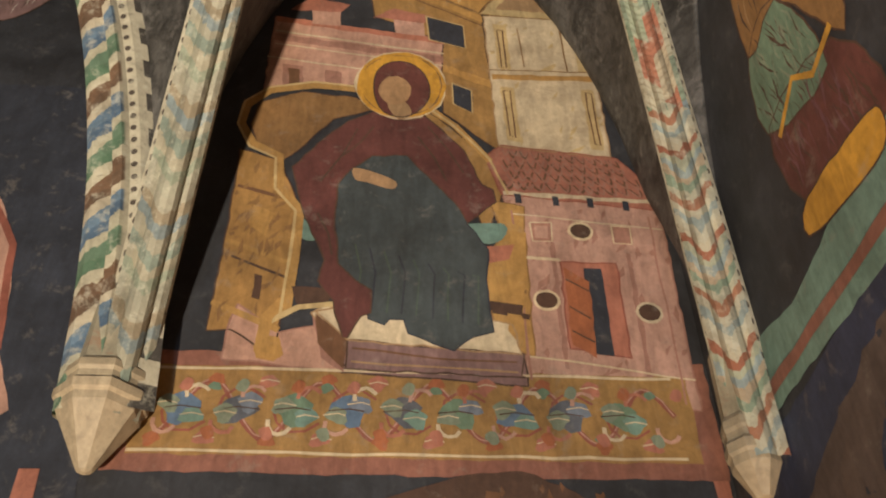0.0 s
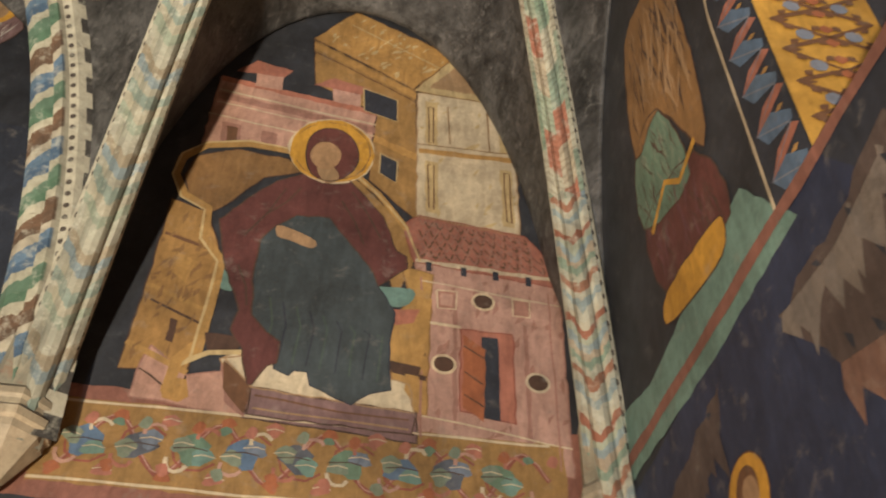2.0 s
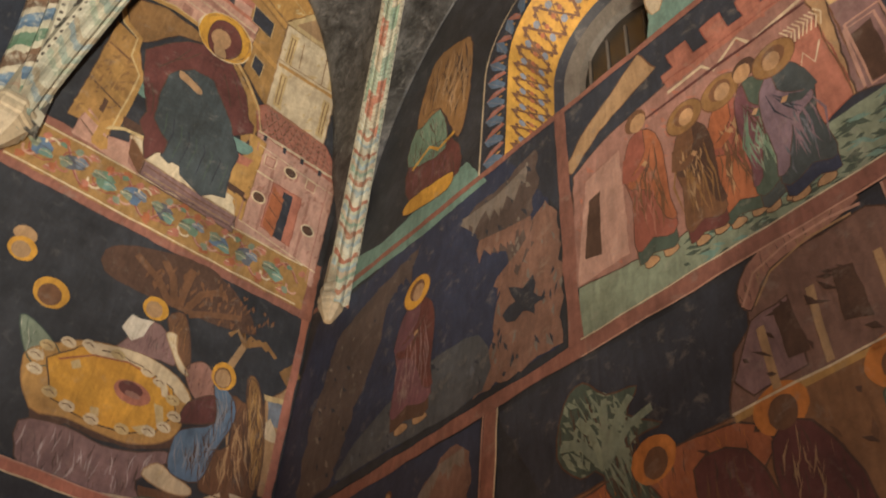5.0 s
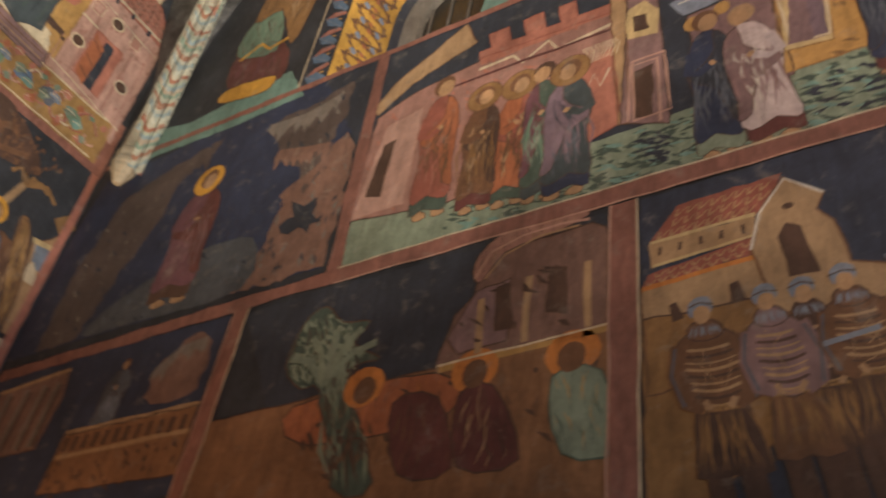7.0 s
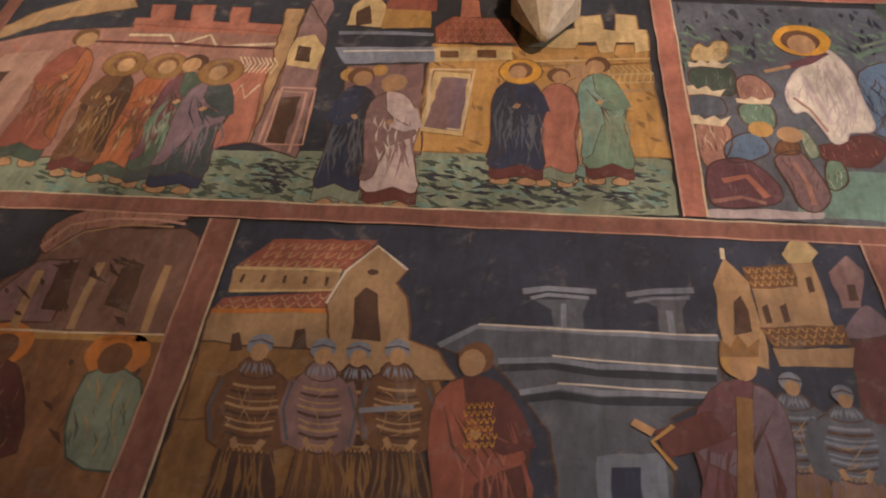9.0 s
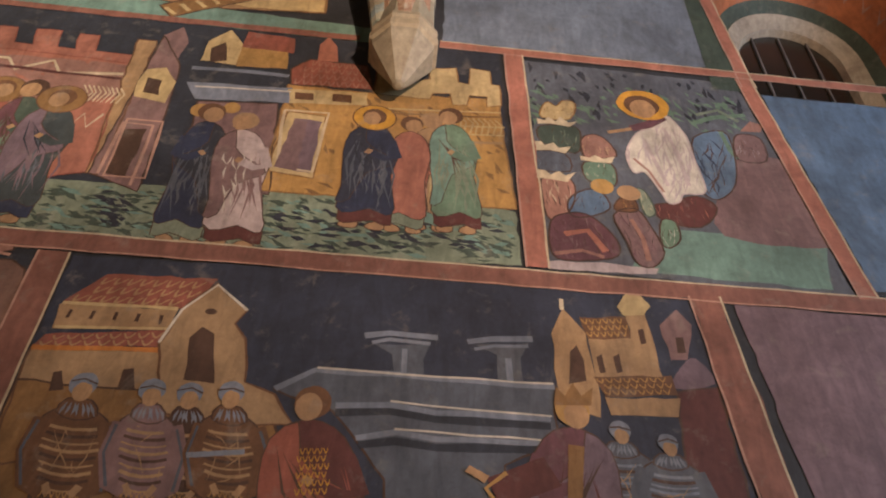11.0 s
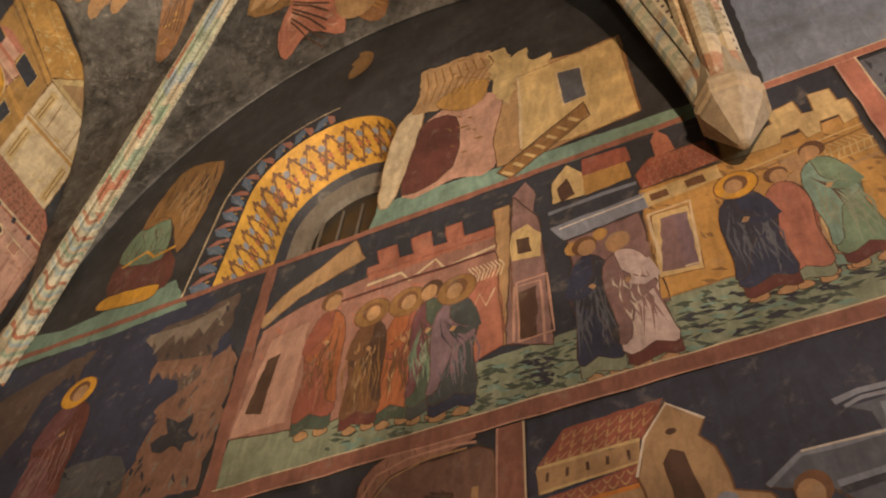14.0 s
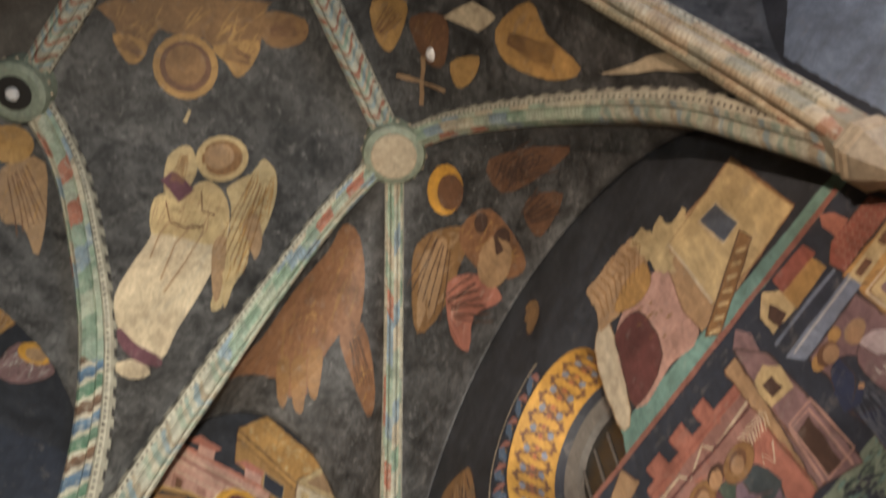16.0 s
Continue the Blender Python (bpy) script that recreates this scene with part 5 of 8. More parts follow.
supper = fresco("fresco_panel", "A", "fresco of haloed robed figures round an oval table")
shape(supper, "shadow", "umber", 2, [(-1.423, 5.747), (-0.81, 5.923), (-0.388, 5.596), (-1.01, 5.504), (-1.448, 5.519)])
shape(supper, "robe", "sage~white", 2, [(-1.78, 4.993), (-1.654, 4.975), (-1.49, 4.85), (-1.582, 4.738), (-1.684, 4.799)])
disc(supper, "halo", "gold", 4, (-1.681, 5.209), 0.105, 0.105)
disc(supper, "head", "brown", 5, (-1.685, 5.192), 0.070, 0.075)
disc(supper, "halo", "gold", 4, (-1.076, 5.43), 0.085, 0.085)
disc(supper, "head", "tan", 5, (-1.084, 5.419), 0.055, 0.060)
disc(supper, "head", "tan", 3, (-1.95, 5.502), 0.070, 0.060)
dabs(supper, "leaf_stroke", "brown", 2.6, 70, [(-1.499, 5.631), (-0.81, 5.923), (-0.427, 5.833), (-0.185, 5.737), (-0.427, 5.569), (-0.978, 5.428)])
shape(supper, "table_edge", "umber", 2, [(-1.483, 4.372), (-1.331, 4.484), (-1.163, 4.467), (-0.933, 4.493), (-0.738, 4.581), (-0.675, 4.668), (-0.716, 4.669), (-0.951, 4.532), (-1.167, 4.516), (-1.353, 4.531), (-1.542, 4.492)])
shape(supper, "table_top", "ochre", 2.4, [(-1.678, 4.769), (-1.539, 4.919), (-1.397, 5.011), (-1.191, 5.067), (-0.997, 5.085), (-0.815, 5.047), (-0.688, 4.947), (-0.694, 4.811), (-0.719, 4.676), (-0.816, 4.578), (-0.981, 4.514), (-1.163, 4.507), (-1.346, 4.515), (-1.542, 4.492)])
shape(supper, "table_glaze", "gold", 2.8, [(-1.559, 4.81), (-1.413, 4.964), (-1.208, 5.018), (-1.006, 5.011), (-0.817, 4.955), (-0.758, 4.816), (-0.842, 4.637), (-1.039, 4.561), (-1.256, 4.551), (-1.452, 4.589)])
shape(supper, "table_rim", "cream", 3.2, [(-1.391, 4.998), (-1.191, 5.067), (-0.997, 5.085), (-0.811, 5.04), (-0.695, 4.943), (-0.731, 4.898), (-0.865, 4.969), (-1.04, 4.997), (-1.227, 4.974), (-1.349, 4.947)])
stroke(supper, "table_line", "rust", 3.4, 0.012, [(-1.497, 4.831), (-1.328, 4.944), (-1.12, 4.997), (-0.905, 4.966), (-0.756, 4.86)])
disc(supper, "dish", "rose", 4, (-1.041, 4.82), 0.115, 0.075)
disc(supper, "dish_well", "maroon", 5, (-1.056, 4.837), 0.075, 0.048)
disc(supper, "dish_light", "pinkdark", 5.5, (-1.035, 4.807), 0.05, 0.02)
shape(supper, "bread", "cream", 4, [(-1.361, 5.015), (-1.304, 5.041), (-1.288, 4.99), (-1.332, 4.968)])
shape(supper, "bread", "straw", 4, [(-0.981, 4.617), (-0.897, 4.671), (-0.861, 4.634), (-0.92, 4.591)])
shape(supper, "bread", "straw", 4, [(-0.9, 4.815), (-0.84, 4.817), (-0.811, 4.731), (-0.844, 4.686)])
shape(supper, "bread", "straw", 4, [(-1.24, 4.634), (-1.192, 4.648), (-1.177, 4.6), (-1.224, 4.591)])
shape(supper, "bread", "cream", 4, [(-0.894, 4.941), (-0.849, 4.952), (-0.829, 4.885), (-0.867, 4.879)])
shape(supper, "bread", "straw", 4, [(-1.432, 4.846), (-1.39, 4.884), (-1.363, 4.841), (-1.405, 4.805)])
shape(supper, "robe", "mauve~plum", 2, [(-1.236, 5.035), (-1.184, 5.14), (-1.099, 5.319), (-0.971, 5.315), (-0.845, 5.119), (-0.942, 5.1), (-1.037, 5.081), (-1.151, 5.067)])
shape(supper, "sleeve", "white", 3, [(-1.231, 5.2), (-1.201, 5.316), (-1.139, 5.314), (-1.058, 5.34), (-1.08, 5.275), (-1.091, 5.206), (-1.152, 5.14)])
shape(supper, "sleeve", "cream~straw", 3, [(-0.963, 5.297), (-0.896, 5.32), (-0.859, 5.203), (-0.748, 5.091), (-0.813, 5.094), (-0.897, 5.201)])
shape(supper, "robe", "brown~ochredark", 2.2, [(-0.986, 5.402), (-0.894, 5.494), (-0.806, 5.335), (-0.756, 5.131), (-0.859, 5.203)])
shape(supper, "robe", "pinkdark~mauve", 2.5, [(-0.78, 5.116), (-0.693, 5.22), (-0.603, 5.185), (-0.533, 5.044), (-0.671, 4.958)])
shape(supper, "robe", "maroon~plum", 3, [(-0.727, 4.791), (-0.697, 4.919), (-0.55, 5.033), (-0.499, 4.929), (-0.519, 4.85), (-0.696, 4.767)])
shape(supper, "robe", "blue~steel", 3.2, [(-0.573, 5.111), (-0.436, 5.082), (-0.378, 4.935), (-0.452, 4.686), (-0.504, 4.458), (-0.679, 4.444), (-0.724, 4.548), (-0.698, 4.723), (-0.502, 4.86)])
shape(supper, "robe", "brown~tan", 2.6, [(-0.436, 5.082), (-0.333, 5.075), (-0.355, 5.251), (-0.272, 5.231), (-0.17, 4.989), (-0.175, 4.763), (-0.153, 4.478), (-0.443, 4.409), (-0.504, 4.458), (-0.527, 4.643), (-0.374, 4.76)])
shape(supper, "robe", "ochredark~ochre", 2.8, [(-0.362, 5.246), (-0.279, 5.251), (-0.157, 4.906), (-0.128, 4.617), (-0.18, 4.547), (-0.283, 4.923)])
shape(supper, "cloth", "cream~straw", 3, [(-0.842, 4.374), (-0.77, 4.473), (-0.656, 4.436), (-0.543, 4.405), (-0.542, 4.357), (-0.669, 4.33)])
shape(supper, "step", "brown", 2.6, [(-0.842, 4.307), (-0.559, 4.349), (-0.492, 4.285), (-0.823, 4.248)])
shape(supper, "cloth", "cream", 3, [(-0.489, 4.326), (-0.435, 4.39), (-0.355, 4.447), (-0.31, 4.318), (-0.331, 4.288)])
shape(supper, "cloth", "cream", 3, [(-0.298, 4.465), (-0.048, 4.491), (-0.062, 4.301), (-0.238, 4.283)])
shape(supper, "floor", "mauve~lilac", 2, [(-1.563, 4.4), (-1.324, 4.469), (-1.098, 4.446), (-0.894, 4.492), (-0.749, 4.559), (-0.707, 4.509), (-0.858, 4.326), (-0.809, 4.218), (-0.971, 4.17), (-1.433, 4.139)])
shape(supper, "floor", "sage~white", 2, [(-0.839, 4.202), (-0.72, 4.272), (-0.331, 4.288), (-0.08, 4.292), (-0.062, 4.203), (-0.438, 4.158)])
stroke(supper, "floor_edge", "cream", 3.2, 0.02, [(-1.368, 4.139), (-1.173, 4.154), (-0.809, 4.218), (-0.445, 4.27)])
shape(supper, "column", "tan", 2.4, [(-0.209, 5.152), (-0.04, 5.352), (-0.034, 5.069), (-0.048, 4.789), (-0.061, 4.525), (-0.116, 4.518), (-0.152, 4.82)])
shape(supper, "capital", "straw", 3, [(-0.226, 5.198), (-0.048, 5.24), (-0.054, 5.189), (-0.211, 5.159)])
shape(supper, "capital", "cream", 3, [(-0.189, 4.978), (-0.146, 5.049), (-0.044, 4.903), (-0.158, 4.896)])
shape(supper, "tower", "greyblue", 2.8, [(-0.189, 5.163), (-0.044, 5.228), (-0.059, 5.008), (-0.151, 5)])
shape(supper, "crate", "ochredark", 2.6, [(-0.157, 5.402), (-0.057, 5.542), (0.007, 5.432), (-0.08, 5.327)])
disc(supper, "halo", "gold", 4, (-0.524, 5.189), 0.085, 0.100)
disc(supper, "halo_line", "brown", 4.5, (-0.528, 5.177), 0.060, 0.074)
disc(supper, "head", "tan", 5, (-0.527, 5.173), 0.052, 0.066)

for k in range(16):
    a = math.tau * k / 16 + random.uniform(-0.08, 0.08)
    cy, cz = -1.19 + 0.43 * math.cos(a), 4.79 + 0.225 * math.sin(a)
    loaf = flat(supper, "bread", mat(("cream", "straw", "cream")[k % 3]), 5.2, [hand_drawn(rounded([(cy - 0.045, cz - 0.01), (cy - 0.02, cz + 0.032), (cy + 0.035, cz + 0.026), (cy + 0.045, cz - 0.015), (cy, cz - 0.034)], 2), 0.05, 0.003)])
    flat(supper, "crust", mat("brown"), 5.5, ribbon([(cy - 0.03, cz), (cy, cz + 0.012), (cy + 0.03, cz - 0.004)], 0.006), loaf)
for y, z, lean in ((-1.30, 5.74, -0.5), (-1.12, 5.80, -0.2), (-0.92, 5.84, 0.1), (-0.70, 5.78, 0.5), (-0.52, 5.66, 0.8)):
    stroke(supper, "bough", "brown", 2.9, 0.05, [(-0.95 + lean * 0.1, 5.50), ((y - 0.95) / 2, z - 0.09), (y, z)])
stroke(supper, "trunk", "tan", 2.9, 0.05, [(-0.52, 5.22), (-0.47, 5.38), (-0.44, 5.5)])
for lean in (-0.16, -0.08, 0.02, 0.12, 0.2):
    stroke(supper, "palm_leaf", "ochredark", 3.0, 0.03, [(-0.44, 5.47), (-0.42 + lean * 0.6, 5.56), (-0.40 + lean, 5.55 - abs(lean) * 0.3)])
disc(supper, "halo", "gold", 4, (-1.93, 5.40), 0.085, 0.085)
disc(supper, "head", "tan", 5, (-1.935, 5.39), 0.055, 0.06)

apostles = fresco("fresco_panel", "A", "fresco row of haloed robed figures below the supper")
shape(apostles, "ground", "night", 1, [(-1.708, 3.948), (-1.125, 4.052), (-0.009, 4.112), (0.128, 3.556), (-1.352, 3.013)])
disc(apostles, "halo", "gold", 3, (-0.579, 3.908), 0.115, 0.125)
disc(apostles, "cap", "cream", 4, (-0.461, 3.767), 0.10, 0.06)
shape(apostles, "robe", "cream~straw", 3, [(-0.804, 3.555), (-0.778, 3.681), (-0.664, 3.775), (-0.455, 3.84), (-0.253, 3.416), (-0.709, 3.249)])
shape(apostles, "robe", "tan~ochredark", 4, [(-0.645, 3.655), (-0.579, 3.785), (-0.474, 3.796), (-0.36, 3.706), (-0.206, 3.434), (-0.481, 3.333)])
shape(apostles, "cloak", "cream~tan", 4, [(-0.354, 3.778), (-0.367, 3.943), (-0.273, 4.049), (-0.144, 4.051), (-0.035, 3.914), (0.128, 3.556), (-0.221, 3.428)])
disc(apostles, "head", "straw", 5, (-0.234, 3.937), 0.06, 0.07)
shape(apostles, "robe", "slate~greyblue", 2, [(-1.202, 3.804), (-0.975, 3.88), (-0.835, 3.877), (-0.826, 3.71), (-1.071, 3.537)])
shape(apostles, "robe", "lilac~mauve", 2, [(-1.413, 3.388), (-1.097, 3.589), (-0.886, 3.552), (-0.736, 3.239), (-1.238, 3.055)])

wilderness = fresco("fresco_panel", "B", "darkened fresco of a haloed robed figure among rocks")
shape(wilderness, "sky", "navy", 1, [(-0.128, 5.835), (-2.4, 6.003), (-2.407, 5.294), (-2.471, 4.415), (0.017, 4.366), (-0.015, 5.194)])
CRAGS = [("rock", "rockdim", [(-0.29, 4.38), (-0.30, 4.97), (-0.45, 5.52), (-0.78, 5.67), (-1.30, 5.83), (-1.20, 5.65), (-1.01, 5.51), (-0.98, 5.24), (-0.81, 4.88), (-0.65, 4.40)]),
         ("rock", "clay", [(-1.88, 4.40), (-2.02, 4.72), (-2.06, 5.08), (-2.2, 5.2), (-2.38, 5.40), (-2.47, 5.25), (-2.49, 4.9), (-2.49, 4.42)]),
         ("rock", "rockdim", [(-1.68, 5.75), (-2.02, 5.78), (-2.30, 5.86), (-2.34, 5.60), (-2.26, 5.36), (-2.30, 5.15), (-2.18, 5.0), (-2.1, 5.2), (-1.95, 5.34), (-1.84, 5.49)]),
         ("hill", "hillblue", [(-0.70, 4.41), (-0.93, 4.62), (-1.46, 4.80), (-1.90, 4.78), (-1.95, 4.42), (-1.2, 4.40)])]
for step, (name, colour, line) in enumerate(CRAGS):
    shape(wilderness, name, colour, 2 + 0.4 * step, line)
    dabs(wilderness, "rock_stroke", "rocklight" if colour != "hillblue" else "slate", 2.2 + 0.4 * step, 16, line)
    dabs(wilderness, "rock_stroke", "night", 2.3 + 0.4 * step, 14, line)


def crag_shards(f, layer, ridge, drop, colour):
    """Ragged light shards hanging from a ridge line, as cracked rock is painted."""
    for (y0, z0), (y1, z1) in zip(ridge, ridge[1:]):
        for k in range(5):
            a = (y0 + (y1 - y0) * k / 5, z0 + (z1 - z0) * k / 5)
            b = (y0 + (y1 - y0) * (k + 0.9) / 5, z0 + (z1 - z0) * (k + 0.9) / 5)
            d = drop * random.uniform(0.5, 1.2)
            m = ((a[0] + b[0]) / 2 + random.uniform(-0.05, 0.05), (a[1] + b[1]) / 2 - d)
            flat(f, "shard", mat(colour), layer, [[a, b, (b[0] - 0.01, b[1] - d * 0.4), m, (a[0] + 0.02, a[1] - d * 0.35)]])


crag_shards(wilderness, 4.2, [(-1.70, 5.74), (-1.98, 5.72), (-2.24, 5.78)], 0.17, "rocklight")
crag_shards(wilderness, 4.3, [(-1.86, 5.46), (-2.08, 5.40), (-2.28, 5.36)], 0.15, "clay")
crag_shards(wilderness, 4.4, [(-2.02, 5.08), (-2.2, 5.18), (-2.4, 5.36)], 0.16, "clay")
crag_shards(wilderness, 4.5, [(-0.68, 5.50), (-0.92, 5.66), (-1.22, 5.76)], 0.22, "rockdim")
shape(wilderness, "thorn_bush", "night", 5, [(-2.075, 4.804), (-2.172, 4.839), (-2.116, 4.963), (-2.223, 4.893), (-2.297, 4.938), (-2.304, 4.818), (-2.386, 4.743), (-2.309, 4.74), (-2.31, 4.683), (-2.229, 4.745), (-2.173, 4.716)])
figure(wilderness, 4.6, (-1.30, 5.50), (-1.36, 4.47), 0.42, "plum~mauve", "maroon", "umber", "brown", "gold")

trial = fresco("fresco_panel", "B", "fresco of robed figures before battlemented pink buildings on green ground")
shape(trial, "sky", "night", 1, [(-2.061, 5.984), (-5.647, 5.998), (-5.689, 5.196), (-5.691, 4.738), (-2.908, 4.512)])
shape(trial, "ground", "sage", 2, [(-2.60, 4.67), (-3.168, 4.65), (-3.838, 4.699), (-4.248, 4.719), (-4.753, 4.75), (-5.02, 4.771), (-5.543, 4.782), (-5.71, 4.769), (-5.728, 4.459), (-4.65, 4.381), (-3.845, 4.344), (-3.162, 4.36), (-2.60, 4.36)])
shape(trial, "roof", "tan", 3, [(-2.646, 5.668), (-3.066, 5.966), (-3.162, 5.757), (-2.772, 5.603), (-2.577, 5.437), (-2.523, 5.499)])
shape(trial, "town_wall", "pinkdark", 2, [(-2.583, 5.412), (-2.793, 5.512), (-3.233, 5.59), (-3.924, 5.586), (-3.992, 5.32), (-4.012, 4.764), (-3.789, 4.678), (-3.122, 4.598), (-2.558, 4.675)])
shape(trial, "town_wall", "rose", 3, [(-3.756, 5.179), (-3.951, 5.296), (-3.995, 4.921), (-3.999, 4.762), (-3.805, 4.679)])
shape(trial, "cornice", "rose", 3, [(-3.194, 5.617), (-3.932, 5.629), (-3.944, 5.557), (-3.212, 5.544)])
shape(trial, "battlement", "rose", 3, [(-3.197, 5.597), (-3.188, 5.658), (-3.263, 5.66), (-3.232, 5.782), (-3.351, 5.782), (-3.381, 5.651), (-3.469, 5.646), (-3.44, 5.786), (-3.555, 5.792), (-3.581, 5.647), (-3.667, 5.642), (-3.643, 5.781), (-3.736, 5.781), (-3.757, 5.644), (-3.847, 5.64), (-3.929, 5.64), (-3.937, 5.57)])
stroke(trial, "cornice", "cream", 4, 0.02, [(-3.211, 5.508), (-3.411, 5.516), (-3.469, 5.435), (-3.605, 5.528), (-3.661, 5.434), (-3.937, 5.478)])
stroke(trial, "cornice", "maroon", 4, 0.02, [(-2.948, 5.445), (-3.22, 5.45), (-3.938, 5.433)])
shape(trial, "porch", "pink", 3, [(-2.59, 4.675), (-2.664, 5.311), (-2.895, 5.367), (-2.907, 4.677)])
shape(trial, "porch_opening", "umber", 4, [(-2.644, 4.812), (-2.682, 5.163), (-2.759, 5.182), (-2.745, 4.779)])
shape(trial, "tower", "tan", 3, [(-3.918, 5.783), (-4.007, 5.784), (-4.047, 4.75), (-3.999, 4.755)])
shape(trial, "tower", "mauve", 3, [(-4.026, 5.839), (-4.163, 5.592), (-4.222, 4.827), (-4.226, 4.67), (-4.01, 4.755), (-4.016, 5.266)])
shape(trial, "tower_window", "umber", 5, [(-4.062, 5.063), (-4.153, 5.081), (-4.156, 4.749), (-4.073, 4.764)])
stroke(trial, "window_frame", "pink", 6, 0.014, [(-4.047, 4.757), (-4.047, 5.109), (-4.173, 5.111), (-4.186, 4.702)])
shape(trial, "turret", "mauve", 3, [(-4.022, 5.841), (-4.095, 5.939), (-4.152, 5.793), (-4.139, 5.643), (-4.034, 5.685)])
shape(trial, "house", "straw", 4, [(-4.014, 5.431), (-4.027, 5.533), (-4.108, 5.564), (-4.179, 5.454), (-4.175, 5.282), (-4.03, 5.31)])
shape(trial, "house_window", "umber", 5, [(-4.049, 5.467), (-4.117, 5.455), (-4.132, 5.337), (-4.059, 5.347)])
shape(trial, "palace_wall", "mauve", 3, [(-4.308, 5.322), (-4.654, 5.365), (-4.726, 4.729), (-4.368, 4.758)])
shape(trial, "cornice", "steel", 4, [(-4.224, 5.463), (-4.697, 5.501), (-4.709, 5.375), (-4.292, 5.337)])
stroke(trial, "cornice", "white", 5, 0.012, [(-4.27, 5.434), (-4.695, 5.464)])
shape(trial, "house", "straw", 5, [(-4.242, 5.653), (-4.242, 5.831), (-4.325, 5.955), (-4.404, 5.837), (-4.411, 5.641)])
shape(trial, "house_window", "umber", 6, [(-4.268, 5.771), (-4.323, 5.834), (-4.362, 5.673), (-4.289, 5.645)])
shape(trial, "house_roof", "ochre", 4, [(-4.386, 5.818), (-4.628, 5.806), (-4.647, 5.655), (-4.413, 5.631)])
shape(trial, "house_roof", "brick", 4, [(-4.404, 5.837), (-4.408, 5.959), (-4.641, 5.933), (-4.657, 5.796), (-4.387, 5.813)])
stroke(trial, "parapet", "steel", 5, 0.03, [(-4.219, 5.584), (-4.348, 5.59), (-4.504, 5.596), (-4.662, 5.592)])
shape(trial, "roof", "brick", 4, [(-4.665, 5.658), (-4.744, 5.758), (-5.016, 5.752), (-5.067, 5.551), (-4.686, 5.528)])
shape(trial, "chimney", "rose", 5, [(-4.777, 5.753), (-4.768, 5.901), (-4.802, 5.984), (-4.852, 5.899), (-4.874, 5.759)])
shape(trial, "palace_wall", "ochre", 3, [(-4.673, 5.526), (-5.039, 5.522), (-5.643, 5.57), (-5.715, 4.783), (-4.686, 4.748)])
shape(trial, "frieze", "straw", 4, [(-4.679, 5.489), (-5.039, 5.522), (-5.049, 5.416), (-4.702, 5.376)])
shape(trial, "frieze_panel", "brown", 5, [(-4.714, 5.466), (-4.798, 5.47), (-4.806, 5.415), (-4.722, 5.411)])
shape(trial, "frieze_panel", "brown", 5, [(-4.882, 5.483), (-4.969, 5.487), (-4.976, 5.423), (-4.889, 5.423)])
shape(trial, "battlement", "straw", 4, [(-5.064, 5.526), (-5.071, 5.751), (-5.18, 5.743), (-5.2, 5.645), (-5.319, 5.69), (-5.314, 5.791), (-5.438, 5.812), (-5.454, 5.687), (-5.503, 5.679), (-5.507, 5.823), (-5.604, 5.813), (-5.611, 5.697), (-5.649, 5.693), (-5.658, 5.525), (-5.59, 5.5), (-5.59, 5.585), (-5.51, 5.582), (-5.498, 5.5), (-5.433, 5.49), (-5.417, 5.582), (-5.338, 5.57), (-5.327, 5.52), (-5.222, 5.518)])
shape(trial, "door_frame", "straw", 4, [(-4.708, 5.309), (-4.875, 5.299), (-4.884, 4.855), (-4.697, 4.878)])
shape(trial, "doorway", "violet", 5, [(-4.745, 5.262), (-4.866, 5.254), (-4.868, 4.89), (-4.745, 4.904)])
shape(trial, "door_leaf", "mauve", 6, [(-4.745, 5.262), (-4.805, 5.245), (-4.81, 4.894), (-4.715, 4.907)])
stroke(trial, "ledge", "tan", 4, 0.02, [(-5.502, 5.211), (-5.664, 5.226)])
disc(trial, "head", "ochre", 4, (-4.336, 5.256), 0.043, 0.050)
disc(trial, "head", "ochre", 4, (-4.465, 5.296), 0.036, 0.043)
tiles(trial, "roof_tile", "pinkdark", 5, 4, 9, [(-4.686, 5.528), (-5.067, 5.551), (-5.016, 5.752), (-4.744, 5.758)])
dabs(trial, "grass", "darkgreen", 2.6, 420, [(-3.185, 4.618), (-3.85, 4.665), (-4.256, 4.691), (-4.757, 4.729), (-5.023, 4.75), (-5.543, 4.761), (-5.71, 4.747), (-5.722, 4.477), (-4.648, 4.393), (-3.84, 4.356), (-3.156, 4.395)])
dabs(trial, "grass", "aqua", 2.7, 160, [(-3.185, 4.618), (-3.85, 4.665), (-4.256, 4.691), (-4.757, 4.729), (-5.023, 4.75), (-5.543, 4.761), (-5.71, 4.747), (-5.722, 4.477), (-4.648, 4.393), (-3.84, 4.356), (-3.156, 4.395)])
dabs(trial, "wall_wear", "rose", 2.6, 90, [(-2.583, 5.412), (-2.793, 5.512), (-3.233, 5.59), (-3.924, 5.586), (-3.992, 5.32), (-4.012, 4.764), (-3.789, 4.678), (-3.122, 4.598), (-2.558, 4.675)])
dabs(trial, "wall_wear", "ochredark", 3.4, 60, [(-4.673, 5.526), (-5.039, 5.522), (-5.643, 5.57), (-5.715, 4.783), (-4.686, 4.748)])
stroke(trial, "joint_line", "straw", 4.5, 0.012, [(-5.076, 5.402), (-5.655, 5.463)])
stroke(trial, "joint_line", "ochredark", 4.5, 0.012, [(-5.079, 5.366), (-5.654, 5.427)])
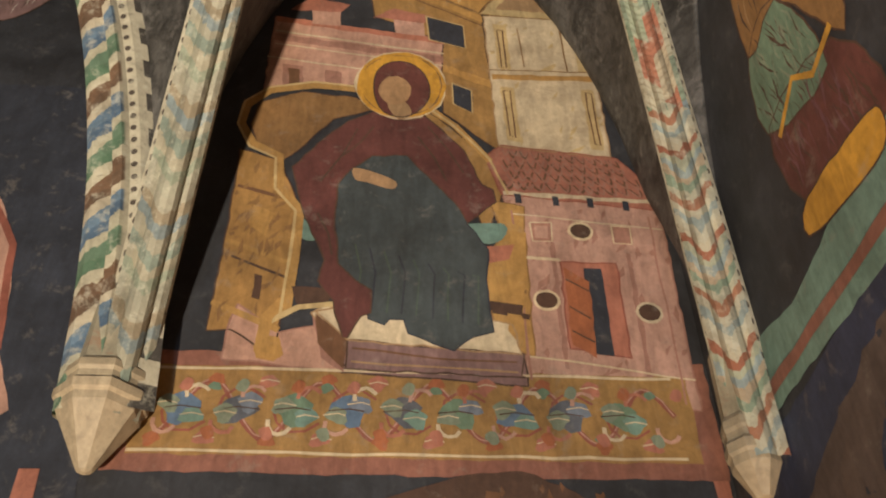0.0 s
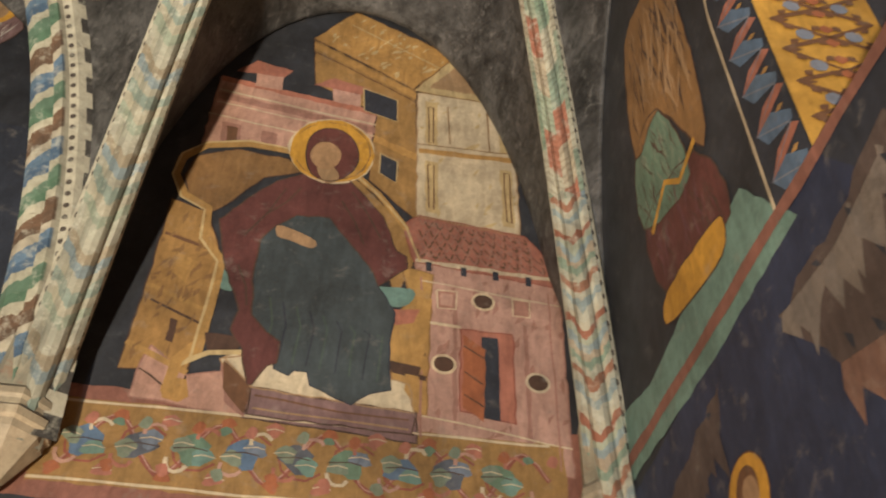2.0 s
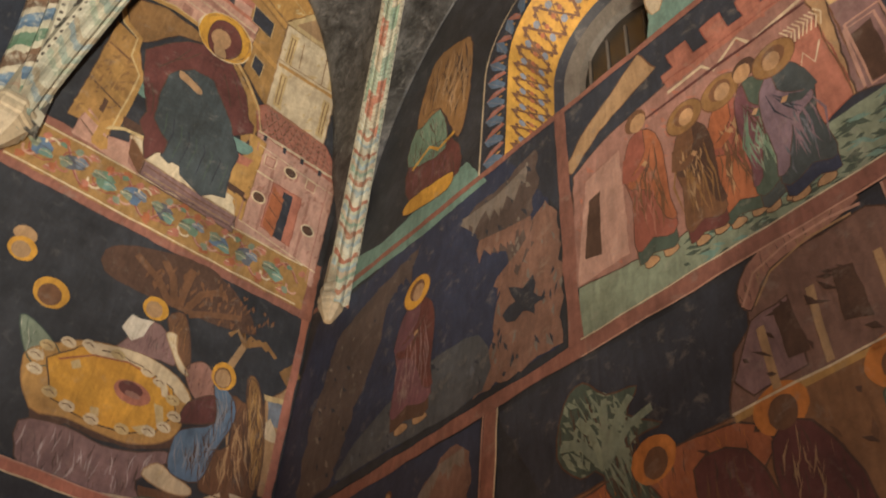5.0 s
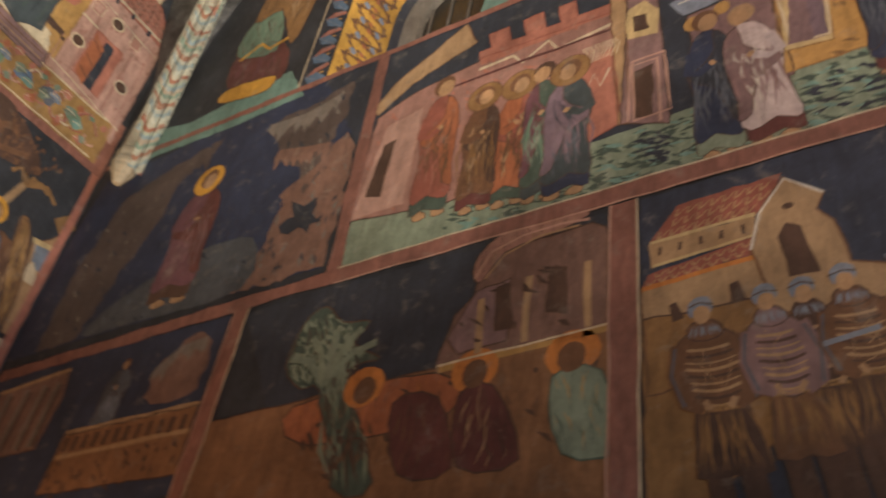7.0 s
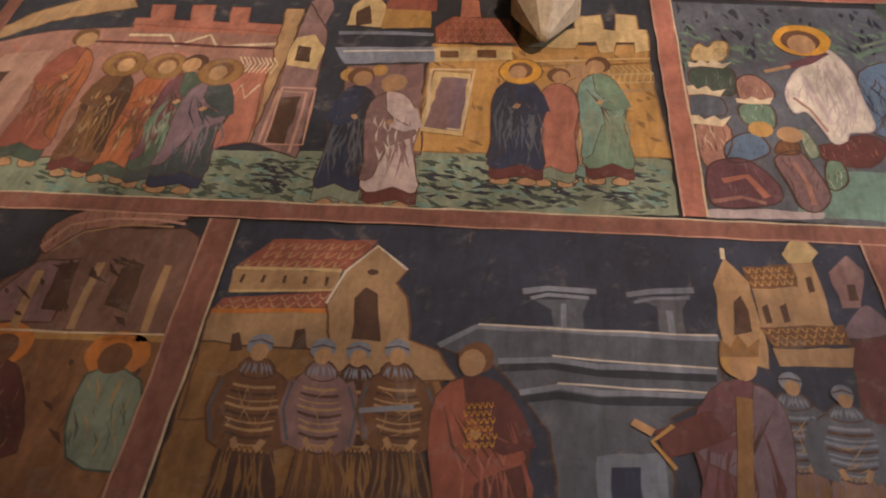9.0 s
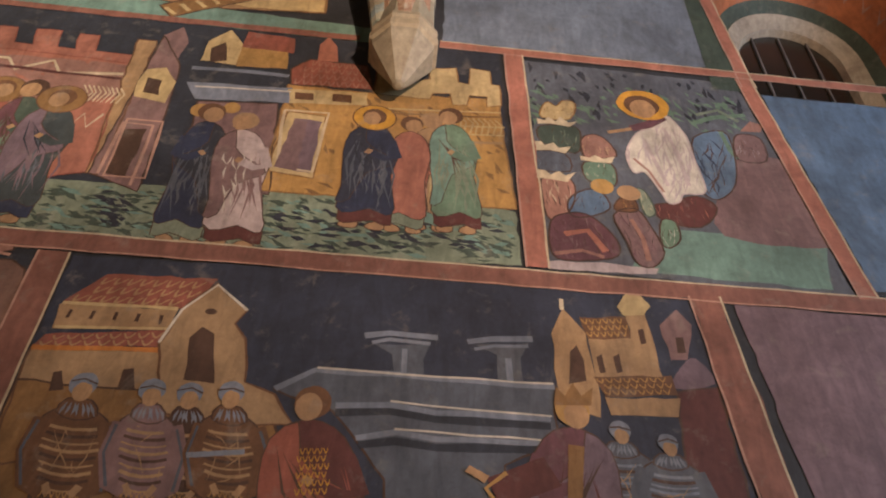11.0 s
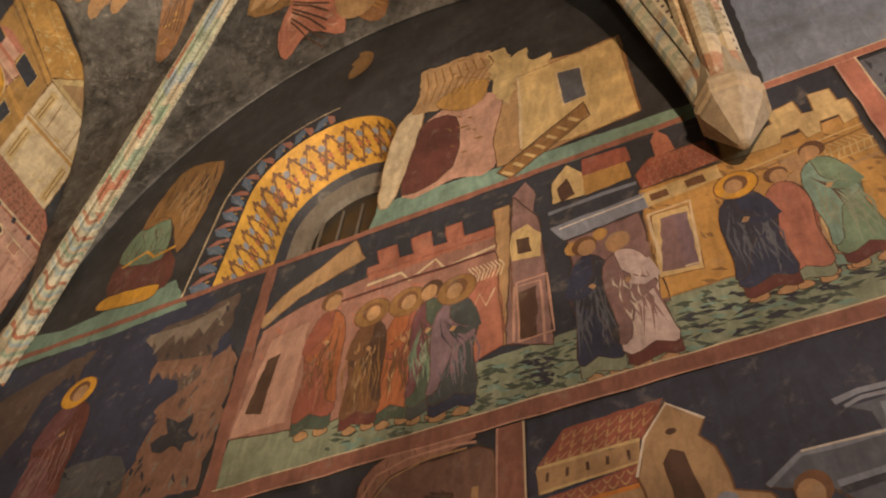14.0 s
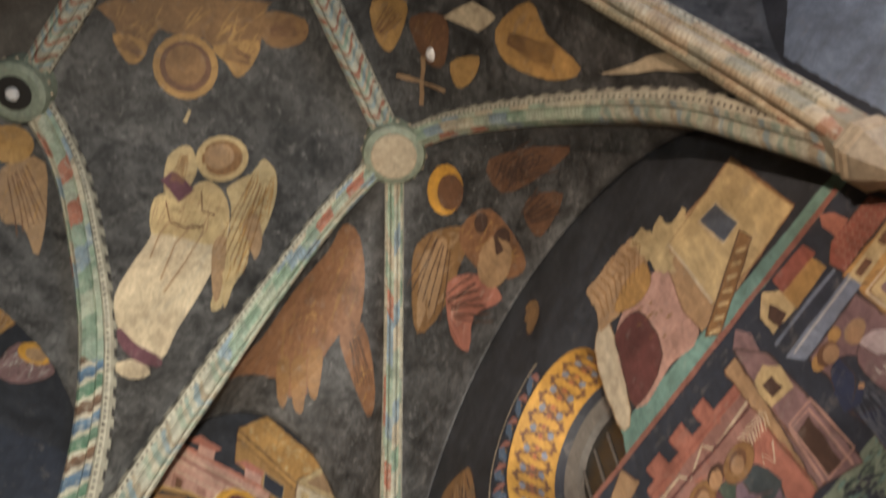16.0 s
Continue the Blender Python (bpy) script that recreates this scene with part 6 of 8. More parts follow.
stroke(trial, "joint_line", "straw", 4.5, 0.01, [(-5.475, 5.328), (-5.666, 5.348)])
stroke(trial, "joint_line", "straw", 4.5, 0.01, [(-5.484, 5.268), (-5.67, 5.287)])
stroke(trial, "joint_line", "cream", 5.5, 0.014, [(-4.692, 5.318), (-4.888, 5.326), (-4.876, 4.9), (-4.725, 4.913), (-4.692, 5.318)])
stroke(trial, "joint_line", "pink", 5.5, 0.012, [(-4.056, 5.139), (-4.203, 5.139), (-4.235, 4.759), (-4.074, 4.747), (-4.056, 5.139)])
stroke(trial, "joint_line", "cream", 4.5, 0.012, [(-3.762, 5.076), (-3.786, 5.165), (-3.837, 5.045), (-3.869, 5.149), (-3.908, 5.053), (-3.947, 5.154)])
figure(trial, 5, (-3.002, 5.542), (-3.059, 4.546), 0.27, "brick~brown", "rust", "darkgreen", "brown", "none")
figure(trial, 6, (-3.274, 5.335), (-3.313, 4.498), 0.24, "brown~ochredark", "umber", "maroon", "brown", "ochredark")
figure(trial, 5, (-3.474, 5.333), (-3.482, 4.476), 0.25, "rust~brown", "brick", "darkgreen", "brown", "ochredark")
figure(trial, 6, (-3.603, 5.36), (-3.651, 4.453), 0.23, "darkgreen~green", "plum", "teal", "umber", "none")
figure(trial, 7, (-3.743, 5.304), (-3.777, 4.433), 0.28, "teal~violet", "violet", "navy", "brown", "ochredark")
figure(trial, 5, (-4.384, 5.309), (-4.432, 4.405), 0.24, "navy~slate", "night", "sage", "brown", "none")
figure(trial, 6, (-4.534, 5.264), (-4.648, 4.409), 0.27, "lilac~mauve", "mauve", "maroon", "tan", "none")
figure(trial, 6, (-5.258, 5.359), (-5.256, 4.586), 0.22, "rose~pink", "brick", "sage", "brown", "none")
figure(trial, 6, (-5.423, 5.455), (-5.484, 4.614), 0.24, "green~sage", "aqua", "maroon", "brown", "none")
figure(trial, 5, (-5.341, 5.405), (-5.357, 4.611), 0.22, "tan~straw", "rose", "aqua", "tan", "none")
figure(trial, 8, (-5.088, 5.388), (-5.118, 4.585), 0.27, "navy~slate", "blueblack", "maroon", "brown", "gold")

for k in range(9):
    stroke(trial, "wall_stroke", "cream", 4.5, 0.007, [(-3.80 - 0.02 * k, 5.36), (-3.83 - 0.02 * k, 5.31), (-3.81 - 0.02 * k, 5.24)])
    stroke(trial, "wall_stroke", "straw", 4.5, 0.007, [(-5.42 - 0.026 * k, 5.40), (-5.45 - 0.026 * k, 5.36), (-5.44 - 0.026 * k, 5.28)])
dabs(trial, "grass_shadow", "night", 3.3, 60, [(-4.75, 4.70), (-5.02, 4.72), (-5.54, 4.73), (-5.68, 4.72), (-5.70, 4.50), (-4.7, 4.42)])
dabs(trial, "grass_shadow", "night", 3.3, 22, [(-4.06, 4.66), (-4.24, 4.66), (-4.26, 4.46), (-4.06, 4.45)])

sleepers = fresco("fresco_panel", "B", "fresco of a haloed white-robed figure standing over crouching figures")
shape(sleepers, "sky", "slate", 1, [(-5.709, 5.953), (-6.792, 5.93), (-6.853, 5.836), (-7.014, 4.442), (-5.82, 4.464), (-5.726, 5.202)])
shape(sleepers, "ground", "aqua", 2, [(-6.219, 4.628), (-6.334, 4.752), (-6.604, 4.759), (-6.976, 4.775), (-6.932, 4.484), (-6.277, 4.485), (-6.15, 4.497)])
shape(sleepers, "hill", "mauve", 2.2, [(-6.688, 5.272), (-6.976, 5.299), (-7.035, 4.958), (-7.011, 4.741), (-6.557, 4.745), (-6.588, 5.026)])
shape(sleepers, "ground", "lilac", 2, [(-5.82, 4.495), (-6.046, 4.519), (-6.259, 4.513), (-6.244, 4.48), (-5.829, 4.456)])
shape(sleepers, "cloak", "blue~navy", 3, [(-6.539, 5.418), (-6.691, 5.496), (-6.711, 5.329), (-6.671, 5.092), (-6.575, 4.976), (-6.513, 5.029), (-6.519, 5.216)])
shape(sleepers, "robe", "maroon~rose", 3, [(-6.289, 4.895), (-6.358, 4.923), (-6.483, 4.987), (-6.56, 4.919), (-6.469, 4.783), (-6.314, 4.803)])
shape(sleepers, "robe", "white~lilac", 6, [(-6.211, 5.246), (-6.272, 5.403), (-6.351, 5.473), (-6.38, 5.558), (-6.446, 5.57), (-6.506, 5.421), (-6.516, 5.256), (-6.533, 5.062), (-6.509, 5.002), (-6.428, 4.989), (-6.406, 4.938), (-6.357, 4.916), (-6.33, 4.992), (-6.279, 5.117), (-6.228, 5.109)])
stroke(sleepers, "sleeve", "plum", 7, 0.05, [(-6.419, 5.561), (-6.338, 5.488), (-6.256, 5.439)])
stroke(sleepers, "hand", "flesh", 7, 0.02, [(-6.256, 5.439), (-6.145, 5.394)])
stroke(sleepers, "fold", "lilac", 7, 0.02, [(-6.306, 5.366), (-6.335, 5.206), (-6.373, 5.037)])
stroke(sleepers, "fold", "lilac", 7, 0.02, [(-6.407, 5.469), (-6.444, 5.285), (-6.458, 5.05)])
stroke(sleepers, "fold", "pinkdark", 7, 0.012, [(-6.239, 5.21), (-6.295, 5.132), (-6.343, 4.987)])
shape(sleepers, "collar", "straw~ochredark", 3, [(-5.843, 5.538), (-5.877, 5.599), (-5.914, 5.568), (-5.951, 5.621), (-6.007, 5.603), (-5.973, 5.47), (-5.845, 5.461)])
shape(sleepers, "collar", "cream", 4, [(-5.819, 5.452), (-5.857, 5.441), (-5.871, 5.47), (-5.908, 5.441), (-5.928, 5.48), (-5.967, 5.442), (-6.011, 5.459), (-5.97, 5.408), (-5.882, 5.419), (-5.823, 5.409)])
shape(sleepers, "collar", "darkgreen~sage", 3, [(-5.83, 5.392), (-5.995, 5.412), (-6.013, 5.304), (-5.982, 5.208), (-5.838, 5.266)])
shape(sleepers, "collar", "cream", 4, [(-5.788, 5.266), (-5.833, 5.274), (-5.849, 5.247), (-5.888, 5.274), (-5.91, 5.237), (-5.966, 5.254), (-5.938, 5.2), (-5.873, 5.214), (-5.787, 5.2)])
shape(sleepers, "collar", "slate~greyblue", 3, [(-5.791, 5.192), (-5.933, 5.2), (-5.95, 5.075), (-5.797, 5.074)])
shape(sleepers, "collar", "cream", 4, [(-5.787, 5.064), (-5.842, 5.066), (-5.865, 5.038), (-5.902, 5.068), (-5.929, 5.041), (-5.974, 5.072), (-5.934, 4.996), (-5.852, 5.006), (-5.786, 5.01)])
shape(sleepers, "robe", "pinkdark~cream", 3, [(-5.823, 5.001), (-5.951, 5.014), (-5.957, 4.878), (-5.897, 4.752), (-5.837, 4.764)])
shape(sleepers, "robe", "rust~tan", 2.8, [(-5.781, 4.994), (-5.818, 4.993), (-5.826, 4.667), (-5.83, 4.499), (-5.793, 4.525)])
shape(sleepers, "robe", "pinkdark~straw", 3, [(-6.014, 5.317), (-6.068, 5.368), (-6.128, 5.336), (-6.166, 5.218), (-6.053, 5.179), (-6.018, 5.193)])
shape(sleepers, "collar", "cream", 4, [(-6.001, 5.195), (-6.042, 5.185), (-6.068, 5.21), (-6.103, 5.187), (-6.158, 5.213), (-6.137, 5.161), (-6.064, 5.157), (-6.004, 5.163)])
shape(sleepers, "robe", "green~white", 3, [(-6.015, 5.149), (-6.136, 5.153), (-6.149, 5.039), (-6.109, 4.987), (-6.018, 5.033)])
shape(sleepers, "robe", "blue~greyblue", 3.5, [(-5.934, 4.885), (-6.013, 4.96), (-6.077, 4.945), (-6.101, 4.847), (-6, 4.779), (-5.933, 4.786)])
disc(sleepers, "head", "ochre", 5, (-6.081, 4.99), 0.05, 0.05)
shape(sleepers, "robe", "plum~mauve", 4, [(-5.851, 4.732), (-5.915, 4.79), (-6.001, 4.796), (-6.08, 4.713), (-6.119, 4.613), (-6.08, 4.543), (-5.895, 4.509), (-5.842, 4.564)])
stroke(sleepers, "leg", "rose", 5.5, 0.03, [(-5.903, 4.662), (-5.994, 4.693), (-6.062, 4.578)])
stroke(sleepers, "leg", "pinkdark", 5.6, 0.02, [(-5.858, 4.541), (-5.963, 4.57), (-6.048, 4.544)])
shape(sleepers, "robe", "mauve~plum", 4, [(-6.111, 4.807), (-6.208, 4.864), (-6.262, 4.747), (-6.293, 4.607), (-6.238, 4.516), (-6.176, 4.532), (-6.149, 4.65)])
stroke(sleepers, "leg", "pinkdark", 5.5, 0.02, [(-6.182, 4.79), (-6.214, 4.676), (-6.225, 4.549)])
shape(sleepers, "robe", "brown~ochre", 4, [(-6.119, 4.843), (-6.155, 4.928), (-6.213, 4.915), (-6.21, 4.843)])
disc(sleepers, "head", "flesh", 5, (-6.191, 4.963), 0.05, 0.05)
shape(sleepers, "robe", "green~white", 4, [(-6.307, 4.802), (-6.364, 4.801), (-6.371, 4.697), (-6.319, 4.636), (-6.288, 4.671)])
shape(sleepers, "robe", "sage~cream", 3.5, [(-6.227, 4.995), (-6.267, 4.975), (-6.291, 4.849), (-6.245, 4.827)])
shape(sleepers, "castle", "mauve~lilac", 3, [(-6.731, 5.438), (-6.779, 5.489), (-6.862, 5.46), (-6.851, 5.291), (-6.722, 5.282)])
shape(sleepers, "castle", "pinkdark", 3.4, [(-6.776, 5.51), (-6.84, 5.602), (-6.899, 5.576), (-6.874, 5.518)])
stroke(sleepers, "bough", "green", 3, 0.03, [(-6.558, 5.54), (-6.658, 5.602), (-6.824, 5.654)])
stroke(sleepers, "bough", "sage", 3.2, 0.02, [(-6.582, 5.612), (-6.696, 5.668), (-6.786, 5.592)])
stroke(sleepers, "bough", "green", 3.4, 0.025, [(-6.678, 5.494), (-6.694, 5.347), (-6.716, 5.289)])
disc(sleepers, "halo", "gold", 7.5, (-6.333, 5.647), 0.125, 0.125)
disc(sleepers, "hair", "brown", 8, (-6.325, 5.64), 0.085, 0.085)
disc(sleepers, "head", "flesh", 8.5, (-6.327, 5.613), 0.06, 0.075)
dabs(sleepers, "leaf_stroke", "green", 2.6, 90, [(-5.727, 5.756), (-6.794, 5.826), (-6.872, 5.546), (-6.705, 5.386), (-6.459, 5.484), (-5.978, 5.412), (-5.74, 5.246)])
dabs(sleepers, "leaf_stroke", "night", 2.7, 70, [(-5.709, 5.953), (-6.792, 5.93), (-6.872, 5.546), (-5.978, 5.412), (-5.726, 5.202)])

judge = fresco("fresco_panel", "B", "fresco of armoured soldiers and a crowned ruler before stepped grey masonry")
shape(judge, "sky", "blueblack", 1, [(-4.109, 4.291), (-6.359, 4.401), (-6.413, 3.746), (-6.5, 2.3), (-4.182, 2.3), (-4.122, 3.671)])
shape(judge, "house_roof", "brick", 3, [(-4.148, 4.064), (-4.254, 4.211), (-4.637, 4.238), (-4.551, 4.078)])
shape(judge, "house_wall", "tan", 3, [(-4.142, 4.052), (-4.536, 4.076), (-4.526, 3.98), (-4.155, 3.941)])
shape(judge, "house_roof", "brick", 3, [(-4.145, 3.914), (-4.521, 3.977), (-4.52, 3.902), (-4.12, 3.859)])
shape(judge, "house_wall", "tan", 2, [(-4.12, 3.859), (-4.522, 3.895), (-4.658, 3.479), (-4.147, 3.414)])
stroke(judge, "cornice", "orange", 4, 0.02, [(-4.121, 3.854), (-4.523, 3.892)])
stroke(judge, "cornice", "straw", 4, 0.015, [(-4.15, 4.059), (-4.536, 4.076)])
shape(judge, "gatehouse", "tan", 4, [(-4.513, 3.914), (-4.547, 4.077), (-4.641, 4.215), (-4.768, 4.098), (-4.738, 4.034), (-4.786, 3.97), (-4.82, 3.788), (-4.923, 3.75), (-4.998, 3.64), (-4.873, 3.624), (-4.583, 3.641)])
shape(judge, "gate", "umber", 5, [(-4.627, 3.774), (-4.604, 3.952), (-4.635, 4.006), (-4.681, 3.979), (-4.727, 3.771)])
disc(judge, "oculus", "umber", 5, (-4.647, 4.078), 0.020, 0.014)
shape(judge, "house_window", "umber", 4, [(-4.235, 3.686), (-4.223, 3.76), (-4.246, 3.77), (-4.277, 3.696)])
shape(judge, "house_window", "umber", 4, [(-4.436, 3.713), (-4.432, 3.796), (-4.463, 3.805), (-4.489, 3.72)])
shape(judge, "masonry", "slate", 2, [(-4.915, 3.773), (-5.035, 3.866), (-5.827, 3.888), (-5.816, 3.659), (-5.656, 3.56), (-5.653, 3.258), (-5.328, 3.219), (-5.294, 3.474), (-5.194, 3.607), (-5.111, 3.706)])
stroke(judge, "step", "steel", 4, 0.022, [(-4.919, 3.773), (-5.036, 3.863), (-5.279, 3.874), (-5.43, 3.87), (-5.823, 3.885)])
stroke(judge, "step", "steel", 4, 0.022, [(-5.118, 3.728), (-5.289, 3.752), (-5.436, 3.735), (-5.808, 3.75)])
stroke(judge, "step", "steel", 4, 0.022, [(-5.194, 3.611), (-5.315, 3.644), (-5.44, 3.632), (-5.804, 3.655)])
stroke(judge, "step", "night", 3, 0.03, [(-5.121, 3.701), (-5.291, 3.723), (-5.437, 3.708), (-5.807, 3.723)])
stroke(judge, "step", "night", 3, 0.03, [(-5.205, 3.587), (-5.317, 3.614), (-5.442, 3.604), (-5.803, 3.629)])
shape(judge, "portal", "greyblue", 4, [(-5.434, 3.405), (-5.628, 3.44), (-5.634, 3.255), (-5.442, 3.233)])
shape(judge, "doorway", "navy", 5, [(-5.477, 3.372), (-5.561, 3.382), (-5.567, 3.247), (-5.482, 3.237)])
shape(judge, "capital", "slate", 3, [(-5.211, 4.003), (-5.404, 4.022), (-5.384, 3.95), (-5.393, 3.861), (-5.296, 3.852), (-5.278, 3.961)])
stroke(judge, "capital_edge", "steel", 4, 0.025, [(-5.179, 4.033), (-5.265, 4.058), (-5.425, 4.056)])
stroke(judge, "capital_edge", "steel", 4, 0.015, [(-5.207, 4.005), (-5.267, 4.024), (-5.407, 4.023)])
shape(judge, "capital", "slate", 3, [(-5.558, 4.038), (-5.744, 4.069), (-5.713, 3.996), (-5.722, 3.881), (-5.636, 3.874), (-5.632, 4.002)])
stroke(judge, "capital_edge", "steel", 4, 0.025, [(-5.531, 4.048), (-5.617, 4.073), (-5.758, 4.092)])
stroke(judge, "capital_edge", "steel", 4, 0.015, [(-5.555, 4.017), (-5.627, 4.043), (-5.738, 4.055)])
shape(judge, "chapel", "tan", 4, [(-5.824, 4.123), (-5.871, 4.25), (-5.946, 4.14), (-5.972, 3.919), (-5.968, 3.773), (-5.838, 3.807)])
shape(judge, "chapel_window", "umber", 5, [(-5.873, 3.901), (-5.885, 4.045), (-5.91, 4.077), (-5.931, 4.013), (-5.933, 3.921)])
stroke(judge, "finial", "cream", 4, 0.015, [(-5.868, 4.244), (-5.865, 4.295)])
shape(judge, "chapel_roof", "brown", 4, [(-5.929, 4.214), (-6.103, 4.238), (-6.116, 4.137), (-5.952, 4.114)])
shape(judge, "chapel_wall", "tan", 3, [(-5.953, 4.119), (-6.131, 4.134), (-6.135, 3.961), (-5.968, 3.938)])
shape(judge, "chapel_window", "umber", 4, [(-5.975, 4.032), (-5.996, 4.047), (-6.003, 3.967), (-5.983, 3.96)])
shape(judge, "chapel_window", "umber", 4, [(-6.034, 4.04), (-6.057, 4.056), (-6.062, 3.976), (-6.041, 3.968)])
shape(judge, "chapel_roof", "brown", 5, [(-5.959, 3.942), (-6.229, 3.978), (-6.239, 3.893), (-5.993, 3.86)])
shape(judge, "chapel_wall", "tan", 4, [(-5.99, 3.859), (-6.246, 3.884), (-6.227, 3.803), (-6.005, 3.787)])
shape(judge, "bell_tower", "tan", 4, [(-6.096, 4.277), (-6.169, 4.287), (-6.202, 3.95), (-6.128, 3.965)])
shape(judge, "tower_cap", "straw", 5, [(-6.073, 4.285), (-6.139, 4.393), (-6.199, 4.303), (-6.165, 4.253), (-6.091, 4.242)])
shape(judge, "tower_window", "umber", 5, [(-6.136, 4.177), (-6.157, 4.186), (-6.161, 4.117), (-6.14, 4.109)])
shape(judge, "turret", "mauve", 3, [(-6.22, 4.211), (-6.293, 4.299), (-6.339, 4.228), (-6.298, 4.058), (-6.238, 4.05)])
shape(judge, "tower_window", "umber", 4, [(-6.269, 4.158), (-6.297, 4.162), (-6.298, 4.089), (-6.267, 4.084)])
shape(judge, "dome", "violet", 3, [(-6.225, 3.924), (-6.274, 4.029), (-6.328, 4.067), (-6.378, 3.961)])
shape(judge, "curtain", "maroon", 2, [(-6.238, 3.907), (-6.385, 3.945), (-6.41, 3.38), (-6.209, 3.356)])
tiles(judge, "roof_tile", "tan", 4, 3, 8, [(-4.158, 4.063), (-4.55, 4.083), (-4.635, 4.226), (-4.261, 4.2)])
tiles(judge, "roof_tile", "tan", 4, 2, 8, [(-4.129, 3.86), (-4.52, 3.904), (-4.522, 3.972), (-4.149, 3.912)])
tiles(judge, "roof_tile", "ochre", 6, 3, 8, [(-5.994, 3.865), (-6.236, 3.897), (-6.224, 3.973), (-5.962, 3.937)])
tiles(judge, "roof_tile", "ochre", 5, 3, 6, [(-5.953, 4.119), (-6.113, 4.142), (-6.098, 4.232), (-5.933, 4.209)])
stroke(judge, "joint_line", "white", 6.6, 0.01, [(-4.512, 3.919), (-4.547, 4.077), (-4.643, 4.21), (-4.768, 4.098)])
stroke(judge, "joint_line", "straw", 4.6, 0.012, [(-4.161, 3.947), (-4.527, 3.983)])
dabs(judge, "masonry_wear", "slate", 2.7, 14, [(-5.111, 3.706), (-5.82, 3.804), (-5.813, 3.658), (-5.656, 3.56), (-5.653, 3.293), (-5.328, 3.254), (-5.294, 3.474)])
for (y0, z0), (y1, z1) in (((-5.04, 3.862), (-5.82, 3.884)), ((-5.29, 3.752), (-5.81, 3.75)), ((-5.31, 3.645), (-5.80, 3.655))):
    stroke(judge, "step_edge", "white", 5, 0.008, [(y0, z0 + 0.012), ((y0 + y1) / 2, (z0 + z1) / 2 + 0.008), (y1, z1 + 0.012)])
for y in (-5.27, -5.62):
    stroke(judge, "column_light", "steel", 4.2, 0.02, [(y - 0.05, 3.99), (y - 0.055, 3.88)])
shape(judge, "house_wall", "ochredark", 2.3, [(-4.12, 3.72), (-4.9, 3.72), (-4.98, 3.55), (-4.3, 3.0), (-4.15, 3.0)])
for k in range(5):
    stroke(judge, "eave_slot", "umber", 4.5, 0.012, [(-4.19 - 0.075 * k, 4.03 + 0.003 * k), (-4.19 - 0.075 * k, 3.99 + 0.003 * k)])
soldier(judge, 6, (-4.65, 3.777), (-4.807, 2.87), 0.20, "umber", "tan", "umber", "steel")
soldier(judge, 7, (-4.32, 3.78), (-4.472, 2.804), 0.25, "brown", "tan", "umber", "steel")
soldier(judge, 8, (-4.533, 3.778), (-4.689, 2.85), 0.21, "mauve", "tan", "brown", "steel")
soldier(judge, 9, (-4.776, 3.794), (-4.935, 2.884), 0.22, "brown", "tan", "umber", "steel")
stroke(judge, "sword", "steel", 10, 0.02, [(-4.706, 3.495), (-4.873, 3.527)])
figure(judge, 10, (-5.038, 3.789), (-5.158, 2.909), 0.36, "maroon~brick", "brick", "ochredark", "brown", "none")
tiles(judge, "armour_scale", "gold", 11.8, 6, 5, [(-5.04, 3.387), (-5.148, 3.404), (-5.118, 3.569), (-5.025, 3.555)])
soldier(judge, 7, (-6.028, 3.774), (-5.999, 3.003), 0.22, "slate", "steel", "mauve", "steel")
soldier(judge, 8, (-6.178, 3.738), (-6.155, 3.005), 0.22, "slate", "steel", "mauve", "steel")
figure(judge, 9, (-5.881, 3.847), (-5.826, 2.984), 0.34, "plum~maroon", "violet", "ochredark", "ochre", "none")
stroke(judge, "robe_border", "ochredark", 11.8, 0.05, [(-5.88, 3.652), (-5.848, 3.299)])
stroke(judge, "sleeve", "maroon", 11.3, 0.10, [(-5.80, 3.55), (-5.70, 3.50), (-5.62, 3.46)])
stroke(judge, "sleeve_edge", "ochre", 11.5, 0.014, [(-5.66, 3.53), (-5.60, 3.47), (-5.66, 3.38)])
stroke(judge, "hand", "flesh", 11.4, 0.03, [(-5.60, 3.50), (-5.54, 3.53)])
shape(judge, "crown", "ochredark", 11.6, [(-5.816, 3.804), (-5.827, 3.88), (-5.855, 3.844), (-5.884, 3.903), (-5.911, 3.851), (-5.951, 3.892), (-5.94, 3.815)])

house_scene = fresco("fresco_panel", "B", "darkened fresco of haloed figures before brown buildings and a tree")
shape(house_scene, "sky", "night", 1, [(-2.06, 4.24), (-2.404, 4.259), (-3.988, 4.272), (-4.105, 3.247), (-2.627, 3.255)])
shape(house_scene, "table", "tanbrown", 2, [(-2.06, 3.64), (-4.025, 3.727), (-4.10, 3.231), (-4.10, 2.3), (-2.06, 2.3)])
shape(house_scene, "table", "rust~orange", 3, [(-2.563, 3.639), (-3.288, 3.667), (-3.362, 3.469), (-2.669, 3.442)])
shape(house_scene, "building", "clay", 2, [(-3.27, 3.70), (-3.32, 3.93), (-3.40, 4.01), (-3.43, 4.18), (-3.57, 4.22), (-3.91, 4.24), (-3.97, 4.2), (-4.01, 4.04), (-4.02, 3.72)])
shape(house_scene, "building", "mauve", 3, [(-3.304, 3.82), (-3.409, 4.028), (-3.565, 4.056), (-3.582, 3.754), (-3.37, 3.734)])
shape(house_scene, "pillar", "umber", 4, [(-3.519, 3.809), (-3.501, 4.027), (-3.57, 4.036), (-3.601, 3.804)])
shape(house_scene, "pillar", "umber", 4, [(-3.737, 3.848), (-3.74, 4.065), (-3.814, 4.046), (-3.833, 3.817)])
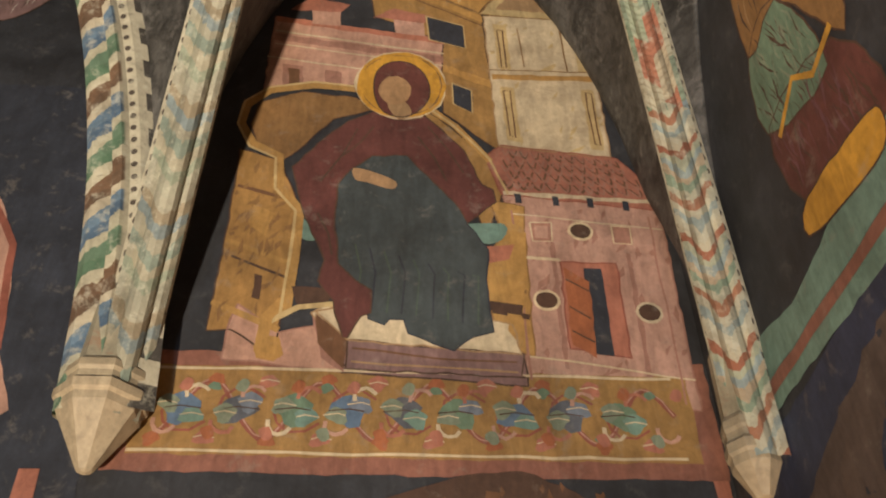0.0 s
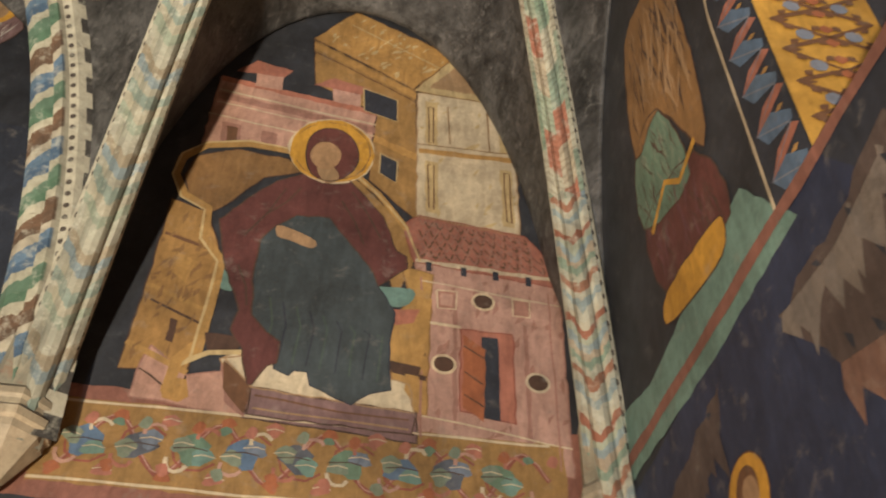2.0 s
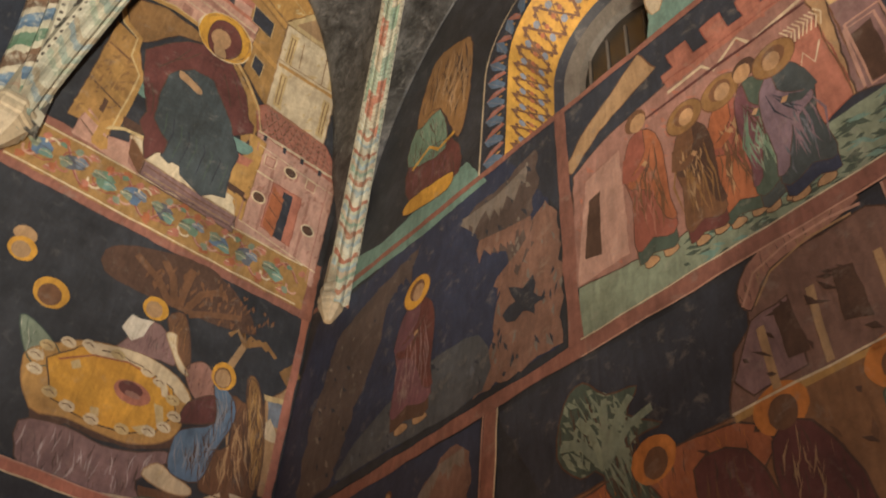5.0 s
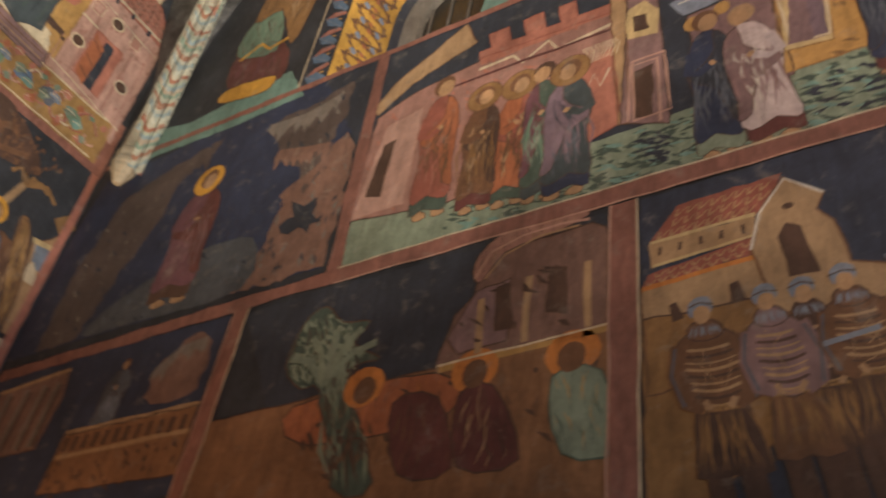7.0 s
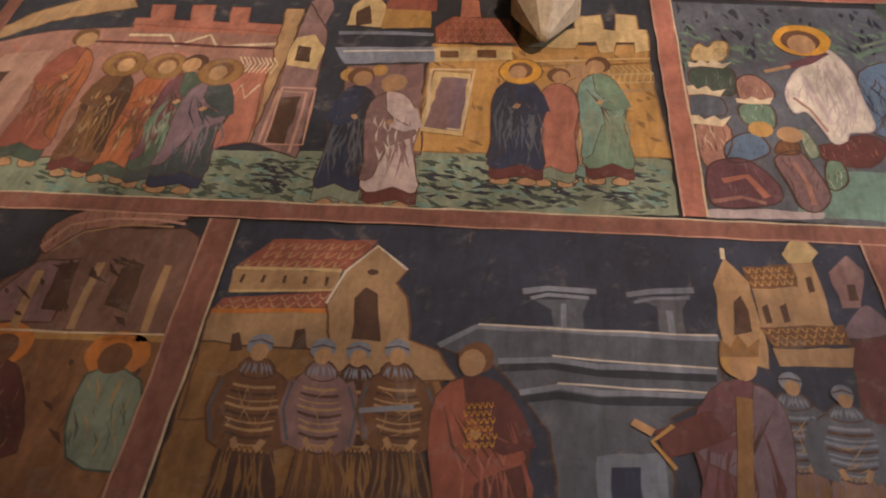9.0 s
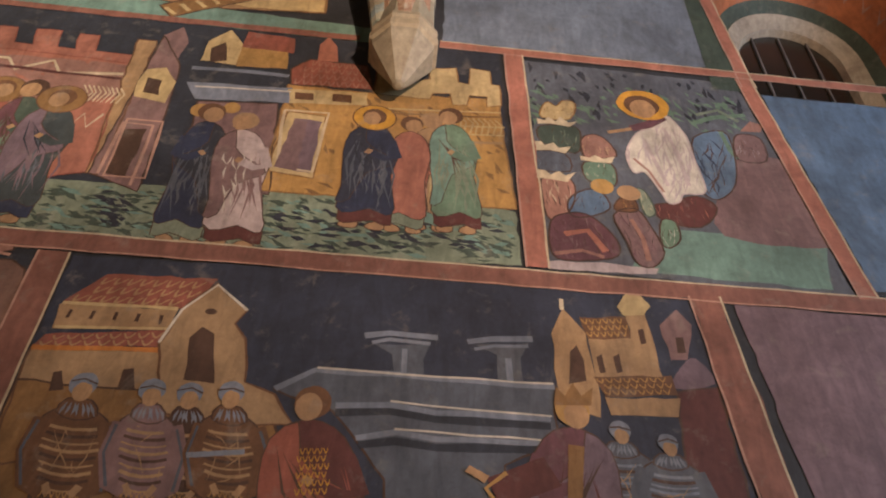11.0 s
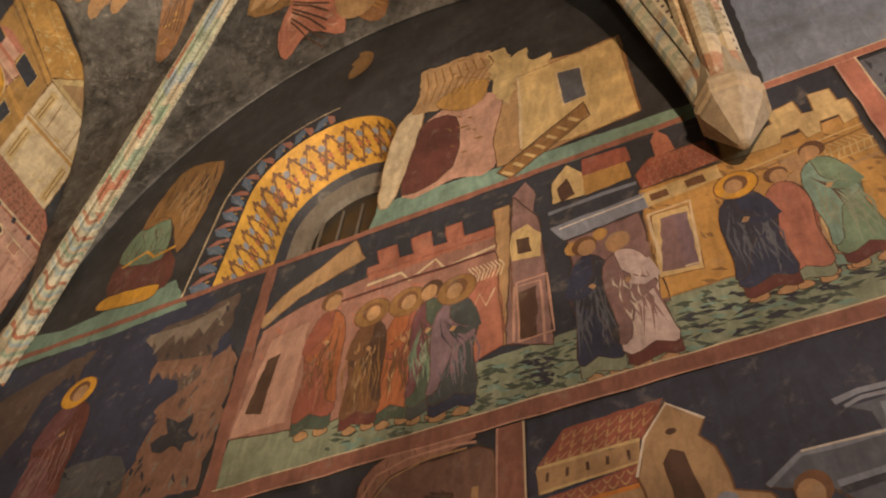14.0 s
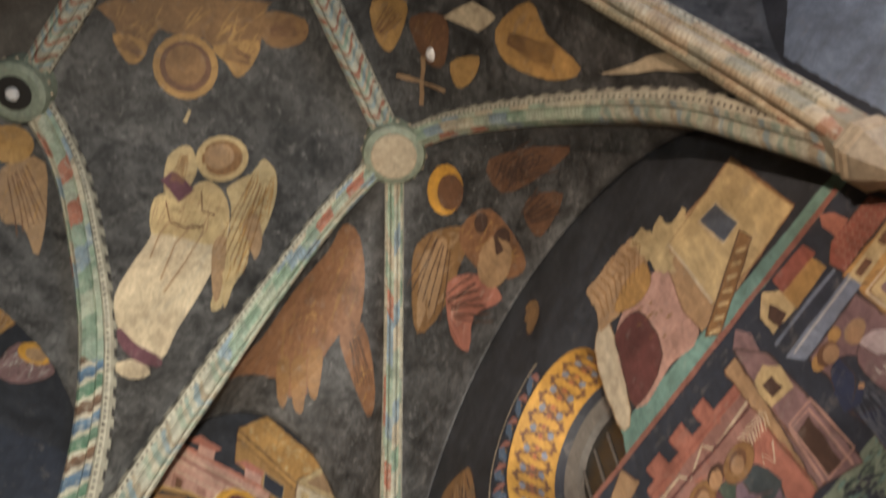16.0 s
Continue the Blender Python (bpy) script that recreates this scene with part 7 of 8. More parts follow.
shape(house_scene, "drapery", "pinkdark~tan", 4, [(-3.377, 4.177), (-3.494, 4.308), (-3.816, 4.326), (-3.896, 4.287), (-3.74, 4.235), (-3.524, 4.2), (-3.421, 4.067)])
shape(house_scene, "tree", "darkgreen~sage", 3.2, [(-2.443, 3.861), (-2.487, 4.094), (-2.597, 4.154), (-2.72, 4.038), (-2.88, 4.007), (-2.822, 3.902), (-2.983, 3.797), (-2.873, 3.789), (-2.835, 3.706), (-3.079, 3.235), (-2.873, 3.236), (-2.69, 3.691), (-2.57, 3.722)])
stroke(house_scene, "ledge", "ochre", 4, 0.03, [(-3.284, 3.679), (-4.027, 3.72)])
disc(house_scene, "halo", "orange", 4, (-3.864, 3.644), 0.112, 0.096)
disc(house_scene, "head", "brown", 5, (-3.862, 3.625), 0.056, 0.064)
disc(house_scene, "halo", "orange", 4, (-3.456, 3.648), 0.104, 0.096)
disc(house_scene, "head", "brown", 5, (-3.462, 3.63), 0.056, 0.064)
disc(house_scene, "halo", "orange", 4, (-2.927, 3.669), 0.104, 0.096)
disc(house_scene, "head", "brown", 5, (-2.936, 3.65), 0.056, 0.064)
shape(house_scene, "robe", "maroon~tan", 4, [(-3.402, 3.542), (-3.552, 3.561), (-3.691, 3.249), (-3.442, 3.25)])
shape(house_scene, "robe", "sage~ochre", 4, [(-3.791, 3.553), (-3.98, 3.547), (-4.064, 3.247), (-3.851, 3.248)])
shape(house_scene, "robe", "maroon~brown", 4, [(-3.094, 3.563), (-3.306, 3.557), (-3.421, 3.251), (-3.183, 3.252)])
dabs(house_scene, "wall_wear", "umber", 4.6, 14, [(-3.255, 3.757), (-3.407, 4.034), (-3.672, 4.099), (-3.967, 4.048), (-4.046, 3.731)])
dabs(house_scene, "leaf_stroke", "sage", 3.6, 90, [(-2.443, 3.861), (-2.487, 4.094), (-2.597, 4.154), (-2.72, 4.038), (-2.88, 4.007), (-2.822, 3.902), (-2.983, 3.797), (-2.873, 3.789), (-2.835, 3.706), (-2.69, 3.691), (-2.57, 3.722)])
dabs(house_scene, "wear", "brown", 3.6, 30, [(-2.563, 3.639), (-4.03, 3.703), (-4.105, 3.251), (-2.768, 3.258)])
dabs(house_scene, "wear", "umber", 3.7, 36, [(-2.563, 3.639), (-4.03, 3.703), (-4.105, 3.251), (-2.768, 3.258)])
stroke(house_scene, "ledge", "cream", 4.6, 0.01, [(-3.277, 3.697), (-4.023, 3.737)])

stroke(house_scene, "drapery_fold", "pink", 5, 0.012, [(-3.39, 4.1), (-3.46, 4.22), (-3.6, 4.27), (-3.78, 4.28), (-3.9, 4.26)])
stroke(house_scene, "drapery_fold", "tan", 5, 0.010, [(-3.44, 4.08), (-3.52, 4.19), (-3.68, 4.24), (-3.86, 4.24)])
stroke(house_scene, "column", "tan", 4.4, 0.03, [(-3.46, 3.72), (-3.44, 3.98)])
stroke(house_scene, "column", "tan", 4.4, 0.03, [(-3.66, 3.73), (-3.65, 4.04)])
stroke(house_scene, "column", "tan", 4.4, 0.03, [(-3.92, 3.74), (-3.90, 4.05)])
for k in range(5):
    leaf = 0.5 + 0.55 * k
    stroke(house_scene, "palm_leaf", "sage", 5, 0.035, [(-2.7, 3.72), (-2.7 + 0.14 * math.cos(leaf), 3.8 + 0.13 * math.sin(leaf)), (-2.7 + 0.27 * math.cos(leaf), 3.78 + 0.24 * math.sin(leaf))])

tower_scene = fresco("fresco_panel", "B", "darkened fresco of figures on a balustraded tower")
shape(tower_scene, "sky", "navy", 1, [(0.0, 4.25), (-1.95, 4.26), (-1.95, 3.3), (0.0, 3.3)])
shape(tower_scene, "building", "clay", 2, [(-0.16, 4.12), (-0.74, 4.18), (-0.80, 4.0), (-0.76, 3.68), (-0.10, 3.66)])
for y in (-0.26, -0.42, -0.58, -0.70):
    stroke(tower_scene, "pillar", "rocklight", 3, 0.035, [(y, 4.10), (y + 0.015, 3.70)])
    stroke(tower_scene, "pillar_shade", "umber", 3.2, 0.03, [(y - 0.035, 4.08), (y - 0.02, 3.70)])
stroke(tower_scene, "cornice", "tan", 3.4, 0.025, [(-0.14, 4.12), (-0.76, 4.17)])
figure(tower_scene, 3, (-1.26, 4.14), (-1.24, 3.70), 0.22, "slate~steel", "hillblue", "umber", "brown", "none")
shape(tower_scene, "rock", "clay", 3, [(-1.50, 3.86), (-1.53, 4.05), (-1.66, 4.17), (-1.78, 4.20), (-1.88, 4.12), (-1.89, 3.85), (-1.7, 3.80)])
crag_shards(tower_scene, 4, [(-1.52, 4.04), (-1.66, 4.14), (-1.84, 4.16)], 0.14, "rocklight")
shape(tower_scene, "balustrade", "tanbrown", 3.6, [(-0.98, 3.73), (-1.94, 3.75), (-1.95, 3.40), (-0.96, 3.40)])
stroke(tower_scene, "rail", "tan", 4, 0.03, [(-0.98, 3.74), (-1.94, 3.76)])
stroke(tower_scene, "rail", "tan", 4, 0.025, [(-0.98, 3.60), (-1.94, 3.62)])
for k in range(12):
    y = -1.02 - 0.078 * k
    stroke(tower_scene, "baluster_gap", "umber", 4.2, 0.032, [(y, 3.71), (y, 3.63)])
dabs(tower_scene, "wear", "umber", 4.6, 30, [(-0.98, 3.6), (-1.94, 3.6), (-1.94, 3.35), (-0.98, 3.35)])

lunette_left = fresco("fresco_panel", "B", "lunette fresco of a draped figure on green ground by the window")
shape(lunette_left, "ground", "aqua", 1, [(-0.43, 5.919), (-0.224, 6.264), (-0.797, 6.145), (-1.684, 6.256), (-1.894, 5.923), (-1.296, 5.892)])
shape(lunette_left, "robe", "maroon~plum", 3, [(-1.098, 6.322), (-1.027, 6.755), (-1.499, 6.65), (-1.606, 6.225)])
shape(lunette_left, "robe", "green~sage", 3, [(-1.009, 6.739), (-1.056, 7.109), (-1.321, 7.12), (-1.439, 6.593)])
shape(lunette_left, "robe", "ochredark~tan", 3, [(-1.056, 7.109), (-1.182, 7.778), (-1.517, 7.749), (-1.641, 7.594), (-1.656, 6.993), (-1.569, 6.591), (-1.327, 7.103)])
shape(lunette_left, "hem", "gold", 4, [(-1.031, 6.239), (-1.094, 6.353), (-1.495, 6.298), (-1.559, 6.23), (-1.502, 6.146), (-1.286, 6.169)])
stroke(lunette_left, "robe_border", "gold", 4, 0.03, [(-1.069, 6.661), (-1.251, 6.76), (-1.356, 6.646), (-1.523, 6.687)])

lunette_right = fresco("fresco_panel", "B", "lunette fresco of pale stepped houses and rocks over a green strip")
shape(lunette_right, "ground", "aqua", 1, [(-3.135, 5.994), (-3.169, 6.266), (-3.967, 6.17), (-5.063, 6.114), (-5.042, 5.97)])
shape(lunette_right, "cliff", "cream", 2, [(-3.182, 7.11), (-3.381, 7.221), (-3.28, 6.278), (-3.158, 6.29)])
shape(lunette_right, "hollow", "maroon", 3, [(-3.392, 7.017), (-3.624, 6.942), (-3.641, 6.369), (-3.32, 6.255), (-3.349, 6.739)])
shape(lunette_right, "hill", "pink", 2, [(-3.411, 7.04), (-3.828, 7.103), (-3.996, 6.837), (-3.904, 6.196), (-3.65, 6.235), (-3.323, 6.237)])
shape(lunette_right, "rock", "tan", 2, [(-3.305, 7.806), (-3.804, 7.719), (-3.955, 7.388), (-3.755, 7.142), (-3.472, 7.126), (-3.291, 7.196)])
shape(lunette_right, "house", "tan", 2, [(-3.981, 7.289), (-4.403, 7.165), (-4.704, 7.174), (-4.752, 6.22), (-4.233, 6.162), (-3.925, 6.183), (-3.894, 6.513)])
shape(lunette_right, "house_wall", "straw", 3, [(-4.041, 7.149), (-4.233, 7.149), (-4.695, 7.15), (-4.747, 6.224), (-4.365, 6.192), (-4.067, 6.268)])
shape(lunette_right, "rock", "straw", 3, [(-3.806, 7.657), (-3.933, 7.654), (-3.978, 7.45), (-4.099, 7.514), (-4.138, 7.303), (-4.263, 7.312), (-4.252, 7.135), (-4.042, 7.134), (-3.989, 6.843), (-3.868, 7.073)])
shape(lunette_right, "house_window", "slate", 4, [(-4.293, 6.997), (-4.445, 6.965), (-4.469, 6.593), (-4.332, 6.582)])
shape(lunette_right, "stair", "ochredark", 4, [(-3.927, 6.126), (-4.445, 6.526), (-4.477, 6.365), (-4.01, 6.022)])
shape(lunette_right, "animal", "ochre", 4, [(-3.457, 7.211), (-3.613, 7.339), (-3.821, 7.29), (-3.799, 7.037), (-3.635, 7.011)])
shape(lunette_right, "tree", "ochredark", 2, [(-2.607, 8.235), (-2.641, 8.64), (-2.787, 8.539), (-2.775, 8.289)])
dabs(lunette_right, "rock_stroke", "ochredark", 3.6, 30, [(-3.305, 7.806), (-3.804, 7.719), (-3.955, 7.388), (-3.755, 7.142), (-3.904, 6.196), (-3.65, 6.235), (-3.472, 7.126)])
dabs(lunette_right, "rock_stroke", "straw", 3.6, 40, [(-4.041, 7.149), (-4.233, 7.149), (-4.695, 7.15), (-4.747, 6.224), (-4.365, 6.192), (-4.067, 6.268)])
stroke(lunette_right, "stair_rail", "umber", 5, 0.012, [(-3.94, 6.141), (-4.453, 6.534)])

for k in range(7):
    f = k / 7
    stroke(lunette_right, "rung", "straw", 5.2, 0.022, [(-3.96 - 0.46 * f, 6.11 + 0.36 * f), (-4.02 - 0.45 * f, 6.05 + 0.35 * f)])
stroke(lunette_right, "window_edge", "cream", 5, 0.014, [(-4.29, 7.0), (-4.445, 6.965), (-4.47, 6.59), (-4.33, 6.58), (-4.29, 7.0)])
stroke(lunette_right, "wall_edge", "cream", 4, 0.016, [(-4.04, 7.14), (-4.06, 6.7), (-4.07, 6.28)])
stroke(lunette_right, "wall_edge", "ochredark", 4, 0.014, [(-4.69, 7.15), (-4.72, 6.7), (-4.745, 6.24)])
for k in range(9):
    stroke(lunette_right, "rock_edge", "ochredark", 4.2, 0.012, [(-3.34 - 0.06 * k, 7.75 - 0.015 * k), (-3.38 - 0.06 * k, 7.5), (-3.36 - 0.05 * k, 7.28)])

west_lunette = fresco("fresco_panel", "A", "lunette fresco of a small haloed figure beside the chevron rib")
disc(west_lunette, "halo", "gold", 3, (-3.42, 9.012), 0.150, 0.150)
disc(west_lunette, "head", "tan", 4, (-3.406, 9.003), 0.090, 0.100)
shape(west_lunette, "robe", "mauve~white", 2, [(-3.611, 8.644), (-3.593, 9.063), (-3.313, 9.003), (-3.187, 8.861), (-3.324, 8.601), (-3.488, 8.512)])
shape(west_lunette, "wing", "ochre~tan", 2, [(-4.245, 9.933), (-3.986, 9.83), (-3.716, 9.618), (-3.774, 9.001), (-3.818, 8.857)])

shape(west_lunette, "ground", "night", 1, [(-2.42, 4.2), (-2.42, 7.2), (-2.6, 8.0), (-4.2, 8.0), (-4.2, 4.2)])
shape(west_lunette, "hill", "pink", 2.4, [(-2.84, 6.05), (-2.86, 6.42), (-2.95, 6.95), (-3.2, 7.38), (-3.55, 7.6), (-4.2, 7.6), (-4.2, 6.05)])
stroke(west_lunette, "arch_line", "brick", 3.4, 0.03, [(-2.84, 6.05), (-2.86, 6.42), (-2.95, 6.95), (-3.2, 7.38), (-3.55, 7.6)])

vault_angel = vault_fresco("vault_angel", "vault_cell_3")
web_shape(vault_angel, "robe", "cream~cream", 2, [(-3.163, -1.245), (-3.024, -1.084), (-3.043, -0.883), (-3.039, -0.679), (-2.868, -0.590), (-2.664, -0.636), (-2.429, -0.737), (-2.420, -0.891), (-2.387, -1.103), (-2.386, -1.421), (-2.550, -1.599), (-2.772, -1.622), (-2.893, -1.520), (-2.944, -1.376)])
web_shape(vault_angel, "torso", "straw~tan", 3, [(-3.164, -1.232), (-3.115, -1.331), (-2.939, -1.371), (-2.888, -1.514), (-2.772, -1.622), (-2.550, -1.599), (-2.398, -1.433), (-2.503, -1.311), (-2.878, -1.161), (-3.041, -1.093)])
web_shape(vault_angel, "wing", "straw~ochre", 3, [(-2.461, -1.869), (-2.419, -2.031), (-2.248, -1.996), (-2.132, -1.798), (-2.122, -1.528), (-2.220, -1.549), (-2.128, -1.425), (-2.152, -1.295), (-2.171, -1.155), (-2.263, -1.116), (-2.355, -1.389), (-2.490, -1.587), (-2.605, -1.665)])
web_shape(vault_angel, "wing", "straw~tan", 3, [(-3.250, -1.569), (-3.153, -1.740), (-3.044, -1.725), (-2.928, -1.600), (-2.963, -1.366), (-3.129, -1.355)])
web_shape(vault_angel, "hem", "plum~mauve", 2.5, [(-2.867, -0.596), (-2.669, -0.639), (-2.430, -0.739), (-2.428, -0.701), (-2.618, -0.591), (-2.803, -0.552)])
web_disc(vault_angel, "halo", "straw", 4, (-2.780, -1.831, 10.640), 0.263)
web_disc(vault_angel, "halo_line", "ochredark", 5, (-2.780, -1.831, 10.640), 0.205)
web_disc(vault_angel, "head", "tan", 6, (-2.810, -1.825, 10.649), 0.148)
web_shape(vault_angel, "foot", "cream", 2, [(-2.770, -0.458), (-2.601, -0.609), (-2.452, -0.651), (-2.590, -0.524)])
web_shape(vault_angel, "trumpet", "straw", 3, [(-3.287, -1.916), (-3.289, -2.034), (-3.257, -2.033), (-3.246, -1.921)])

crown_angel = vault_fresco("crown_angel", "vault_cell_5")
web_disc(crown_angel, "halo", "ochre", 3, (-3.501, -2.389, 10.977), 0.319)
web_disc(crown_angel, "halo_line", "brown", 4, (-3.501, -2.389, 10.977), 0.253)
web_disc(crown_angel, "head", "ochredark", 5, (-3.508, -2.403, 10.981), 0.198)
web_shape(crown_angel, "robe", "ochredark~ochre", 2, [(-4.418, -2.593), (-3.132, -3.319), (-3.088, -3.228), (-2.939, -2.891), (-3.005, -2.552), (-3.183, -2.617), (-3.469, -2.709), (-3.732, -2.617), (-3.868, -2.591), (-3.899, -2.495), (-3.923, -2.195), (-4.130, -2.279), (-4.271, -2.439)])
web_shape(crown_angel, "wing", "ochre~ochredark", 3, [(-4.244, -2.339), (-3.990, -2.415), (-3.894, -2.357), (-3.923, -2.195), (-4.042, -2.174)])
web_shape(crown_angel, "wing", "ochre~ochredark", 3, [(-3.356, -2.692), (-2.994, -2.964), (-2.935, -2.749), (-3.005, -2.552), (-3.168, -2.613)])
web_shape(crown_angel, "wing", "ochredark~brown", 2.2, [(-3.054, -3.248), (-2.692, -3.388), (-2.594, -3.221), (-2.767, -3.013), (-2.963, -3.001)])

west_angel = vault_fresco("west_angel", "vault_cell_6")
web_disc(west_angel, "halo", "ochre", 3, (-4.671, -0.865, 10.822), 0.214)
web_shape(west_angel, "wing", "tan~ochre", 2, [(-4.624, -0.671), (-4.291, -0.870), (-3.880, -0.322), (-4.168, -0.402), (-4.365, -0.363)])

winged_figure = vault_fresco("winged_figure", "vault_cell_1")
web_shape(winged_figure, "body", "tanbrown~ochredark", 2, [(-1.459, -1.895), (-1.242, -1.823), (-0.995, -1.510), (-0.842, -1.118), (-0.986, -0.972), (-1.060, -0.531), (-1.021, -0.381), (-1.296, -0.312), (-1.558, -0.777), (-1.870, -0.609), (-1.736, -0.871), (-1.628, -1.286), (-1.482, -1.613)])
web_shape(winged_figure, "wing", "tanbrown~ochre", 3, [(-0.983, -0.968), (-0.819, -1.158), (-0.478, -0.869), (-0.454, -0.665), (-0.729, -0.762)])
web_shape(winged_figure, "tail", "brown", 1, [(-1.881, -0.691), (-1.692, -0.933), (-1.495, -1.034), (-1.391, -0.620)])
web_shape(winged_figure, "chest", "tanbrown~ochre", 3, [(-1.546, -1.133), (-1.403, -1.276), (-1.165, -1.065), (-1.149, -0.821), (-1.335, -0.837)])

seraph = vault_fresco("seraph", "vault_cell_2")
web_shape(seraph, "wing", "ochredark~tan", 2, [(-0.717, -2.116), (-0.563, -2.506), (-0.418, -2.575), (-0.314, -1.936), (-0.389, -1.526), (-0.601, -1.793)])
web_disc(seraph, "halo", "gold", 3, (-0.759, -2.751, 10.263), 0.25)
web_disc(seraph, "halo_line", "brown", 4, (-0.711, -2.771, 10.200), 0.18)
web_shape(seraph, "chest", "tanbrown~ochre", 3, [(-0.502, -2.606), (-0.418, -2.952), (-0.115, -2.921), (-0.071, -2.742), (-0.217, -2.475), (-0.417, -2.448)])
web_disc(seraph, "eye_spot", "umber", 4, (-0.407, -2.785, 9.735), 0.099)
web_disc(seraph, "eye_spot", "umber", 4, (-0.243, -2.816, 9.419), 0.134)
web_disc(seraph, "disc", "tan", 4, (-0.212, -2.640, 9.375), 0.241)
web_shape(seraph, "drapery", "rose~pink", 3, [(-0.372, -2.098), (-0.239, -2.416), (-0.074, -2.486), (-0.147, -2.147), (-0.087, -1.921), (-0.205, -1.833)])
web_shape(seraph, "wing", "brown~umber", 2, [(-0.635, -3.316), (-0.324, -3.951), (-0.311, -3.550), (-0.425, -3.151)])
web_shape(seraph, "wing", "brown", 2, [(-0.274, -3.322), (-0.155, -3.577), (-0.101, -3.152), (-0.227, -3.149)])

beast = vault_fresco("beast", "vault_cell_4")
web_shape(beast, "wing", "ochre~tan", 2, [(-1.253, -4.390), (-1.212, -4.755), (-0.983, -4.619), (-0.707, -4.566), (-0.768, -4.344), (-1.043, -4.211)])
web_shape(beast, "wing", "ochre~tan", 2, [(-2.211, -3.899), (-1.943, -4.098), (-1.836, -3.798), (-1.849, -3.578), (-2.038, -3.637)])
web_shape(beast, "body", "brown~ochredark", 2, [(-1.838, -3.997), (-1.599, -4.204), (-1.391, -3.831), (-1.504, -3.722), (-1.714, -3.829)])
web_shape(beast, "book", "cream", 3, [(-1.614, -4.190), (-1.505, -4.472), (-1.303, -4.484), (-1.336, -4.280)])
web_shape(beast, "claw", "ochre", 2, [(-1.362, -3.876), (-1.222, -4.096), (-1.148, -3.887), (-1.199, -3.716)])
web_shape(beast, "cross", "tan", 3, [(-1.587, -3.732), (-1.551, -3.764), (-1.337, -3.347), (-1.371, -3.319)])
web_shape(beast, "cross", "tan", 3, [(-1.690, -3.446), (-1.261, -3.628), (-1.252, -3.591), (-1.679, -3.415)])

spandrel_patch = vault_fresco("spandrel_patch", "vault_cell_4")
web_shape(spandrel_patch, "ground", "cream", 2, [(-0.539, -5.051), (-0.342, -5.149), (-0.629, -4.617)])
web_shape(vault_angel, "feather", "tan", 3.6, [(-2.319, -1.555), (-2.248, -1.675), (-2.091, -1.578), (-2.083, -1.473), (-2.206, -1.510)])
web_shape(vault_angel, "feather", "straw", 3.7, [(-2.388, -1.401), (-2.319, -1.516), (-2.169, -1.297), (-2.146, -1.170), (-2.300, -1.281)])
web_shape(vault_angel, "feather", "tan", 3.8, [(-2.480, -1.347), (-2.391, -1.418), (-2.228, -1.200), (-2.249, -1.142), (-2.389, -1.226)])
web_shape(vault_angel, "book", "plum", 6, [(-3.201, -1.390), (-3.136, -1.506), (-2.867, -1.490), (-2.938, -1.354)])
web_shape(winged_figure, "feather", "ochredark", 3.5, [(-1.455, -0.617), (-1.350, -0.651), (-1.156, -0.230), (-1.263, -0.249)])
web_shape(winged_figure, "feather", "ochredark", 3.6, [(-1.317, -0.629), (-1.191, -0.680), (-0.977, -0.262), (-1.094, -0.254)])
web_shape(winged_figure, "feather", "ochredark", 3.7, [(-1.178, -0.709), (-1.072, -0.794), (-0.915, -0.436), (-1.017, -0.433)])
web_shape(beast, "feather", "ochre", 3.5, [(-0.992, -4.556), (-0.908, -4.589), (-0.756, -4.569), (-0.756, -4.480), (-0.871, -4.468)])
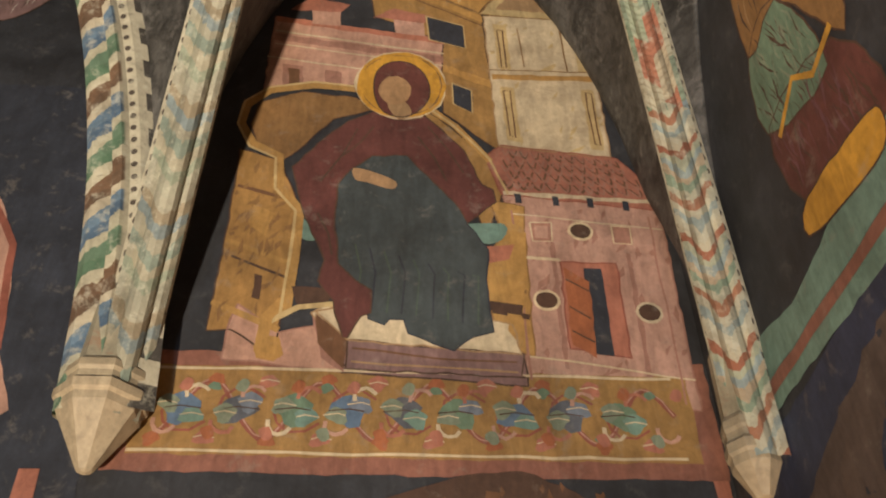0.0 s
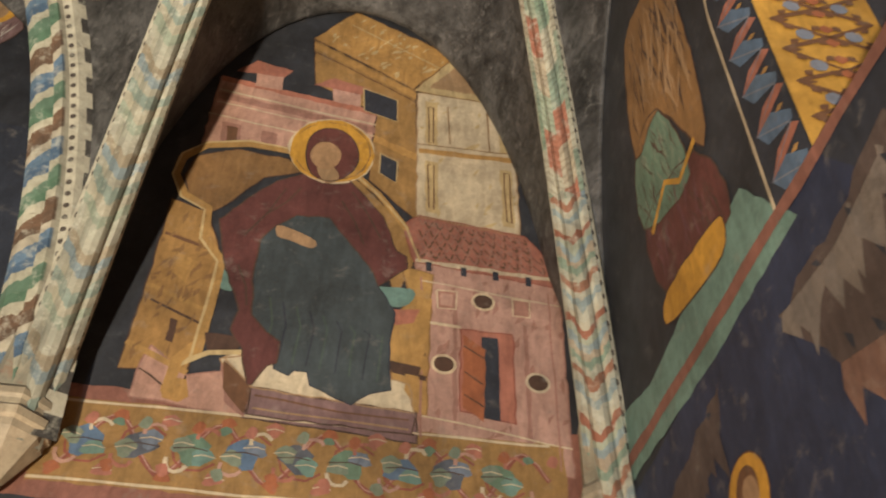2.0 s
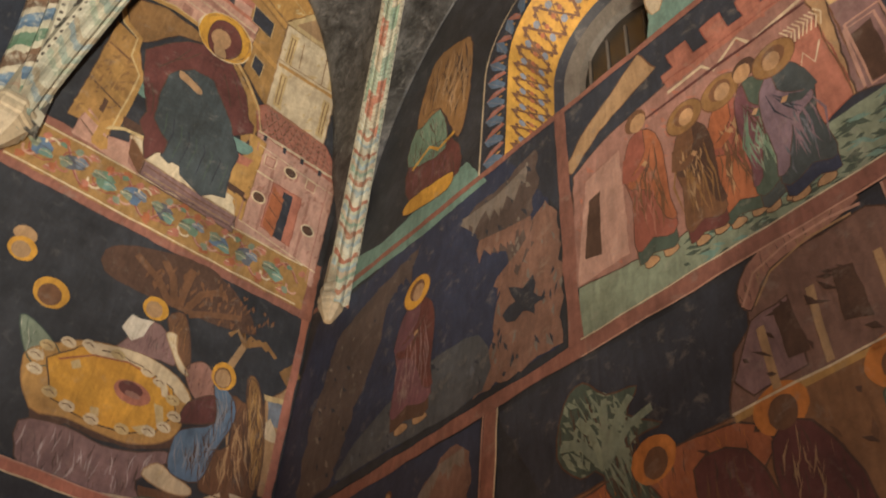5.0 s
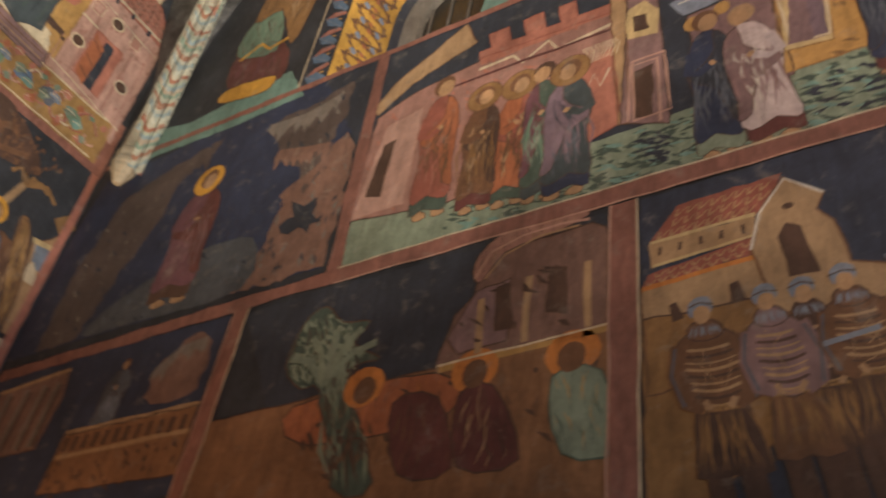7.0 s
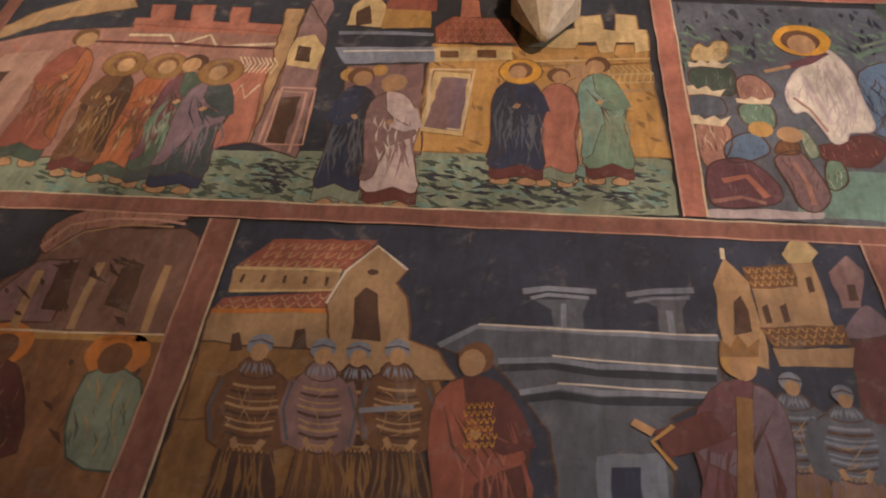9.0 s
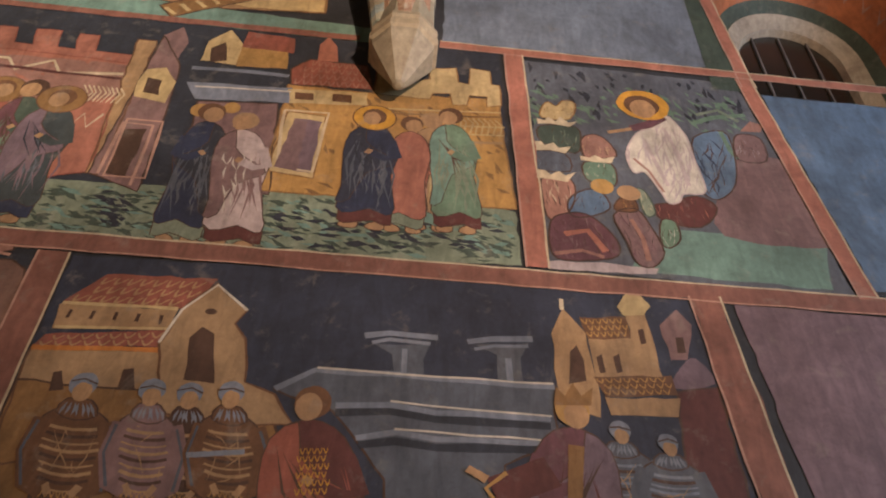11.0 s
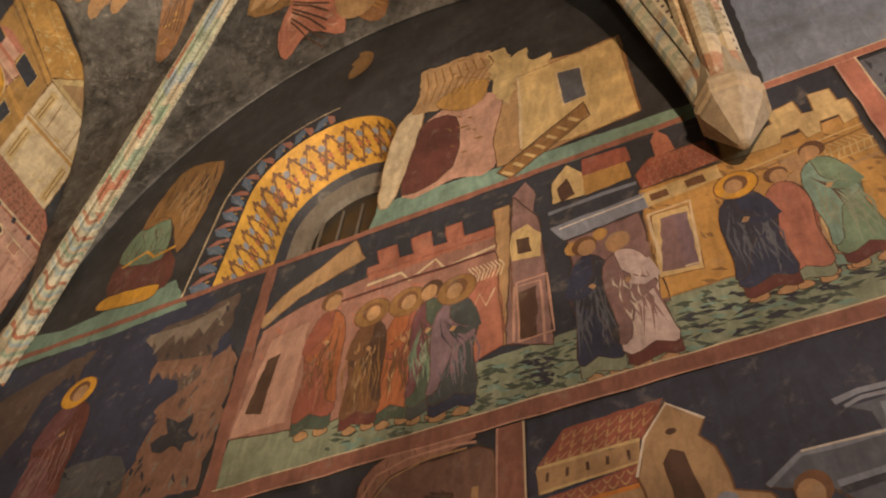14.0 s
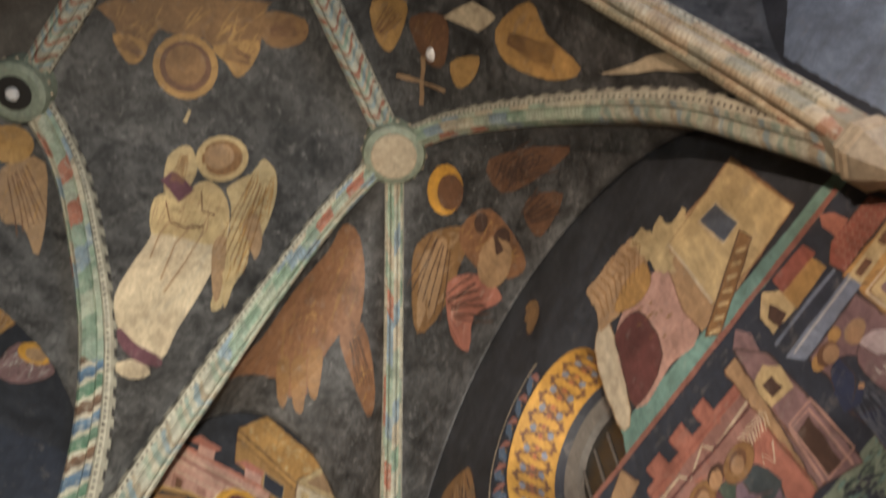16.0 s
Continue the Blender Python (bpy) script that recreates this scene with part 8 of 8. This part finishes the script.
web_shape(beast, "feather", "ochre", 3.6, [(-1.005, -4.441), (-0.926, -4.468), (-0.775, -4.385), (-0.800, -4.315), (-0.917, -4.340)])
web_shape(seraph, "feather", "tan", 3.5, [(-0.582, -2.213), (-0.518, -2.369), (-0.364, -1.867), (-0.384, -1.716)])
web_shape(seraph, "feather", "tan", 3.6, [(-0.621, -2.035), (-0.568, -2.164), (-0.404, -1.687), (-0.419, -1.580)])


def web_lines(f, colour, layer, width, lines):
    """Thin brush lines laid on a vault cell."""
    for line in lines:
        web_mesh(f, "brush_line", mat(colour), layer, ribbon(line, width))


def web_box(f):
    """Plan extent of what is painted on a vault cell so far, part by part."""
    return [(c, [v.co for v in c.data.vertices]) for c in f.children if c.name.split(".")[0] in ("wing", "drapery")]


for f, colour in ((vault_angel, "ochredark"), (crown_angel, "brown"), (seraph, "umber"), (beast, "brown"), (winged_figure, "umber"), (west_angel, "brown")):
    for c, pts in web_box(f):
        mid = sum(pts, Vector()) / len(pts)
        far = max(pts, key=lambda p: (p - mid).length)
        axis = Vector((far.x - mid.x, far.y - mid.y))
        side = Vector((-axis.y, axis.x)) * 0.42
        lines = []
        for k in (-3, -2, -1, 0, 1, 2, 3):
            a = Vector((mid.x, mid.y)) - axis * 0.45 + side * (k * 0.12 + random.uniform(-0.05, 0.05))
            b = Vector((mid.x, mid.y)) + axis * 0.55 + side * (k * 0.24)
            m = (a + b) / 2 + side * random.uniform(-0.06, 0.06)
            lines.append([tuple(a), tuple(m), tuple(b)])
        web_lines(f, colour, 7.5, 0.009, lines)

web_lines(vault_angel, "tan", 7.6, 0.014, [[(-2.72, -1.32), (-2.78, -1.15), (-2.74, -0.95)], [(-2.60, -1.34), (-2.62, -1.12), (-2.66, -0.92)], [(-2.92, -1.26), (-2.95, -1.12), (-2.92, -0.98)]])
web_lines(vault_angel, "brown", 7.6, 0.012, [[(-3.05, -1.30), (-2.92, -1.22), (-2.78, -1.26), (-2.62, -1.36)], [(-2.80, -1.52), (-2.70, -1.42), (-2.58, -1.46)]])
